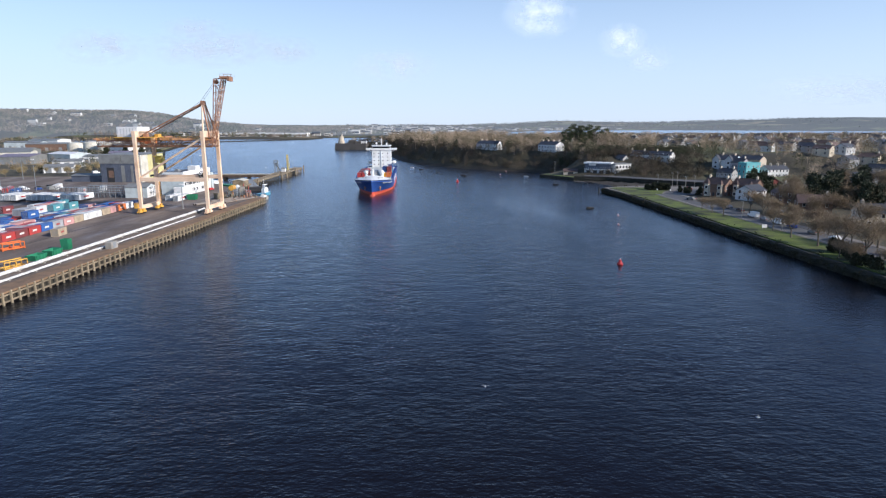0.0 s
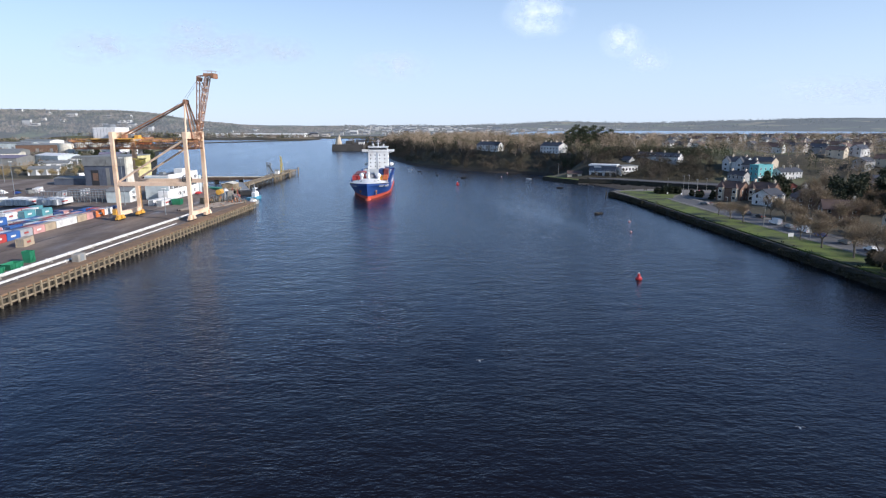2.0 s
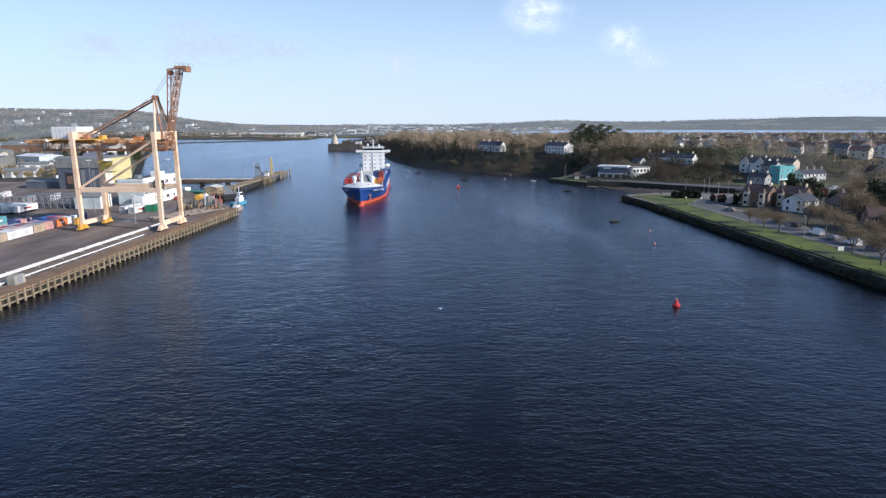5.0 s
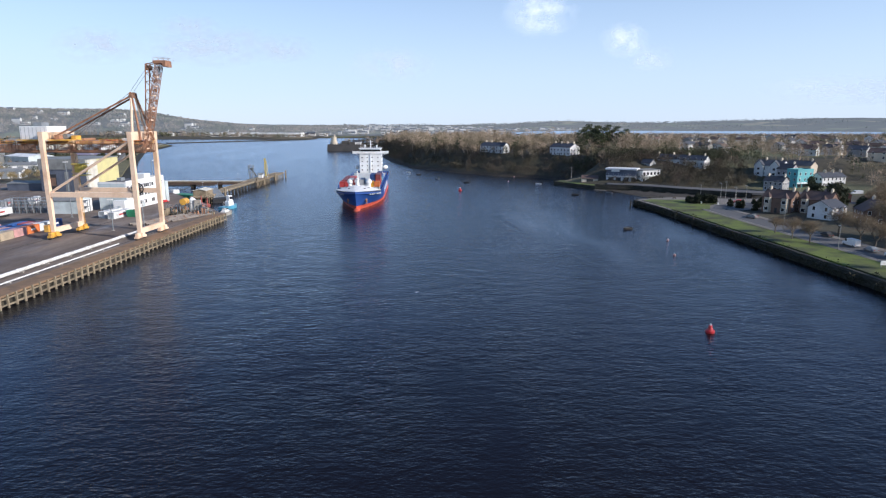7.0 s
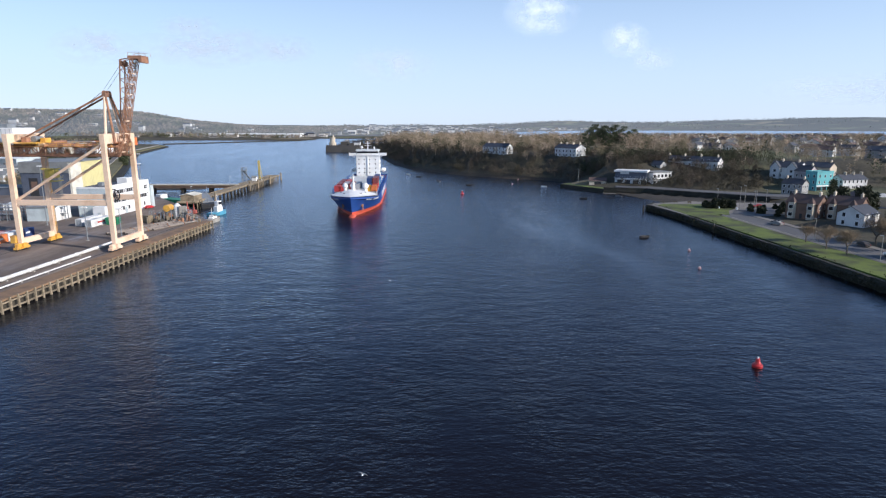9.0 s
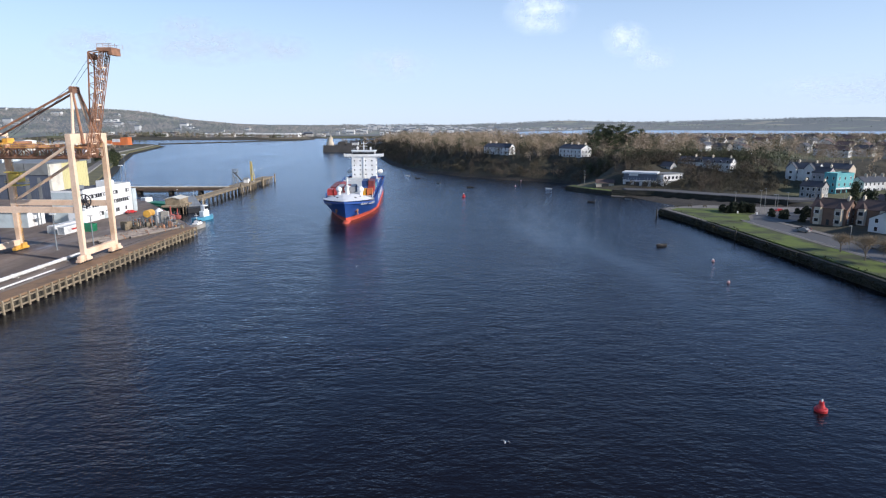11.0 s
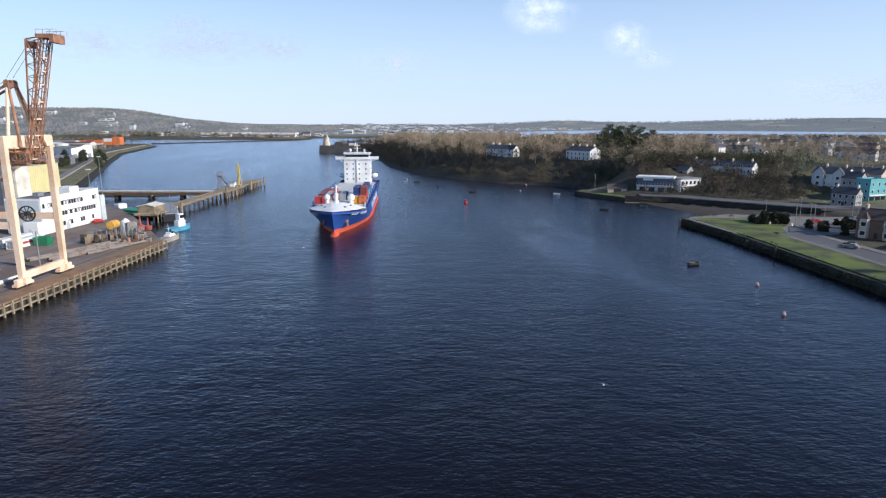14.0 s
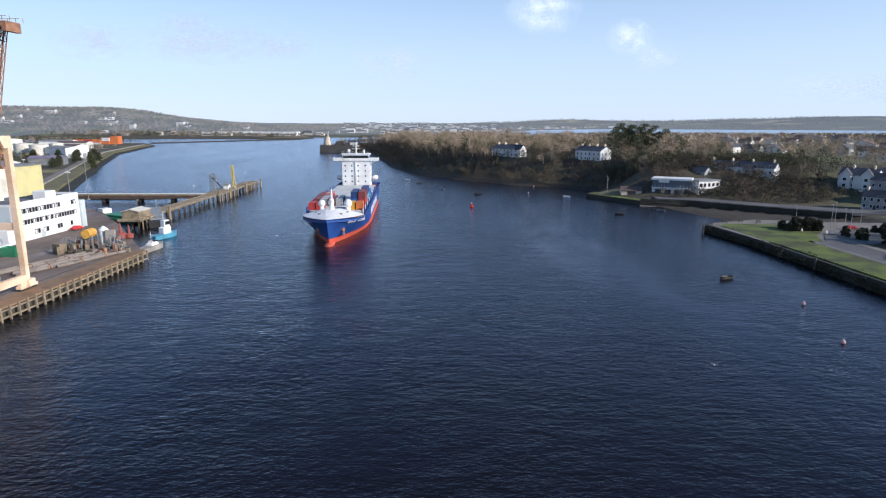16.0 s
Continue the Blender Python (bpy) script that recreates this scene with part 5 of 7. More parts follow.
# ---- the timber jetty ----
ob = thing("jetty", "long weathered timber and concrete jetty on piles", "", kind="structure")
g = Geo()
JA, JB = Vector((-121.5, 352, 0)), Vector((-120.5, 500, 0))
plank = Geo().box(-2.9, 0.02, 3.55, 2.9, 0.94, 3.75).mesh("plank", M["timber"])
for k in range(155):
    part("plank", plank, None, ob, at=pose(-121.5 + 0.0065 * k, 352 + 0.96 * k, rng.uniform(-0.02, 0.02)))
for s in (-2.4, 2.4):
    part("stringer", Geo().beam((JA.x + s, JA.y, 3.3), (JB.x + s, JB.y, 3.3), 0.5, 0.5), M["timber"], ob)
    part("kerb_beam", Geo().beam((JA.x + s * 1.15, JA.y, 3.95), (JB.x + s * 1.15, JB.y, 3.95), 0.3, 0.3), M["timber"], ob)
pil = Geo().tube((0, 0, -3), (0, 0, 3.4), 0.3, 0.26, n=7).mesh("pile", M["dark_timber"])
for k in range(26):
    y = 354 + 5.8 * k
    for s in (-2.3, 0.0, 2.5):
        part("pile", pil, None, ob, at=pose(-121.5 + s, y, 0))
    part("cross_head", Geo().box(-124.3, y - 0.25, 2.7, -118.5, y + 0.25, 3.1), M["timber"], ob)
# wider berthing heads
for y0, y1, w in ((352, 366, 5.0), (430, 462, 5.5), (478, 500, 4.0)):
    part("berth_deck", Geo().box(-121 - w, y0, 3.2, -121 + w * 0.75, y1, 3.95), M["timber"], ob)
    for k in range(int((y1 - y0) / 3)):
        part("fender_pile", pile, None, ob, at=pose(-121 + w * 0.75 + 0.2, y0 + 1.5 + 3 * k, 0.9))
dolphin = Geo().tube((0, 0, -3), (0, 0, 5.6), 0.55, 0.5, n=10).mesh("dolphin", M["timber"])
for y in (376, 432, 448, 474, 501.5):
    part("dolphin", dolphin, None, ob, at=pose(-117.0, y, 0))
br = thing("approach_bridge", "rust-brown girder approach bridge to the jetty", "", kind="structure")
part("bridge_deck", Geo().box(-192, 431, 3.3, -124, 437, 3.7), M["timber"], br)
for y in (431.2, 436.8):
    part("bridge_girder", Geo().box(-192, y - 0.15, 1.9, -124, y + 0.15, 3.5), M["rust_dark"], br)
for x in (-176, -158, -141):
    part("pier", Geo().slab(x - 0.9, 432, -3, x + 0.9, 436, 2.2, 0.1), M["dark_timber"], br)
part("pipe_rack", Geo().tube((-192, 432, 4.1), (-124, 432, 4.1), 0.22).tube((-192, 432.8, 4.1), (-124, 432.8, 4.1), 0.22), M["pipe"], br)
ob = thing("jetty_crane", "slim bright yellow mast crane on the jetty", "crane", pose(-119.5, 460, 3.9))
part("mast", Geo().truss((0, 0, 0), (0, 0, 12.5), 0.8, 0.8, 9, 0.12, up=(0, 1, 0)), M["yellow_bright"], ob)
part("jib", Geo().beam((0.4, 0, 12.5), (2.4, -2, 1.5), 0.22), M["yellow_bright"], ob)
part("base", Geo().slab(-1.2, -1.2, 0, 1.2, 1.2, 0.9, 0.1), M["concrete"], ob)
ob = thing("jetty_shed", "grey timber shed with a pale roof at the jetty root", "shed", pose(-122, 359, 3.96))
part("wall", gable_wall(6.5, 9, 2.6, 0.7, "y"), M["timber"], ob)
part("roof", gable_roof(6.5, 9, 2.6, 0.7, "y"), M["clad_cream"], ob)
ob = thing("jetty_tower", "grey steel loading-arm tower on the jetty", "tower", pose(-123, 441, 3.9))
part("frame", Geo().truss((0, 0, 0), (0, 0, 9.5), 2.4, 2.4, 4, 0.14, up=(0, 1, 0)), M["steel"], ob)
part("platform", Geo().box(-1.9, -1.9, 7.6, 1.9, 1.9, 7.8), M["steel"], ob)
part("gangway", Geo().beam((-1, 1, 7.7), (-1, 14, 1.2), 1.0, 0.3), M["steel"], ob)
ob = thing("jetty_hut", "small white hut on the jetty head", "hut", pose(-121.5, 456, 3.9))
part("wall", gable_wall(2.6, 3.4, 2.3, 0.7), M["white"], ob)
part("roof", gable_roof(2.6, 3.4, 2.3, 0.7), M["clad_grey"], ob)
for y in (364, 418, 480, 494):
    ob = thing("jetty_lamp", "thin grey lamp post on the jetty", "lamp post", pose(-123.9, y, 3.7), "jetty lamps")
    part("post", Geo().tube((0, 0, 0), (0, 0, 6), 0.09, 0.06, n=6), M["steel"], ob)
    part("lamp_head", Geo().slab(-0.1, -0.2, 6, 0.6, 0.2, 6.15, 0.03), M["white"], ob)

# ---- far port: shore road, tanks, stacks ----
def strip(pts, off0, off1, z, th, k=0, geo=None):
    """A paved strip beside a line of points, with thickness."""
    geo = geo or Geo()
    P = [Vector((*p, 0)) for p in pts]
    L = []
    for i, p in enumerate(P):
        d = (P[min(i + 1, len(P) - 1)] - P[max(i - 1, 0)]).normalized()
        nrm = Vector((-d.y, d.x, 0))
        L.append((p + nrm * off0, p + nrm * off1))
    zs = [z] * len(L) if isinstance(z, (int, float)) else z
    rings = []
    for (a, b), zz in zip(L, zs):
        rings.append([(a.x, a.y, zz - th), (b.x, b.y, zz - th), (b.x, b.y, zz), (a.x, a.y, zz)])
    geo.loft(rings, k, True, True)
    return geo


SHORE = LEFT[6:11]
fine = []
for a, b in zip(SHORE[:-1], SHORE[1:]):
    fine += [tuple(Vector(a).lerp(Vector(b), i / 6)) for i in range(6)]
fine.append(SHORE[-1])
single("shore_road", strip(fine, 14, 19, 2.95, 1.0), M["path"], "pale shore road along the far embankment", kind="structure")
single("riprap", strip(fine, -2.5, 4, 1.3, 2.5), M["stone"], "dark rock armour at the water edge", kind="structure")
single("embankment", strip(fine, 3, 13, 2.7, 1.5), M["olive"], "olive grass embankment beside the river", kind="structure")
single("sea_wall", strip(fine, 13, 13.6, 3.5, 1.6), M["concrete"], "pale concrete sea wall", kind="structure")
single("causeway", Geo().add([(-530, 1228, -1), (-318, 1474, -1), (-326, 1482, -1), (-538, 1236, -1), (-530, 1229, 1.6), (-319, 1475, 1.6), (-325, 1481, 1.6), (-537, 1235, 1.6)],
       [(0, 1, 5, 4), (1, 2, 6, 5), (2, 3, 7, 6), (3, 0, 4, 7), (4, 5, 6, 7)]), M["stone"], "low dark stone training wall across the bay", kind="structure")
for x, y, r, h in ((-431, 771, 9, 13), (-455, 783, 9.5, 13.5), (-438, 812, 6.5, 13), (-486, 800, 10, 12)):
    ob = thing("storage_tank", "cream painted cylindrical oil storage tank", "tank", pose(x, y, ground_z(x, y)), "storage tanks")
    part("shell", Geo().tube((0, 0, -0.5), (0, 0, h), r, n=28), M["clad_cream"], ob)
    part("roof", Geo().tube((0, 0, h), (0, 0, h + 1.2), r, 0.5, n=28), M["clad_cream"], ob)
    part("stair", Geo().beam((r + 0.2, -4, 0.3), (r + 0.2, 4, h), 0.8, 0.2), M["steel"], ob)
for k in range(150):
    row, col, tier = k % 6, (k // 6) % 5, k // 30
    if tier > 2 + (row > 3) + (row == 5):
        continue
    c = "orange" if row == 5 else rng.choice(("red", "orange", "red", "orange", "pink", "white"))
    x, y = -604 + 13 * row, 1118 + 2.8 * col + 2.5 * row
    z = ground_z(x, y)
    body = container_meshes(12.19, c)
    ob = thing("shipping_container", c + " forty-foot steel shipping container in a far stack", "container", pose(x, y, z + 2.6 * tier, 0, 0, 90), "far container stack")
    part("body", body[0], None, ob)
    part("corner_frame", body[1], None, ob)
for n, (x, y, w, d, h, wall, roof) in enumerate(((-405, 582, 30, 40, 7, "clad_grey", "clad_mauve"), (-372, 600, 34, 22, 8, "clad_pale", "white"), (-340, 590, 16, 20, 6, "white", "clad_grey"), (-402, 770, 34, 24, 10, "white", "clad_grey"),
                             (-455, 640, 36, 26, 8, "clad_cream", "clad_grey"), (-330, 530, 22, 16, 5, "white", "clad_grey"), (-500, 700, 50, 26, 8, "clad_grey", "clad_grey"), (-520, 590, 40, 26, 9, "clad_pale", "clad_grey"),
                             (-470, 880, 46, 20, 8, "white", "tile_roof"), (-560, 860, 50, 30, 9, "brick", "clad_grey"), (-610, 740, 50, 30, 8, "white", "clad_grey"), (-350, 660, 26, 18, 6, "clad_grey", "clad_mauve"),
                             (-520, 980, 40, 22, 8, "clad_cream", "tile_roof"), (-580, 1040, 44, 24, 8, "white", "clad_grey"), (-640, 930, 50, 26, 9, "clad_pale", "clad_grey"), (-700, 1080, 60, 30, 9, "white", "clad_grey"),
                             (-486, 862, 22, 14, 8, "red_paint", "clad_grey"), (-300, 470, 20, 14, 4.5, "white", "clad_grey"), (-440, 500, 40, 24, 8, "clad_cream", "clad_mauve"), (-560, 640, 50, 30, 9, "white", "clad_grey"))):
    ob = thing("industrial_shed", "low %s industrial shed with a shallow roof" % {"brick": "brown brick", "clad_pale": "pale blue clad", "white": "white", "clad_cream": "cream clad", "clad_grey": "grey clad", "red_paint": "red"}[wall], "shed", pose(x, y, ground_z(x, y), 0, 0, rng.choice((-12, 8, 20, -25))), "industrial sheds")
    part("wall", gable_wall(w, d, h, 1.8), M[wall], ob)
    part("roof", gable_roof(w, d, h, 1.8, over=0.5), M[roof], ob)
    dm = Geo().slab(-2.0, -0.08, 0, 2.0, 0.02, 4.2, 0.03).mesh("door", M["steel"])
    for k in range(3):
        part("door", dm, None, ob, at=pose(-w / 3 + k * w / 3, -d / 2 - 0.02, 0))
        part("door", dm, None, ob, at=pose(w / 2 + 0.02, -d / 3 + k * d / 3, 0, 0, 0, 90))
ob = thing("long_white_building", "long low white retail building on the far shore", "building", pose(-505, 1690, ground_z(-505, 1690), 0, 0, -4))
part("wall", Geo().slab(-130, -16, -4, 130, 16, 9, 0.3), M["white"], ob)
part("band", Geo().box(-130, -16.3, 2, 130, -16, 4), M["clad_grey"], ob)


# ---- promenade and river wall ----
def fine_line(pts, step):
    out = []
    for a, b in zip(pts[:-1], pts[1:]):
        a, b = Vector(a), Vector(b)
        n = max(1, int((b - a).length / step))
        out += [tuple(a.lerp(b, i / n)) for i in range(n)]
    return out + [tuple(pts[-1])]


def offset(pts, off):
    P = [Vector((*p, 0)) for p in pts]
    out = []
    for i, p in enumerate(P):
        d = (P[min(i + 1, len(P) - 1)] - P[max(i - 1, 0)]).normalized()
        out.append((p.x + d.y * off, p.y - d.x * off))
    return out


BANK = fine_line([(118, -120)] + RIGHT[1:8], 3.0)
TIP = fine_line(RIGHT[7:12], 2.0)
INLET = fine_line(RIGHT[12:17], 2.0)


def river_wall(name, pts, h, label, batter=0.8):
    """A rough stone wall whose face leans back from the water."""
    g = Geo()
    levels = (-2.0, -0.2, 0.5, 1.1, 1.7, 2.2, h)
    rows = []
    for k, z in enumerate(levels):
        off = offset(pts, -0.4 + batter * (z + 2) / (h + 2))
        rows.append([(x + rng.uniform(-0.16, 0.16), y + rng.uniform(-0.16, 0.16), z + (rng.uniform(-0.1, 0.1) if k not in (0,) else 0)) for x, y in off])
    rows.append([(x, y, h + rng.uniform(-0.04, 0.04)) for x, y in offset(pts, batter + 0.7)])
    n = len(pts)
    g.add([p for r in rows for p in r], [(a * n + i + 1, a * n + i, (a + 1) * n + i, (a + 1) * n + i + 1) for a in range(len(rows) - 1) for i in range(n - 1)])
    return single(name, g, M["stone"], label, kind="structure")


river_wall("river_wall", BANK, 2.7, "dark weedy stone river wall below the promenade")
river_wall("spit_wall", TIP, 2.7, "dark stone wall round the end of the spit")
river_wall("inlet_wall", INLET, 3.3, "dark stone wall along the muddy inlet")


def lane(name, pts, a, b, z, material, label, th=0.6):
    L, R = offset(pts, a), offset(pts, b)
    g = Geo()
    g.loft([[(p[0], p[1], z - th), (q[0], q[1], z - th), (q[0], q[1], z), (p[0], p[1], z)] for p, q in zip(L, R)], 0, True, True)
    return single(name, g, M[material], label, kind="structure")


PROM = [p for p in BANK if p[1] < 318]
lane("grass_verge", PROM, 2.6, 14.5, 2.80, "grass", "bright green grass verge above the river wall")
lane("road", PROM, 16.2, 25.5, 2.84, "asphalt", "grey asphalt riverside road")
lane("kerb", PROM, 15.9, 16.2, 2.96, "concrete", "pale kerb between grass and road")
lane("footpath", PROM, 14.5, 15.9, 2.86, "path", "pale footpath between grass and road")
lane("pavement", PROM, 25.5, 28.5, 2.95, "path", "pale pavement in front of the houses")
tip = [(98.2, 316), (94.2, 348.6), (97.5, 352.6), (116, 360.4), (139, 354.5), (160, 353), (165, 330), (150, 318), (124, 318)]
g = Geo().loft([[(x, y, z) for x, y in reversed(tip)] for z in (2.0, 2.78)], 0, True, True)
single("spit_path", g, M["path"], "pale paved end of the spit", kind="structure")
lawn = [(99.8, 312), (98.4, 330), (96.8, 346), (101, 350.5), (118, 349), (122, 341), (128, 336), (121, 328), (116, 316)]
g = Geo().loft([[(x, y, z) for x, y in reversed(lawn)] for z in (2.3, 2.86)], 0, True, True)
single("lawn", g, M["grass"], "bright green lawn on the spit", kind="structure")
plaza = [(118, 318), (124, 329), (140, 337), (165, 345), (215, 352), (222, 340), (170, 330), (150, 322), (128, 312)]
g = Geo().loft([[(x, y, z) for x, y in reversed(plaza)] for z in (2.2, 2.9)], 0, True, True)
single("road_bend", g, M["asphalt"], "grey asphalt bend in the road by the spit", kind="structure")
g = Geo().loft([[(x, y, z) for x, y in reversed([(163, 374), (138, 393), (113, 414), (99, 420), (100, 428), (118, 424), (143, 402), (170, 384), (215, 372), (216, 362)])] for z in (2.2, 3.42)], 0, True, True)
single("inlet_road", g, M["asphalt"], "grey quayside road along the inlet", kind="structure")
pier = [(71.6, 450), (91.2, 420), (97, 418), (103, 424), (88, 458), (77, 459)]
g = Geo().loft([[(x + dx, y, z) for x, y in reversed(pier)] for z, dx in ((-2.5, 0), (2.2, 0.3))], 0, True, True)
ob = single("slipway_pier", g, M["stone"], "low stone pier with a grassy top beside the boat club", kind="structure")
g = Geo().loft([[(84 + (x - 84) * 0.86, 440 + (y - 440) * 0.86, z) for x, y in reversed(pier)] for z in (2.0, 2.3)], 0, True, True)
single("pier_grass", g, M["grass"], "short grass on the slipway pier", kind="structure")
g = Geo().add([(90, 417, -0.3), (99, 414, -0.3), (104, 425, 2.6), (95, 428, 2.6), (90, 417, -1), (99, 414, -1)], [(0, 1, 2, 3), (4, 5, 1, 0)])
single("slipway", g, M["path"], "pale concrete slipway into the river", kind="structure")


# ---- town houses ----
house("apartment_house", "white gabled three-storey apartment house with dark roof", 199.3, 425, 16, 10, 9.5, 3.0, -52, "render_white", "slate", 3, 4, stacks=(-0.2, 0.35), group="", storey=2.9, z=5)
for s in (-4.5, 4.5):
    ob = house("gable_bay", "white projecting gable bay of the apartment house", 194.8 + s * 0.62, 421.4 - s * 0.79, 5.0, 2.4, 9.6, 3.0, -52, "render_white", "slate", 3, 1, "y", (), (0,), (1.6, 1.5), z=5, cat="bay", door=False, storey=2.9)
house("corner_house", "grey two-storey corner house with slate roof", 183, 388, 10, 8, 5.8, 2.4, -52, "render_grey", "slate", 2, 4, stacks=(-0.42, 0.42), z=2.7)
house("town_house", "mauve grey three-storey town house", 203.5, 414.5, 8, 10, 9.8, 2.8, -52, "render_mauve", "slate", 3, 3, stacks=(0.4,), z=3.3)
house("town_house", "bright turquoise three-storey corner building", 203.9, 402.3, 12, 7, 10.2, 0, 20, "teal", "slate", 3, 3, size=(1.1, 1.6), z=3.2, storey=3.2)
ob = thing("shop_front", "white shop front band under the turquoise wall", "shop front", pose(203.56, 403.24, 3.2, 0, 0, 20))
part("fascia", Geo().box(-5.9, -4.8, 2.6, 5.9, -4.52, 3.3), M["white"], ob)
for x in (-3.9, 0, 3.9):
    part("shop_window", Geo().box(x - 1.6, -4.6, 0.5, x + 1.6, -4.52, 2.4), M["glass"], ob)
house("large_house", "pale beige three-storey house behind the town row", 217, 424, 14, 10, 11.0, 2.6, -52, "render_cream", "slate", 3, 4, z=3.6)
for k in range(3):
    house("terraced_cottage", "whitewashed two-storey terraced cottage with dormer", 217 + 5.4 * k, 404 + 1.5 * k, 5.6, 8, 5.6, 2.4, 15.5, "render_white", "slate", 2, 2, stacks=(0.44,), group="terraced cottages", z=3.6)
for k in range(2):
    x, y = 142 + 12 * k, 308 - 6 * k
    ob = house("bay_villa", "two-storey brown and cream villa with bay windows", x, y, 11.5, 9, 6.2, 3.0, -52, "brick", "tile_roof", 2, 2, stacks=(-0.4, 0.4), group="bay villas", z=2.9)
    for s in (-3.4, 3.4):
        bay = part("bay_window", Geo().loft([[(s - 1.5, -4.4, z), (s - 1.0, -5.7, z), (s + 1.0, -5.7, z), (s + 1.5, -4.4, z)] for z in (0, 6.4)], 0, True, True), M["render_cream"], ob)
        part("bay_roof", Geo().loft([[(s - 1.7, -4.3, 6.4), (s - 1.1, -5.9, 6.4), (s + 1.1, -5.9, 6.4), (s + 1.7, -4.3, 6.4)], [(s - 0.1, -4.3, 8.6), (s - 0.05, -4.5, 8.6), (s + 0.05, -4.5, 8.6), (s + 0.1, -4.3, 8.6)]], 0, True, True), M["tile_roof"], bay)
        for z in (0.9, 3.9):
            part("bay_pane", window_mesh(1.6, 1.5), None, bay, at=pose(s, -5.72, z))
        for z in (0.9, 3.9):
            part("bay_pane", window_mesh(0.9, 1.5), None, bay, at=pose(s - 1.27, -5.05, z, 0, 0, -68))
house("river_house", "white two-storey house with slate roof and dark windows", 149, 288, 11, 9, 5.0, 2.6, 32, "render_white", "slate", 2, 3, stacks=(), z=2.9)
house("river_house", "brown gabled house with red tiled roof", 160, 277, 11, 10, 5.2, 3.6, -15, "brick", "tile_roof", 2, 3, "y", (0.3,), z=2.9)
house("river_house", "red gabled cottage behind the villas", 187, 343, 10, 9, 3.4, 2.8, 0, "red_dull", "tile_roof", 1, 2, "y", (), z=2.9)
house("river_house", "low white house behind garden trees", 244, 345, 20, 9, 4.8, 2.4, -10, "render_white", "slate", 2, 5, stacks=(0.3,))
house("river_house", "brown brick house among the trees", 152, 243, 12, 10, 5.2, 3.0, -20, "brick", "tile_roof", 2, 3, stacks=(0.4,), z=2.9)
house("river_house", "cream house among the riverside trees", 158, 214, 13, 10, 5.4, 2.8, -12, "render_cream", "slate", 2, 3, stacks=(-0.4,), z=2.9)
house("river_house", "long grey-roofed hall behind the riverside trees", 182, 206, 30, 14, 4.6, 2.6, -20, "render_grey", "clad_grey", 1, 6, stacks=(), z=2.9)
house("bluff_terrace", "long slate-roofed white terrace on the bluff", 154.5, 452, 34, 8, 4.0, 2.6, -46, "render_white", "slate", 2, 9, stacks=(-0.45, -0.15, 0.15, 0.45), z=12.6)
house("stone_cottage", "small grey stone house above the boat club", 133, 451, 6.6, 6.5, 5.6, 2.2, -52, "render_grey", "slate", 2, 1, stacks=(), z=8.6)
house("bluff_villa", "white villa with tall chimneys on the wooded bluff", 41, 562, 22, 10, 5.6, 2.6, -52, "render_white", "slate", 2, 6, stacks=(-0.4, -0.1, 0.4), z=15.5)
house("bluff_villa", "white gabled wing of the bluff villa", 48, 551, 6, 8, 5.8, 2.8, 34, "render_white", "slate", 2, 1, "y", (), z=15.2)
house("bluff_villa", "pale cream mansion with row of chimneys on the bluff", 92, 522, 20, 11, 6.6, 2.6, -52, "render_white", "slate", 2, 6, stacks=(-0.45, -0.15, 0.15, 0.45), z=15.0)
house("chapel", "small chapel with steep cream gable among trees", 150, 490, 7, 12, 4.0, 4.6, 34, "render_cream", "slate", 1, 1, "y", (), z=11.5, cat="chapel")
# the boat club
ob = thing("boat_club", "white and dark two-storey boat club with flat roof and balcony", "building", pose(112, 436, 3.0, 0, 0, -26))
part("lower_wall", Geo().box(-9, -5, -1, 9, 5, 3.2), M["render_white"], ob)
part("upper_wall", Geo().box(-9, -4.2, 3.2, 9, 5, 6.2), M["clad_dark"], ob, "dark glazed upper floor")
part("roof", Geo().slab(-9.6, -5.6, 6.2, 9.6, 5.4, 6.9, 0.08), M["white"], ob)
part("balcony", Geo().box(-9.2, -5.6, 3.1, 9.2, -4.2, 3.35), M["white"], ob)
for k in range(13):
    part("baluster", Geo().box(-9 + 1.5 * k - 0.05, -5.55, 3.35, -9 + 1.5 * k + 0.05, -5.45, 4.4), M["white"], ob)
part("banner", Geo().slab(-6, -4.4, 5.2, -1, -4.22, 6.1, 0.03), M["white"], ob)
for k in range(4):
    part("boat_door", Geo().slab(-7.5 + 4.6 * k, -5.06, 0, -4.5 + 4.6 * k, -5.0, 2.6, 0.02), M["dark"], ob)
for o in ob.children_recursive:
    o.data.transform(Matrix.Diagonal((1, 1, 1.3, 1)))
ob = thing("boat_club", "bright white lit wing of the boat club", "building", pose(126.5, 434.5, 3.0, 0, 0, 24))
part("lower_wall", Geo().box(-7, -4.5, -1, 7, 4.5, 3.2), M["render_white"], ob)
part("upper_wall", Geo().box(-7, -4.5, 3.2, 7, 4.5, 6.0), M["render_white"], ob)
part("roof", Geo().slab(-7.4, -5, 6.0, 7.4, 5, 6.4, 0.08), M["clad_grey"], ob)
windows_on(ob, 14, 9, 2, 5, size=(1.8, 1.5))
part("awning", Geo().box(-7.1, -5.4, 2.9, 7.1, -4.5, 3.1), M["dark"], ob)
ob.scale.z = 1.3
ob = thing("boat_shed", "low brown boat shed beside the slipway", "shed", pose(93, 442, 2.4, 0, 0, -10))
part("wall", gable_wall(10, 8, 2.8, 1.6), M["render_cream"], ob)
part("roof", gable_roof(10, 8, 2.8, 1.6), M["tile_roof"], ob)
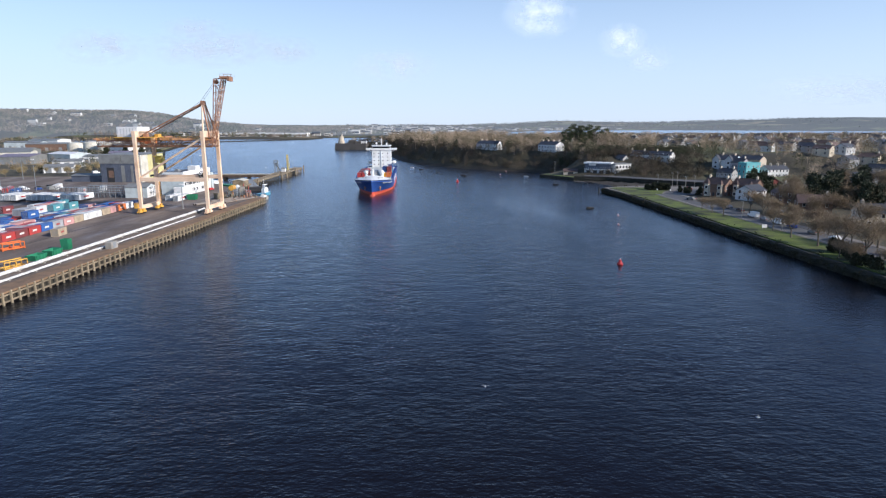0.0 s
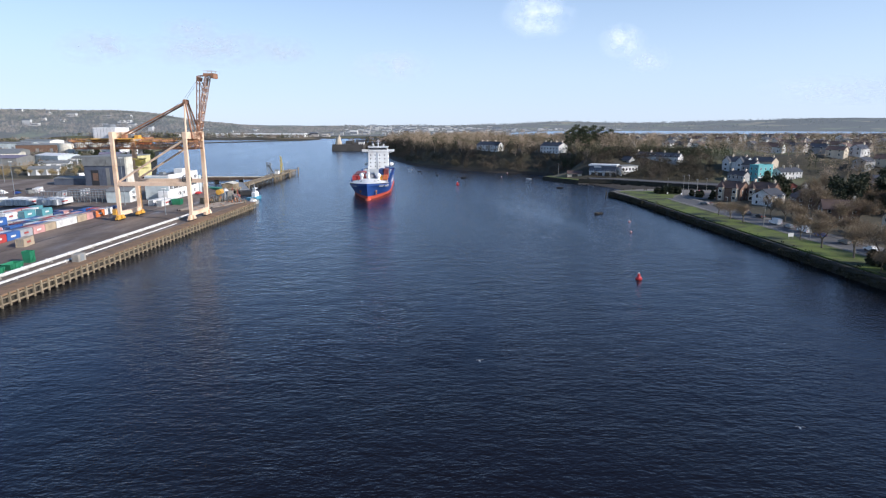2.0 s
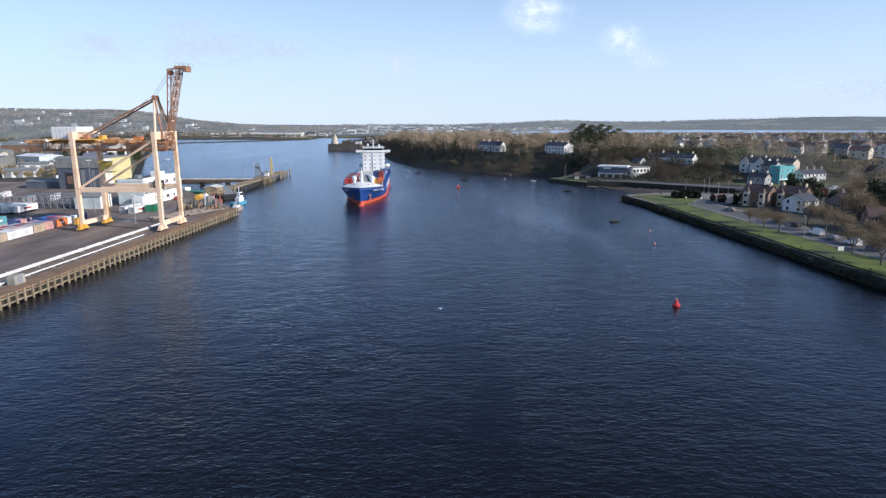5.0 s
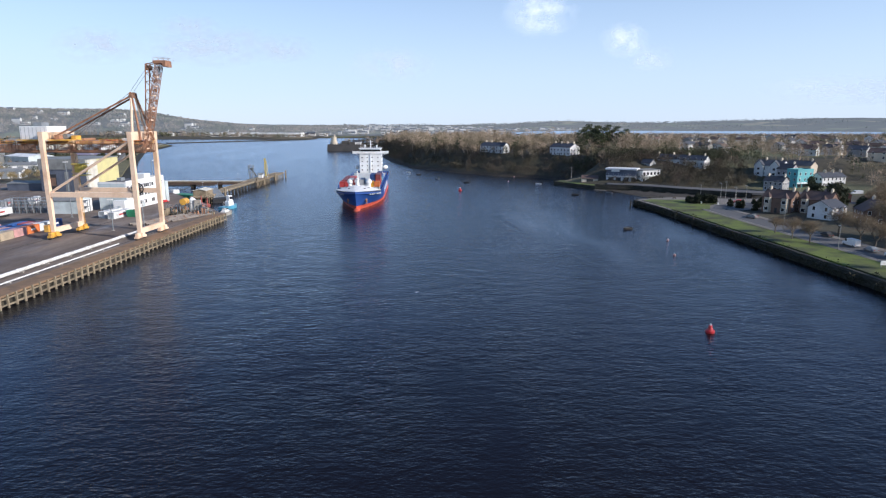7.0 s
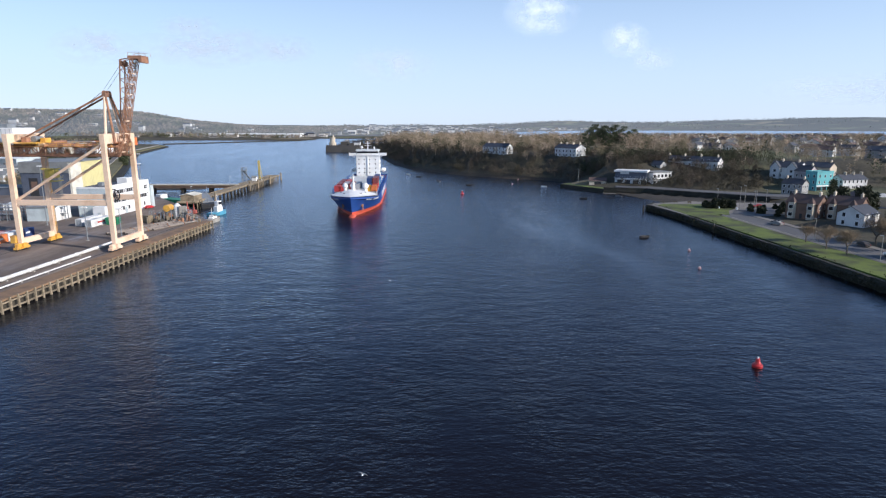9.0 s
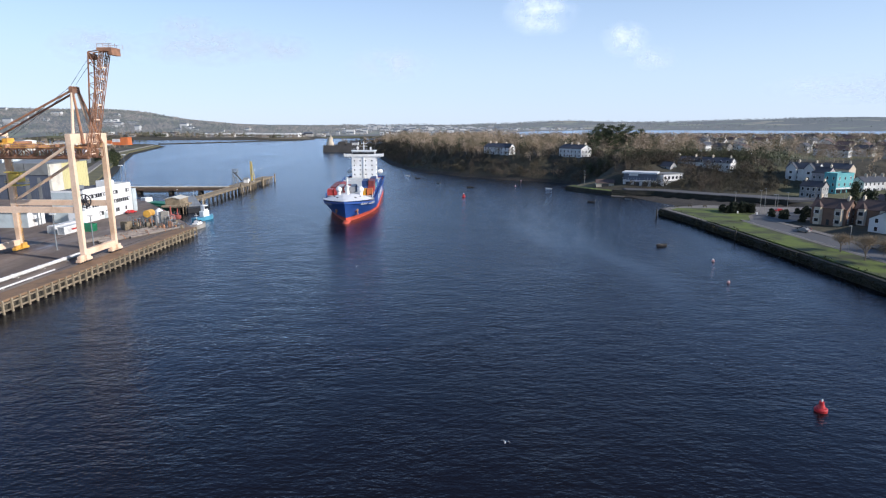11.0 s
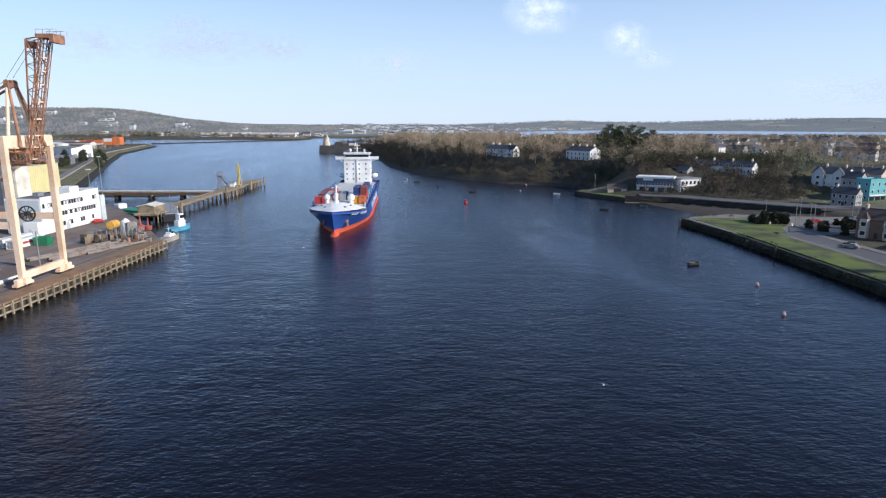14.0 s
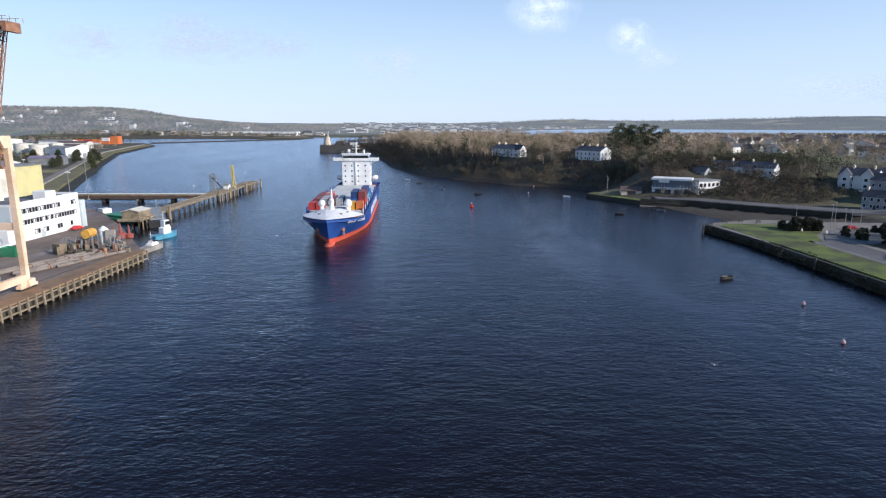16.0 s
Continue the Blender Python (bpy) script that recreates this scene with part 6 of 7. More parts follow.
part("door", Geo().slab(-2, -4.06, 0, 2, -4, 2.4, 0.02), M["dark"], ob)

# spread of suburban houses over the rise behind the river
kinds = []
for wall, roof, lab in (("render_white", "slate", "white rendered suburban house with grey roof"), ("render_cream", "tile_roof", "cream suburban house with brown tiled roof"), ("render_grey", "slate", "grey suburban house with slate roof"), ("render_white", "tile_roof", "white suburban house with brown roof")):
    for along in ("x", "y"):
        kinds.append(house("suburban_house", lab, 0, 0, 11.5 if along == "x" else 8.0, 8.5 if along == "x" else 12.5, 4.8, 2.5, 0, wall, roof, 2, 2, along, (0.42,), (0, 1), group="suburban houses", z=-60, door=False))
placed = []
tries = 0
proto_used = set()
while len(placed) < 305 and tries < 9000:
    tries += 1
    y = 345 + 1150 * rng.random() ** 1.35
    x = rng.uniform(150, 0.78 * y + 110)
    if signed(RIGHT, np.array([x]), np.array([y]))[0] < 60 or (y < 470 and x < 252) or (y < 545 and x < 205) or (y < 420 and x < 268):
        continue
    # rows of the estate streets
    y = round(y / 27) * 27 + rng.uniform(-4, 4) + 0.12 * x
    if any(abs(x - a) < 13 and abs(y - b) < 12 for a, b in placed):
        continue
    placed.append((x, y))
    k = rng.randrange(len(kinds))
    m = pose(x, y, ground_z(x, y), 0, 0, rng.choice((-60, -52, -46, 30, 38, 44)))
    if k not in proto_used:
        proto_used.add(k)
        kinds[k].matrix_basis = m
    else:
        copy_thing(kinds[k], m)

# ---- blackened castle on the point ----
ob = thing("waterside_castle", "grey stone castle with round tower on the river point", "castle")
part("rampart", Geo().loft([[(-166, 918, -1), (-118, 914, -1), (-112, 948, -1), (-164, 952, -1)], [(-165, 919, 9), (-118.6, 915, 9), (-112.6, 947, 9), (-163.6, 951, 9)]], 0, True, True), M["castle"], ob)
for k in range(14):
    part("merlon", Geo().box(-164.6 + 3.4 * k, 918.6 - 0.28 * k, 9, -163.0 + 3.4 * k, 919.6 - 0.28 * k, 10.2), M["castle"], ob)
tower = part("round_tower", Geo().tube((-157, 926, 8), (-157, 926, 13.5), 5.2, 5.0, n=20).tube((-157, 926, 13.5), (-157, 926, 18.5), 3.9, 3.7, n=20).tube((-157, 926, 18.5), (-157, 926, 19.8), 4.1, 4.1, n=20), M["render_cream"], ob, "pale round tower")
part("turret", Geo().tube((-155.5, 924, 19.8), (-155.5, 924, 23.0), 1.2, 1.1, n=12), M["render_cream"], tower)
part("gatehouse", Geo().slab(-133, 920, 9, -127, 928, 12.5, 0.2), M["castle"], ob)
part("keep", Geo().slab(-146, 926, 9, -136, 940, 14, 0.2), M["castle"], ob)
part("hall", gable_wall(10, 7, 4, 2), M["render_white"], ob, "small white hall", at=pose(-124, 930, 9))
part("hall_roof", gable_roof(10, 7, 4, 2), M["slate"], ob, at=pose(-124, 930, 9))

# ---- street furniture and cars ----
def car(m, body_m, label, van=False, group="parked cars"):
    ob = thing("van" if van else "car", label, "van" if van else "car", m, group)
    L, B, H = (5.4, 1.95, 2.3) if van else (4.3, 1.75, 1.45)
    if van:
        prof = [(-L / 2, 0.35), (-L / 2, 2.2), (-L / 2 + 0.2, H), (L / 2 - 1.7, H), (L / 2 - 0.9, 1.3), (L / 2 - 0.05, 1.05), (L / 2, 0.35)]
    else:
        prof = [(-L / 2, 0.35), (-L / 2 + 0.05, 0.9), (-L / 2 + 0.6, 1.0), (-L / 2 + 1.1, H), (0.45, H), (1.15, 0.95), (L / 2 - 0.1, 0.75), (L / 2, 0.35)]
    n = len(prof)
    g = Geo()
    ring = lambda x, k: [(x * (0.86 if z > 1.1 else 1), y, z) for y, z in prof]
    g.loft([ring(-B / 2, 0), ring(B / 2, 0)], 0, True, True)
    part("body", g, body_m, ob)
    gw = Geo()
    if van:
        gw.box(-B / 2 * 0.9, L / 2 - 1.75, 1.35, B / 2 * 0.9, L / 2 - 1.1, 1.95)
    else:
        gw.loft([[(x * 0.88, y, z) for y, z in ((-1.3, 1.0), (-0.98, 1.38), (0.42, 1.38), (0.95, 1.0))] for x in (-B / 2 - 0.02, B / 2 + 0.02)], 0, True, True)
        gw.add([(-0.7, 0.47, 1.42), (0.7, 0.47, 1.42), (0.75, 1.12, 1.0), (-0.75, 1.12, 1.0)], [(0, 1, 2, 3)])
    part("windows", gw, M["glass"], ob)
    for s in (-1, 1):
        for y in (-L / 2 + 0.85, L / 2 - 0.85):
            x = s * (B / 2 - 0.1)
            wheel = part("wheel", Geo().tube((x - 0.1, y, 0.32), (x + 0.1, y, 0.32), 0.32, n=12), M["black"], ob)
            part("hub", Geo().tube((x + s * 0.1, y, 0.32), (x + s * 0.12, y, 0.32), 0.18, n=8), M["steel"], wheel)
        part("headlight", Geo().box(s * 0.62 - 0.16, L / 2 - 0.1, 0.6, s * 0.62 + 0.16, L / 2 + 0.01, 0.75), M["white"], ob)
        part("tail_light", Geo().box(s * 0.66 - 0.12, -L / 2 - 0.01, 0.65, s * 0.66 + 0.12, -L / 2 + 0.05, 0.85), M["red_paint"], ob)
    return ob


CARS = {"white": M["white"], "grey": M["steel"], "black": M["dark"], "blue": M["hull_blue"], "red": M["red_paint"], "silver": M["clad_grey"]}
for x, y, c, van, turn in ((124.5, 236, "white", True, 4), (125, 228, "grey", False, 3), (125.4, 219, "white", True, 2), (126, 211, "blue", False, 2), (126.5, 199, "silver", False, 4), (121.5, 291, "silver", False, 30), (123.5, 294, "black", False, 30),
                           (138.5, 338, "red", False, 80), (158, 344, "grey", False, 80), (127, 188, "white", False, 2), (127.5, 176, "black", False, 2), (168, 346, "white", False, 82), (215, 369, "white", True, 80), (228, 372, "grey", False, 80), (127, 252, "black", False, 3), (126.6, 262, "grey", False, 3)):
    car(pose(x, y, 2.93, 0, 0, turn), CARS[c], "%s %s parked by the riverside road" % (c, "panel van" if van else "hatchback car"), van)
yard = [(-236, 452), (-243, 462), (-250, 476), (-256, 490), (-262, 502), (-246, 448), (-254, 460), (-262, 474), (-270, 486), (-276, 500), (-284, 515), (-292, 530), (-264, 455), (-300, 548), (-310, 566)]
for k, (x, y) in enumerate(yard):
    c = rng.choice(("white", "grey", "black", "blue", "silver", "white"))
    car(pose(x, y, ground_z(x, y) + 0.02, 0, 0, -24 + rng.uniform(-8, 8)), CARS[c], "%s %s parked near the far shore road" % (c, "panel van" if k % 4 == 0 else "hatchback car"), k % 4 == 0, "cars by the shore road")
for k in range(22):
    x, y = -296 + 7.4 * (k % 11) + rng.uniform(-1, 1), 338 + 8.5 * (k // 11) + rng.uniform(-1, 1)
    c = rng.choice(("white", "grey", "black", "blue", "silver", "white", "red"))
    car(pose(x, y, DECK + 0.02, 0, 0, rng.uniform(-8, 8)), CARS[c], "%s %s standing in the port yard" % (c, "panel van" if k % 5 == 0 else "hatchback car"), k % 5 == 0, "cars in the port yard")
car(pose(-131.2, 336, DECK + 0.02, 0, 0, -15), M["red_paint"], "bright red car parked beside the white office", False, "")
for x, y, h in ((124, 346, 7.5), (126, 329, 10), (131, 335, 10), (138, 340, 7), (142, 338, 8), (134, 331, 8), (160, 349, 9), (163, 350, 9), (118, 262, 7), (118, 232, 7), (119, 205, 7), (83, 450, 9), (180, 360, 8)):
    z = 2.4 if x < 90 else 2.85
    ob = thing("street_lamp", "slim grey street lamp post beside the road", "lamp post", pose(x, y, z), "street lamps")
    part("post", Geo().tube((0, 0, 0), (0, 0, h), 0.12, 0.08, n=6), M["concrete"], ob)
    part("lamp_head", Geo().slab(-0.9, -0.12, h, 0.1, 0.12, h + 0.14, 0.03), M["steel"], ob)
ob = thing("notice_board", "small white notice board on the grass", "sign", pose(114.5, 208, 2.8))
part("board", Geo().slab(-0.9, -0.05, 0.7, 0.9, 0.05, 1.9, 0.02), M["white"], ob)
for x in (-0.6, 0.6):
    part("post", Geo().box(x - 0.05, -0.04, 0, x + 0.05, 0.04, 0.75), M["steel"], ob)
for x, y in ((101, 351.5), (108, 354), (114, 352.5), (121, 351)):
    ob = thing("bench", "dark wooden bench on the spit", "bench", pose(x, y, 2.79, 0, 0, rng.uniform(-20, 20)), "benches on the spit")
    part("seat", Geo().slab(-0.9, -0.25, 0.42, 0.9, 0.25, 0.5, 0.02), M["dark_timber"], ob)
    part("backrest", Geo().slab(-0.9, 0.22, 0.55, 0.9, 0.28, 0.95, 0.02), M["dark_timber"], ob)
    for s in (-0.7, 0.7):
        part("leg", Geo().box(s - 0.05, -0.2, 0, s + 0.05, 0.2, 0.44), M["dark"], ob)
for x, y in ((89.5, 343), (98.5, 291)):
    ob = thing("mooring_pile", "dark timber mooring pile standing in the water", "pile", pose(x, y, 0), "mooring piles")
    part("pile", Geo().tube((0, 0, -3), (0, 0, 3.2), 0.35, 0.3, n=9), M["dark_timber"], ob)
    part("cap", Geo().tube((0, 0, 3.2), (0, 0, 3.5), 0.4, 0.2, n=9), M["dark"], ob)
for x, y in ((126, 331), (129, 328), (120, 335), (117, 337)):
    ob = thing("white_stone", "low white painted marker stone by the shrubs", "stone", pose(x, y, 2.85), "marker stones")
    part("block", Geo().slab(-0.3, -0.3, 0, 0.3, 0.3, 0.9, 0.1), M["white"], ob)


# ---- boats and buoys on the river ----
def rowing_boat(m, hull_m, label, L=3.8):
    ob = thing("rowing_boat", label, "boat", m, "small moored boats")
    B = 1.5
    us, bs = (0, 0.2, 0.5, 0.8, 0.93, 1.0), (0.75, 0.95, 1.0, 0.7, 0.4, 0.04)
    rows = []
    for z, k, e in ((-0.2, 0.5, 0), (0.15, 0.85, 0), (0.55, 1.0, 0.25), (0.55, 0.9, 0.25), (0.2, 0.7, 0)):
        half = [(B / 2 * b * k, (u - 0.5) * L * (0.9 if z < 0 else 1), z + e * u * u) for u, b in zip(us, bs)]
        rows.append([(-x, y, zz) for x, y, zz in half] + half[::-1])
    part("hull", Geo().loft(rows, 0, True, True), hull_m, ob)
    rim = [(-B / 2 * b, (u - 0.5) * L, 0.57 + 0.25 * u * u) for u, b in zip(us, bs)] + [(B / 2 * b, (u - 0.5) * L, 0.57 + 0.25 * u * u) for u, b in reversed(list(zip(us, bs)))]
    g = Geo()
    for a, b in zip(rim, rim[1:] + rim[:1]):
        if (Vector(a) - Vector(b)).length > 0.05:
            g.beam(a, b, 0.14, 0.12)
    pale = hull_m == M["white"]
    part("gunwale", g, M["white"] if pale else M["dark_timber"], ob, "white gunwale" if pale else "dark timber gunwale")
    for y in (-1.0, 0.4):
        part("thwart", Geo().box(-0.75, y - 0.15, 0.36, 0.75, y + 0.15, 0.42), M["timber"], ob)
    part("engine", Geo().slab(-0.2, -L / 2 - 0.25, 0.3, 0.2, -L / 2 + 0.1, 1.0, 0.05), M["dark"], ob)
    return ob


for x, y, m, lab, turn in ((69.7, 281, "dark", "dark open rowing boat at its mooring", 110), (73, 391, "dark", "dark open boat at its mooring", 80), (-29, 544, "white", "white dinghy at its mooring", 60), (-20, 524, "dark", "dark dinghy at its mooring", 100),
                           (-5, 489, "steel", "grey dinghy at its mooring", 40), (15, 462, "dark", "dark rowing boat at its mooring", 90), (62, 452, "white", "white dinghy near the slipway", 70), (95, 402, "steel", "grey dinghy in the inlet mouth", 50)):
    rowing_boat(pose(x, y, 0.05, 0, 0, turn), M[m], lab, 3.8)
for x, y in ((70.4, 235), (77, 259), (44, 470), (52, 505)):
    ob = thing("mooring_buoy", "small pink and white round mooring buoy", "buoy", pose(x, y, 0.05), "mooring buoys")
    part("float", Geo().ball((0, 0, 0.15), 0.42, 12, 8), M["box_pink"], ob, smooth=True)
    part("ring", Geo().tube((0, 0, 0.5), (0, 0, 0.75), 0.12, n=8), M["white"], ob)
for x, y, s in ((51.6, 166.2, 0.72), (9.5, 414.6, 0.85)):
    ob = thing("channel_buoy", "red steel channel buoy with a lantern", "buoy", pose(x, y, 0, 3, -4, 20), "red channel buoys")
    part("float", Geo().loft([[(r * s * math.cos(6.283 * i / 16), r * s * math.sin(6.283 * i / 16), z * s) for i in range(16)] for z, r in ((-0.6, 0.6), (-0.3, 1.15), (0.55, 1.2), (0.75, 0.95))], 0, True, True), M["red_paint"], ob)
    part("tower", Geo().loft([[(r * s * math.cos(6.283 * i / 10), r * s * math.sin(6.283 * i / 10), z * s) for i in range(10)] for z, r in ((0.7, 0.75), (1.4, 0.5), (2.1, 0.42))], 0, True, True), M["red_paint"], ob)
    part("lantern", Geo().tube((0, 0, 2.1 * s), (0, 0, 2.45 * s), 0.16 * s, n=8).tube((0, 0, 2.45 * s), (0, 0, 2.6 * s), 0.22 * s, 0.05, n=8), M["white"], ob)
    part("lifting_eye", Geo().beam((0.9 * s, -0.1, 0.7 * s), (0.9 * s, 0.1, 1.0 * s), 0.1), M["dark"], ob)


# ---- trees ----
def twig_cloud(centres, radius, count, length, width, seed, up=0.3, flat=1.0):
    """Thin slivers strewn round branch ends, as arrays of vertices and faces."""
    r = np.random.default_rng(seed)
    c = np.array(centres)[r.integers(0, len(centres), count)]
    d = r.normal(size=(count, 3))
    d /= np.linalg.norm(d, axis=1)[:, None]
    p = c + d * (r.random((count, 1)) ** 0.6) * radius * np.array((1, 1, flat))
    a = d + r.normal(size=(count, 3)) * 0.7 + np.array((0, 0, up))
    a /= np.linalg.norm(a, axis=1)[:, None]
    s = np.cross(a, r.normal(size=(count, 3)))
    s /= np.linalg.norm(s, axis=1)[:, None]
    ln = length * (0.5 + r.random((count, 1)))
    w = width * (0.6 + 0.8 * r.random((count, 1)))
    v = np.stack([p - s * w, p + s * w, p + a * ln + s * w * 0.3, p + a * ln - s * w * 0.3], 1).reshape(-1, 3)
    f = np.arange(count * 4).reshape(-1, 4)
    return v, f


def limbs(geo, rnd, p, d, length, r, depth, ends):
    q = p + d * length
    geo.tube(p, q, r, r * 0.68, n=7 if depth > 2 else 4, caps=False)
    if depth == 0:
        ends.append(tuple(q))
        return
    if depth < 3:
        ends.append(tuple(p.lerp(q, 0.7)))
    for k in range(rnd.choice((2, 3, 3))):
        a = rnd.uniform(0, 6.283)
        side = Vector((math.cos(a), math.sin(a), rnd.uniform(0.0, 0.5)))
        limbs(geo, rnd, p.lerp(q, rnd.uniform(0.75, 1.0)), (d + side * rnd.uniform(0.55, 0.95)).normalized(), length * rnd.uniform(0.62, 0.82), r * 0.6, depth - 1, ends)


def bare_tree_meshes(seed, H):
    rnd = random.Random(seed)
    g, ends = Geo(), []
    limbs(g, rnd, Vector((0, 0, -0.4)), Vector((rnd.uniform(-0.05, 0.05), rnd.uniform(-0.05, 0.05), 1)).normalized(), H * 0.27, H * 0.026, 4, ends)
    trunk = g.mesh("trunk", M["bark"])
    v, f = twig_cloud(ends, H * 0.15, 2700, H * 0.07, 0.03, seed, 0.5)
    me = bpy.data.meshes.new("crown")
    me.from_pydata(v.tolist(), [], f.tolist())
    me.materials.append(M["twig"])
    return trunk, me


def leafy_tree_meshes(seed, H, material, flat=0.5, base=0.35, width=0.36, count=2600, lobes=16):
    rnd = random.Random(seed)
    g = Geo()
    g.tube((0, 0, -0.5), (0, 0, H * 0.75), H * 0.028, H * 0.012, n=7)
    cs = []
    for k in range(lobes):
        t = base + (1 - base) * (k + 0.5) / lobes
        a = k * 2.4 + rnd.uniform(-0.4, 0.4)
        rad = H * width * (1.0 - abs(t - (base + 0.25)) * 0.9) * rnd.uniform(0.45, 1.0)
        c = Vector((math.cos(a) * rad, math.sin(a) * rad, H * t * 0.95))
        cs.append(tuple(c))
        g.tube((0, 0, H * t * 0.72), c, H * 0.009, H * 0.004, n=4, caps=False)
    trunk = g.mesh("trunk", M["bark"])
    v, f = twig_cloud(cs, H * 0.15, count, 0.55, 0.24, seed, 0.1, flat)
    me = bpy.data.meshes.new("crown")
    me.from_pydata(v.tolist(), [], f.tolist())
    me.materials.append(M[material])
    return trunk, me


BARE = [bare_tree_meshes(s, 11.0) for s in (3, 8, 14, 21)]
PINE = [leafy_tree_meshes(s, 22.0, "needle", 0.35, 0.40, 0.30, 2600, 12) for s in (5, 9)]
GREEN = [leafy_tree_meshes(s, 9.0, "leaf", 0.9, 0.12, 0.30, 1700, 14) for s in (6, 12, 17)]
SHRUB = [leafy_tree_meshes(s, 4.0, "shrub", 0.9, 0.06, 0.42, 1000, 14) for s in (41, 44)]
SPIRE = [leafy_tree_meshes(31, 10.0, "needle", 0.9, 0.08, 0.17, 1700, 20)]


def tree(kinds, x, y, s, label, cat, group, z=None, name="tree"):
    trunk, crown = rng.choice(kinds)
    turn = pose(x, y, (ground_z(x, y) if z is None else z), 0, 0, rng.uniform(0, 360)) @ Matrix.Scale(s, 4)
    ob = thing(name, label, cat, turn, group)
    part("trunk", trunk, None, ob)
    part("crown", crown, None, ob)


for x, y, s in ((115.5, 193, 1.1), (116, 179, 1.2), (117, 170, 1.3), (117.5, 160, 1.25), (117, 146, 1.15), (117.5, 133, 1.2), (118, 120, 1.15), (113.2, 248, 0.8), (114.8, 241, 0.9), (113.6, 259, 0.75), (116.5, 206, 0.95)):
    tree(BARE, x, y, s, "bare winter tree on the grass verge", "tree", "verge trees", 2.75, "bare_tree")
for k in range(40):
    x, y = rng.uniform(146, 205), rng.uniform(120, 262)
    tree(BARE, x, y, rng.uniform(0.9, 1.45), "bare winter tree behind the riverside road", "tree", "garden trees", None, "bare_tree")
for k in range(40):
    x, y = rng.uniform(160, 245), rng.uniform(255, 335)
    if abs(x - 187) < 9 and abs(y - 343) < 12:
        continue
    tree(BARE if k % 3 else GREEN, x, y, rng.uniform(0.8, 1.4), "garden tree behind the riverside houses", "tree", "garden trees", None, "garden_tree")
for k in range(12):
    tree(BARE, rng.uniform(127.5, 133), 128 + 11.5 * k + rng.uniform(-2, 2), rng.uniform(0.8, 1.2), "bare winter tree lining the riverside road", "tree", "roadside trees", None, "bare_tree")
for x, y, s in ((172, 264, 1.6), (178, 271, 1.7), (186, 266, 1.6), (168, 270, 1.4), (193, 276, 1.6), (182, 256, 1.3), (176, 282, 1.5), (164, 262, 1.1)):
    tree(GREEN, x, y, s, "dark evergreen tree behind the villas", "tree", "evergreens", None, "evergreen_tree")
for x, y, s in ((190.5, 369, 0.95), (208, 262, 1.5), (-300, 640, 1.2), (-318, 668, 1.1)):
    tree(SPIRE, x, y, s, "dark green pointed conifer tree", "tree", "conifers", None, "conifer")
for x, y, s in ((106, 522, 0.8), (114, 535, 0.92), (123, 531, 1.0), (133, 541, 0.95), (141, 533, 0.85), (150, 527, 0.68), (119, 524, 0.7), (137, 527, 0.74), (118, 546, 1.02)):
    tree(PINE, x, y, s, "tall dark pine on the bluff", "tree", "pines on the bluff", None, "pine_tree")
for k in range(34):
    x, y = 121 + rng.uniform(-5.5, 6.5), 338 + rng.uniform(-2.8, 2.8)
    tree(SHRUB, x, y, rng.uniform(0.6, 1.15) * (1 - 0.05 * abs(x - 122)), "dark green rounded shrub on the spit", "shrub", "shrubs on the spit", 2.8, "shrub")
for k in range(46):
    x, y = rng.uniform(127, 172), rng.uniform(313, 333)
    tree(SHRUB, x, y, rng.uniform(0.5, 0.9), "low dark hedge shrub by the road bend", "shrub", "hedge shrubs", None, "shrub")
for x, y, s in ((-390, 700, 1.2), (-398, 712, 1.0), (-380, 722, 1.1), (-352, 705, 1.2), (-345, 690, 1.0), (-338, 716, 1.0), (-404, 690, 0.9), (-328, 640, 1.0), (-322, 622, 0.9), (-355, 740, 1.1)):
    tree(GREEN, x, y, s, "dark evergreen tree near the oil tanks", "tree", "port evergreens", None, "evergreen_tree")
WILLOW = []
for trunk, crown in BARE[:2]:
    pale = crown.copy()
    pale.materials[0] = M["willow"]
    WILLOW.append((trunk, pale))
for k in range(36):
    x, y = rng.uniform(-335, -258), rng.uniform(425, 500)
    if signed(LEFT, np.array([x]), np.array([y]))[0] < 24:
        continue
    tree(WILLOW, x, y, rng.uniform(0.55, 0.85), "pale bare willow by the port fence", "tree", "port willows", None, "bare_tree")


for k in range(22):
    x, y = 112.6 + rng.uniform(-2.0, 5.5), rng.uniform(140, 172)
    tree(SHRUB if k % 3 else BARE, x, y, rng.uniform(0.6, 1.0) * (0.7 if k % 3 == 0 else 1), "dark scrub on top of the river wall", "shrub", "river wall scrub", 2.6, "shrub")


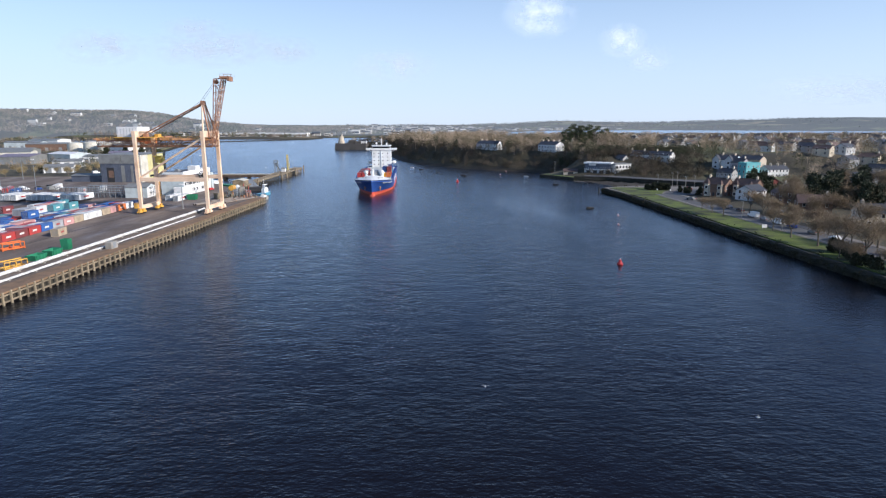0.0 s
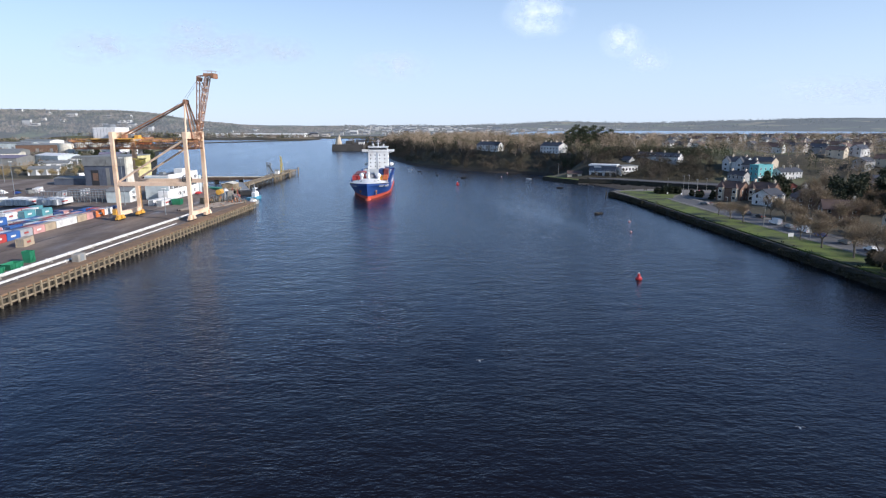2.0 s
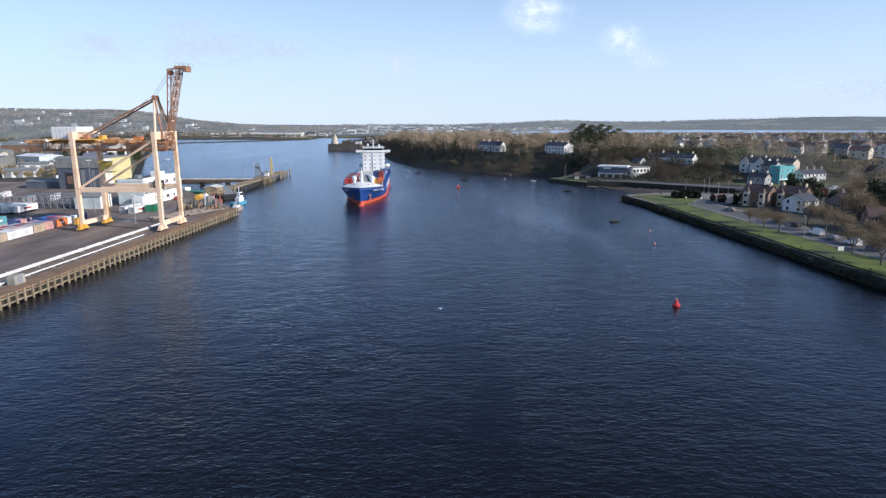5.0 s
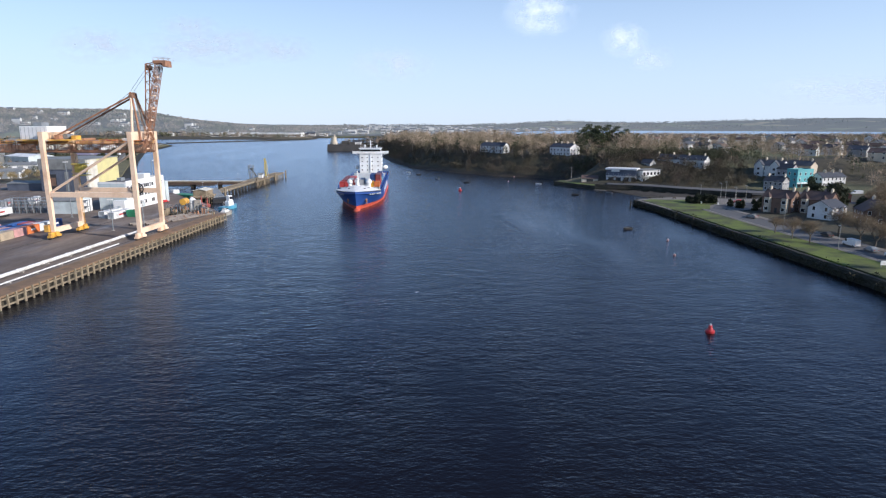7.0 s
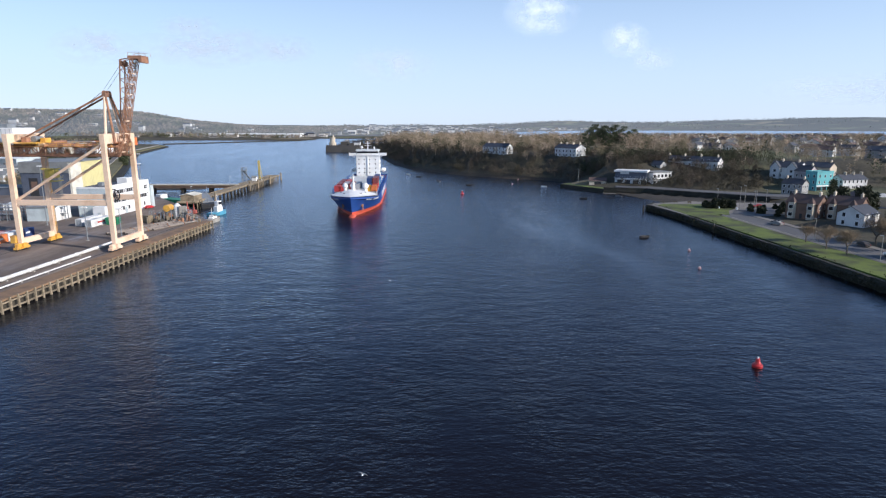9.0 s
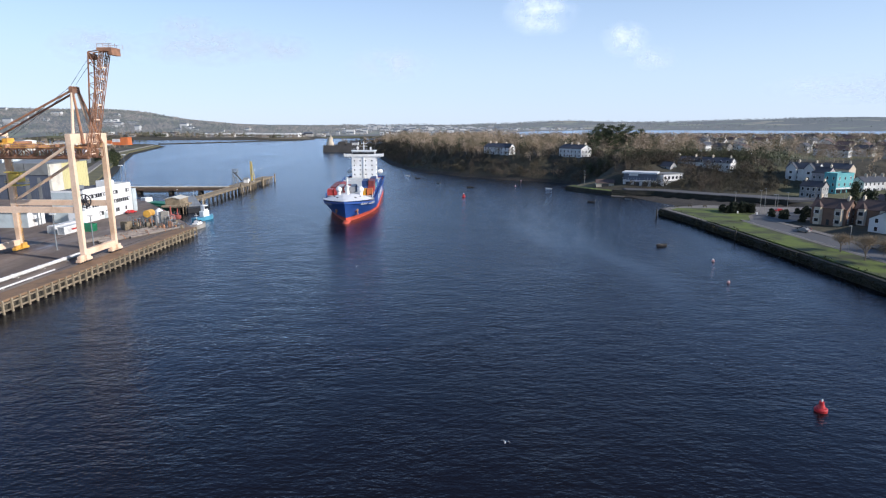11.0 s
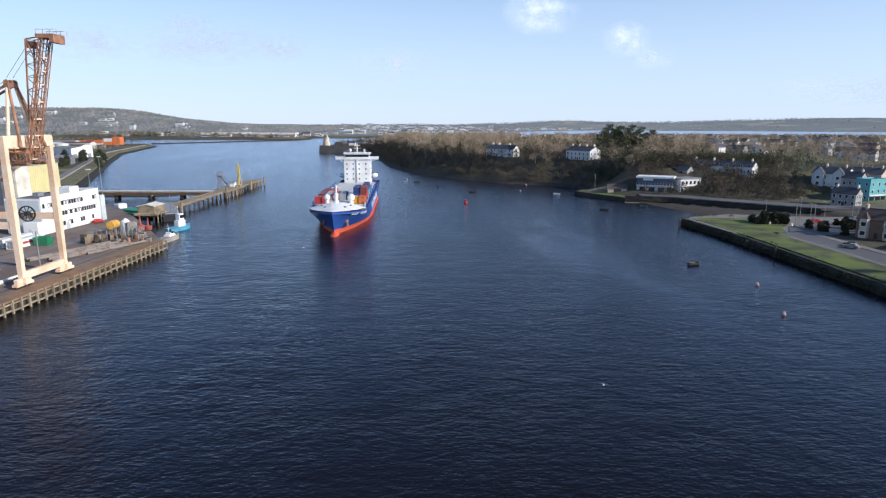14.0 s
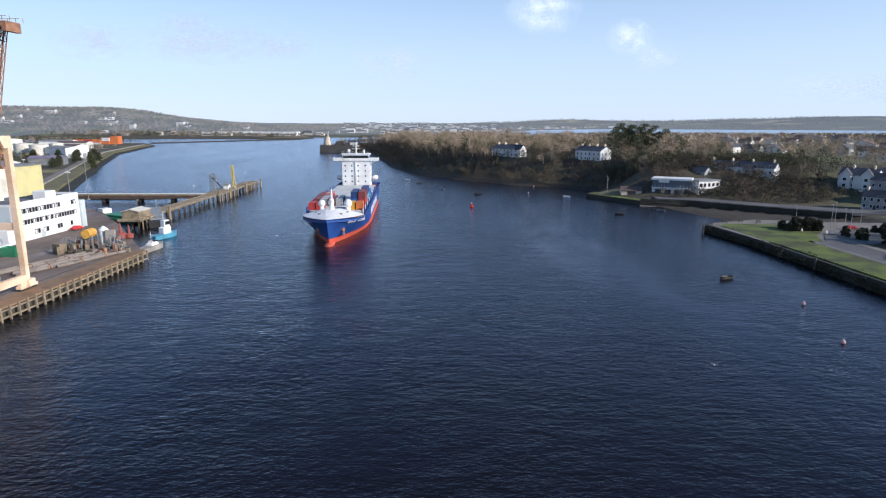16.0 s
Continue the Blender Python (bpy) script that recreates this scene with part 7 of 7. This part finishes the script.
def woodland(name, label, pts, heights, per, size, material, seed, wide=0.32):
    """Many far trees as one object: ragged crowns of slivers over short trunks."""
    r = np.random.default_rng(seed)
    n = len(pts)
    pts = np.array(pts, float)
    zz = height(pts[:, 0], pts[:, 1])
    H = np.array(heights)
    d = r.normal(size=(n, per, 3))
    d /= np.linalg.norm(d, axis=2)[:, :, None]
    rad = r.random((n, per, 1)) ** 0.4
    lob = r.normal(size=(n, 4, 3)) * np.array((0.16, 0.16, 0.10))
    pick = r.integers(0, 4, (n, per))
    c = np.stack([pts[:, 0], pts[:, 1], zz + H * 0.6], 1)[:, None, :] + lob[np.arange(n)[:, None], pick] * H[:, None, None]
    p = c + d * rad * (H[:, None, None] * np.array((0.30, 0.30, 0.36)))
    a = d + r.normal(size=(n, per, 3)) * 0.5 + np.array((0, 0, 0.4))
    a /= np.linalg.norm(a, axis=2)[:, :, None]
    s = np.cross(a, r.normal(size=(n, per, 3)))
    s /= np.linalg.norm(s, axis=2)[:, :, None]
    ln = size * H[:, None, None] * (0.6 + 0.8 * r.random((n, per, 1)))
    w = ln * wide
    v = np.stack([p - s * w, p + s * w, p + a * ln], 2).reshape(-1, 3)
    f = np.arange(n * per * 3).reshape(-1, 3)
    # trunks
    b = np.stack([pts[:, 0], pts[:, 1], zz - 0.5], 1)
    t = H[:, None] * 0.03
    tv = np.stack([b - t * (1, 0, 0), b + t * (1, 0, 0), b + t * (0, 1, 0), np.stack([pts[:, 0], pts[:, 1], zz + H * 0.7], 1)], 1).reshape(-1, 3)
    k = np.arange(n)[:, None] * 4 + len(v)
    tf = np.concatenate([k + np.array((0, 1, 3)), k + np.array((1, 2, 3)), k + np.array((2, 0, 3))])
    me = bpy.data.meshes.new(name)
    me.from_pydata(np.concatenate([v, tv]).tolist(), [], np.concatenate([f, tf]).tolist())
    me.materials.append(M[material])
    return tagged(new(name, me), label, "trees", "", "stuff")


def scatter(n, x0, x1, y0, y1, test, seed):
    r = np.random.default_rng(seed)
    out = []
    while len(out) < n:
        x, y = r.uniform(x0, x1, 4 * n), r.uniform(y0, y1, 4 * n)
        ok = test(x, y)
        out += list(zip(x[ok], y[ok]))
    return out[:n]


def clear_of(pts, keep, gap):
    K = np.array(keep)
    return [p for p in pts if np.min(np.hypot(K[:, 0] - p[0], K[:, 1] - p[1])) > gap]


KEEP = placed + [(198, 420), (41, 560), (52, 556), (92, 520), (100, 520), (84, 520), (156, 453), (148, 461), (164, 444), (130, 446), (152, 498)]
dr = lambda x, y: signed(RIGHT, x, y)
# face of the bluff, dark evergreen scrub and bare trees
slope = scatter(2600, -160, 235, 405, 960, lambda x, y: (dr(x, y) > 3) & (dr(x, y) < 58) & (y + 0.15 * x > 440), 11)
slope += scatter(420, 108, 192, 404, 478, lambda x, y: (dr(x, y) > 15) & (y > 548 - x) & (np.hypot(x - 156, y - 453) > 13) & (np.hypot(x - 148, y - 461) > 9) & (np.hypot(x - 164, y - 444) > 9), 21)
CLUB = [(111, 435), (104, 436), (118, 433), (126, 434), (130, 436), (93, 442), (130, 446), (198, 423), (190, 420), (205, 420), (41, 562), (34, 568), (48, 555), (92, 522), (86, 527), (99, 517)]
slope = clear_of([p for p in slope if not (p[0] < 100 and p[1] < 466)], CLUB, 9)
woodland("bluff_scrub", "dark scrub and ivy on the river bluff", slope, nrg.uniform(2.5, 6.5, len(slope)), 110, 0.10, "scrub", 1)
top = clear_of(scatter(800, -150, 330, 440, 1000, lambda x, y: (dr(x, y) > 20) & (dr(x, y) < 170) & (x < 60 + 0.35 * (y - 440) + 90) & (y + 0.3 * x > 492), 12), KEEP, 10)
top = [p for p in top if not (15 < p[0] < 65 and 530 < p[1] < 556) and not (74 < p[0] < 108 and 490 < p[1] < 518) and not (130 < p[0] < 170 and 436 < p[1] < 455 and p[1] < 600 - p[0])]
mixed_ever = clear_of(scatter(150, -140, 330, 440, 1000, lambda x, y: (dr(x, y) > 22) & (dr(x, y) < 170) & (x < 60 + 0.35 * (y - 440) + 90) & (y + 0.3 * x > 492), 52), KEEP, 9)
woodland("bluff_dark_trees", "dark evergreen trees among the bluff woods", mixed_ever, nrg.uniform(5, 11, len(mixed_ever)), 260, 0.075, "garden_green", 53)
woodland("bluff_woods", "bare brown winter woodland on top of the bluff", top, 6 + 11 * nrg.random(len(top)) ** 1.8, 520, 0.085, "woods", 2, 0.11)
tw = clear_of(scatter(4200, 140, 1150, 350, 1600, lambda x, y: (dr(x, y) > 45) & (x < 0.85 * y + 160) & ((x > 232) | (y > 440)) & (y > 330 + 0.2 * x), 13), KEEP, 8)
woodland("town_trees", "bare garden trees between suburban houses", tw, 4 + 6 * nrg.random(len(tw)) ** 1.5, 90, 0.10, "woods", 3, 0.24)
near_town = clear_of(scatter(900, 205, 560, 335, 720, lambda x, y: (dr(x, y) > 45) & (x < 0.85 * y + 120) & ((x > 240) | (y > 440)), 31), KEEP, 8)
woodland("garden_trees", "bare brown trees among the nearer houses", near_town, 5 + 6 * nrg.random(len(near_town)) ** 1.5, 260, 0.09, "woods", 13, 0.13)
ever = clear_of(scatter(800, 140, 1000, 395, 1400, lambda x, y: (dr(x, y) > 40) & (x < 0.85 * y + 150) & ((x > 236) | (y > 455)), 32), KEEP, 7)
woodland("garden_evergreens", "dark evergreen garden trees and hedges", ever, 3 + 7 * nrg.random(len(ever)) ** 1.5, 110, 0.10, "garden_green", 14)
back = clear_of(scatter(420, 92, 205, 436, 500, lambda x, y: (dr(x, y) > 12) & (y > 470 - 0.25 * (x - 92)), 33), CLUB + [(156, 453), (151, 459), (161, 447), (146, 465), (166, 441), (150, 490)], 8)
woodland("bluff_evergreens", "dark evergreens behind the boat club", back, nrg.uniform(3.5, 7, len(back)), 90, 0.10, "garden_green", 15)
far = scatter(3000, -60, 1500, 1000, 1800, lambda x, y: (dr(x, y) > 15) & (x < 0.85 * y + 200) & (x > 0.02 * y - 60), 14)
woodland("far_woods", "far brown winter woods beyond the town", far, nrg.uniform(4, 7, len(far)), 24, 0.2, "woods", 4, 0.5)
hill = scatter(12500, -2400, -350, 1150, 2900, lambda x, y: ((signed(LEFT, x, y) > 20) | (signed(CENTRE, x, y) > 20)) & (x > -0.86 * y - 150) & (bumpy(x, y, 210, 6) > -0.42), 15)
woodland("hill_woods", "brown and dark wooded hillside above the port", hill, nrg.uniform(6, 11, len(hill)), 22, 0.24, "hill_wood", 5, 0.5)
cen = scatter(3000, -700, 2200, 1500, 4300, lambda x, y: (signed(CENTRE, x, y) > 12) & (bumpy(x, y, 160, 8) > -0.1), 16)
woodland("far_shore_trees", "low tree belts on the far shore", cen, nrg.uniform(5, 10, len(cen)), 16, 0.26, "hill_wood", 6, 0.5)
port = scatter(420, -760, -300, 480, 1180, lambda x, y: (signed(LEFT, x, y) > 36) & (bumpy(x, y, 90, 3) > 0.05) & (x > -0.85 * y), 17)
pg = scatter(130, -470, -270, 470, 800, lambda x, y: (signed(LEFT, x, y) > 23) & (signed(LEFT, x, y) < 90), 61)
woodland("port_evergreens", "dark evergreen bushes and trees along the port shore road", pg, nrg.uniform(2.5, 8, len(pg)), 160, 0.09, "garden_green", 62)
woodland("port_scrub", "pale scrub between the far port sheds", port, nrg.uniform(3, 6, len(port)), 60, 0.12, "woods", 7)
tuft = [(x + nrg.uniform(-0.6, 0.5), y + nrg.uniform(-1, 1)) for o in (0.3, 1.2, 2.2, 3.0) for x, y in offset(fine_line(BANK, 0.8), o) if y > 60]
woodland("wall_weeds", "dark weeds overhanging the river wall", tuft, nrg.uniform(0.7, 2.1, len(tuft)), 26, 0.2, "weeds", 8, 0.45)
low = [(x + nrg.uniform(-0.3, 0.3), y + nrg.uniform(-1, 1)) for x, y in offset(fine_line(BANK, 0.7), -0.1) if y > 60]
woodland("wall_ivy", "dark weed hanging down the river wall face", low, nrg.uniform(1.6, 3.0, len(low)), 30, 0.16, "weeds", 9, 0.45)

# ---- far town across the bay ----
g = Geo()
fr = random.Random(77)
for k in range(480):
    t = fr.random()
    x, y = (fr.uniform(-420, 900), fr.uniform(1700, 3300)) if t < 0.93 else (fr.uniform(-1200, -420), fr.uniform(1560, 2000))
    if signed(CENTRE, np.array([x]), np.array([y]))[0] < 15:
        continue
    z = ground_z(x, y)
    w, d, h = fr.uniform(8, 30), fr.uniform(8, 16), fr.uniform(5, 9) + (6 if fr.random() < 0.12 else 0)
    if fr.random() < 0.5:
        b = gable_wall(w, d, h, 2.5)
        g.add([(x + p[0], y + p[1], z + p[2]) for p in b.v], b.f)
        rf = gable_roof(w, d, h, 2.5)
        g.add([(x + p[0], y + p[1], z + p[2]) for p in rf.v], rf.f, 1)
    else:
        g.box(x - w / 2, y - d / 2, z - 1, x + w / 2, y + d / 2, z + h)
        g.box(x - w / 2 + 1, y - d / 2 - 0.1, z + 2, x + w / 2 - 1, y - d / 2, z + h * 0.6, 1)
single("far_town", g, [M["far_wall"], M["slate"]], "pale far houses and blocks across the bay", "buildings", "stuff")
for x, y, w, h in ((-1420, 2080, 26, 7), (-1250, 1960, 18, 6), (-1010, 1990, 18, 6)):
    house("hill_house", "large white house on the wooded hillside", x, y, w, 14, h, 4, -10, "render_white", "slate", 2, 6, stacks=(0.3,), group="hillside houses")

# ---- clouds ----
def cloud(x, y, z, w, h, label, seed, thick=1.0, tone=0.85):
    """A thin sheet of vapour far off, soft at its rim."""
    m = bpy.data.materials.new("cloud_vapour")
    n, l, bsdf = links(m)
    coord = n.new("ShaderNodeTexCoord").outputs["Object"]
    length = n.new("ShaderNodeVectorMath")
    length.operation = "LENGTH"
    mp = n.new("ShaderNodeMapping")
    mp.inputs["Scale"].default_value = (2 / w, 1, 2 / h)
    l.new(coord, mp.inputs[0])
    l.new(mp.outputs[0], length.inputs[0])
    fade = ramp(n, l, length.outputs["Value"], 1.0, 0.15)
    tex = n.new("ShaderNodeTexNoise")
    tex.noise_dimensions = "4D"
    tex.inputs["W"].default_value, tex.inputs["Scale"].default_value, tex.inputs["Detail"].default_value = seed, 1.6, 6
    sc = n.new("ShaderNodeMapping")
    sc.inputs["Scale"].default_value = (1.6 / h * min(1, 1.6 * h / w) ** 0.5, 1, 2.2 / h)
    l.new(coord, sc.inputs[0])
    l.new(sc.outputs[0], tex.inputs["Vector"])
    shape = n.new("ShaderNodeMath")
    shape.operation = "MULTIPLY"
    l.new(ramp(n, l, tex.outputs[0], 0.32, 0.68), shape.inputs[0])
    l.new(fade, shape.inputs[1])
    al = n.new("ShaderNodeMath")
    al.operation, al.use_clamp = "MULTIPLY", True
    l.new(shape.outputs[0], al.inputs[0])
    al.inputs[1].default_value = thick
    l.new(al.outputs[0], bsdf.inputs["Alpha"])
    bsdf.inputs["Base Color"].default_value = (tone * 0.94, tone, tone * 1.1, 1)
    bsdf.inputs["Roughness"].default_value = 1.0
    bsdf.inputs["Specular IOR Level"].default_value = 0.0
    # own glow added on top of the sunlight to brighten the cloud
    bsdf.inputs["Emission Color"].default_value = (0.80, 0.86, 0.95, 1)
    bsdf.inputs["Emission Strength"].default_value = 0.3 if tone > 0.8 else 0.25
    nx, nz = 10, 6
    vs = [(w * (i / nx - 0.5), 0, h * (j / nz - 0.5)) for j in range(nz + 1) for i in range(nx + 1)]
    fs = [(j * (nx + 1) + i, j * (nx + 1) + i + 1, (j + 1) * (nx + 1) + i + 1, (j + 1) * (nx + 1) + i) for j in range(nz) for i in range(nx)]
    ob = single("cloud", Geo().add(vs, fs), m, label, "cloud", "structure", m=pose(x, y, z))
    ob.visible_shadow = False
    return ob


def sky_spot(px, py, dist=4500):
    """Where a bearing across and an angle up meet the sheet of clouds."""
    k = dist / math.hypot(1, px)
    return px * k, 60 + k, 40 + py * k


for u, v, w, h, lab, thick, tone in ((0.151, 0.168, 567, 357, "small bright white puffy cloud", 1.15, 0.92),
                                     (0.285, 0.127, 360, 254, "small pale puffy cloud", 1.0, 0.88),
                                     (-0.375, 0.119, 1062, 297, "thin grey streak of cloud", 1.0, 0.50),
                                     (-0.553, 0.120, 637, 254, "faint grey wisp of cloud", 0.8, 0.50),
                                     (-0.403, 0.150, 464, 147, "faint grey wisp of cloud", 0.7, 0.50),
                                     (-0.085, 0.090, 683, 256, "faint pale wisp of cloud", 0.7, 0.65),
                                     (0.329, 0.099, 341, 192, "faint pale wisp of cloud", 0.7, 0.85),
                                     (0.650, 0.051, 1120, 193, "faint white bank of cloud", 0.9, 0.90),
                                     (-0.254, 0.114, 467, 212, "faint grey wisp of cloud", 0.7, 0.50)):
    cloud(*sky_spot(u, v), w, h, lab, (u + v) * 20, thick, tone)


# see-through emissive rings that imitate pale winter haze round the horizon
def haze_glow_ring(radius, low, full, high, alpha):
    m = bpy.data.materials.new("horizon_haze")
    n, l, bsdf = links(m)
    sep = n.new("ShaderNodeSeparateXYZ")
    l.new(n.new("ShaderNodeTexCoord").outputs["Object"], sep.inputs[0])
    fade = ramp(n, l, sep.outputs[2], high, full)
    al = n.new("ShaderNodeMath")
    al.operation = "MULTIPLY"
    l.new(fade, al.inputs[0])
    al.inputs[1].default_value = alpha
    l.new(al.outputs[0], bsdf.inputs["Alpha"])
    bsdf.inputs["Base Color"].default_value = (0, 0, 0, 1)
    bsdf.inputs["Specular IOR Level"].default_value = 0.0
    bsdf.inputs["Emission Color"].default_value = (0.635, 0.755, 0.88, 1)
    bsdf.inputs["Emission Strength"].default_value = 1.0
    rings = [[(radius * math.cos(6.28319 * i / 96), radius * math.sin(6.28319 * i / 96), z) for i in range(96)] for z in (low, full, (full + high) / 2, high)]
    single("horizon_haze", Geo().loft(rings), m, "glowing see-through ring that imitates pale horizon haze", "sky", "structure", m=pose(0, 60, 0))


# outer ring pales the low sky, inner one lays painted haze over far land
haze_glow_ring(4780, -60, 350, 1750, 0.76)
haze_glow_ring(1750, -10, 50, 260, 0.16)


# ---- gulls ----
def gull(label):
    ob = thing("gull", label, "bird", None, "gulls over the river")
    part("body", Geo().loft([[(r * math.cos(6.283 * i / 8), y, r * 0.9 * math.sin(6.283 * i / 8)) for i in range(8)] for y, r in ((-0.26, 0.02), (-0.12, 0.08), (0.08, 0.09), (0.2, 0.055), (0.3, 0.01))], 0, True, True), M["white"], ob)
    for s in (-1, 1):
        g = Geo().add([(0.05 * s, -0.08, 0.03), (0.05 * s, 0.1, 0.03), (0.34 * s, 0.14, 0.16), (0.34 * s, 0.0, 0.16), (0.68 * s, -0.02, 0.1), (0.05 * s, -0.08, 0.05), (0.05 * s, 0.1, 0.05), (0.34 * s, 0.14, 0.18), (0.34 * s, 0.0, 0.18)],
                      [(0, 1, 2, 3), (3, 2, 4), (5, 8, 7, 6), (8, 4, 7)])
        part("wing", g, M["clad_grey"], ob, "grey wing")
    return ob


GULLS = [gull("white gull with grey wings flying low") for k in range(3)]


def motions():
    walk(SHIP, [(0, pose(-40, 334, 0, 0, 0, 3.0)), (3.5, pose(-40.2, 333.5, 0, 0, 0, 3.0)), (7, pose(-40.6, 332.5, 0, 0, 0, 3.2)), (9, pose(-40.8, 331.5, 0, 0, 0, 3.3)),
                (12.5, pose(-41.1, 329, 0, 0, 0, 3.4)), (16, pose(-41.3, 325, 0, 0, 0, 3.4))])
    ways = [[(0, 7.0, 79.5), (0.5, 7.8, 84.5), (4, 2, 142), (9, -14, 215), (16, -60, 330)], [(0, 42.5, 70), (0.6, 45.5, 68.5), (3.0, 46.5, 93), (4.2, 50, 89), (9, 110, 150), (16, 190, 210)],
            [(0, -110, 40), (6, -75, 95), (8.8, -12.5, 130), (9.0, -9.6, 131.5), (12.5, 12, 176), (16, 40, 220)]]
    for ob, way in zip(GULLS, ways):
        rows = []
        for k, (t, x, y) in enumerate(way):
            a, b = way[max(k - 1, 0)], way[min(k + 1, len(way) - 1)]
            rows.append((t, pose(x, y, 2.0, 4, 0, math.degrees(math.atan2(b[2] - a[2], b[1] - a[1])) - 90)))
        walk(ob, rows)


motions()
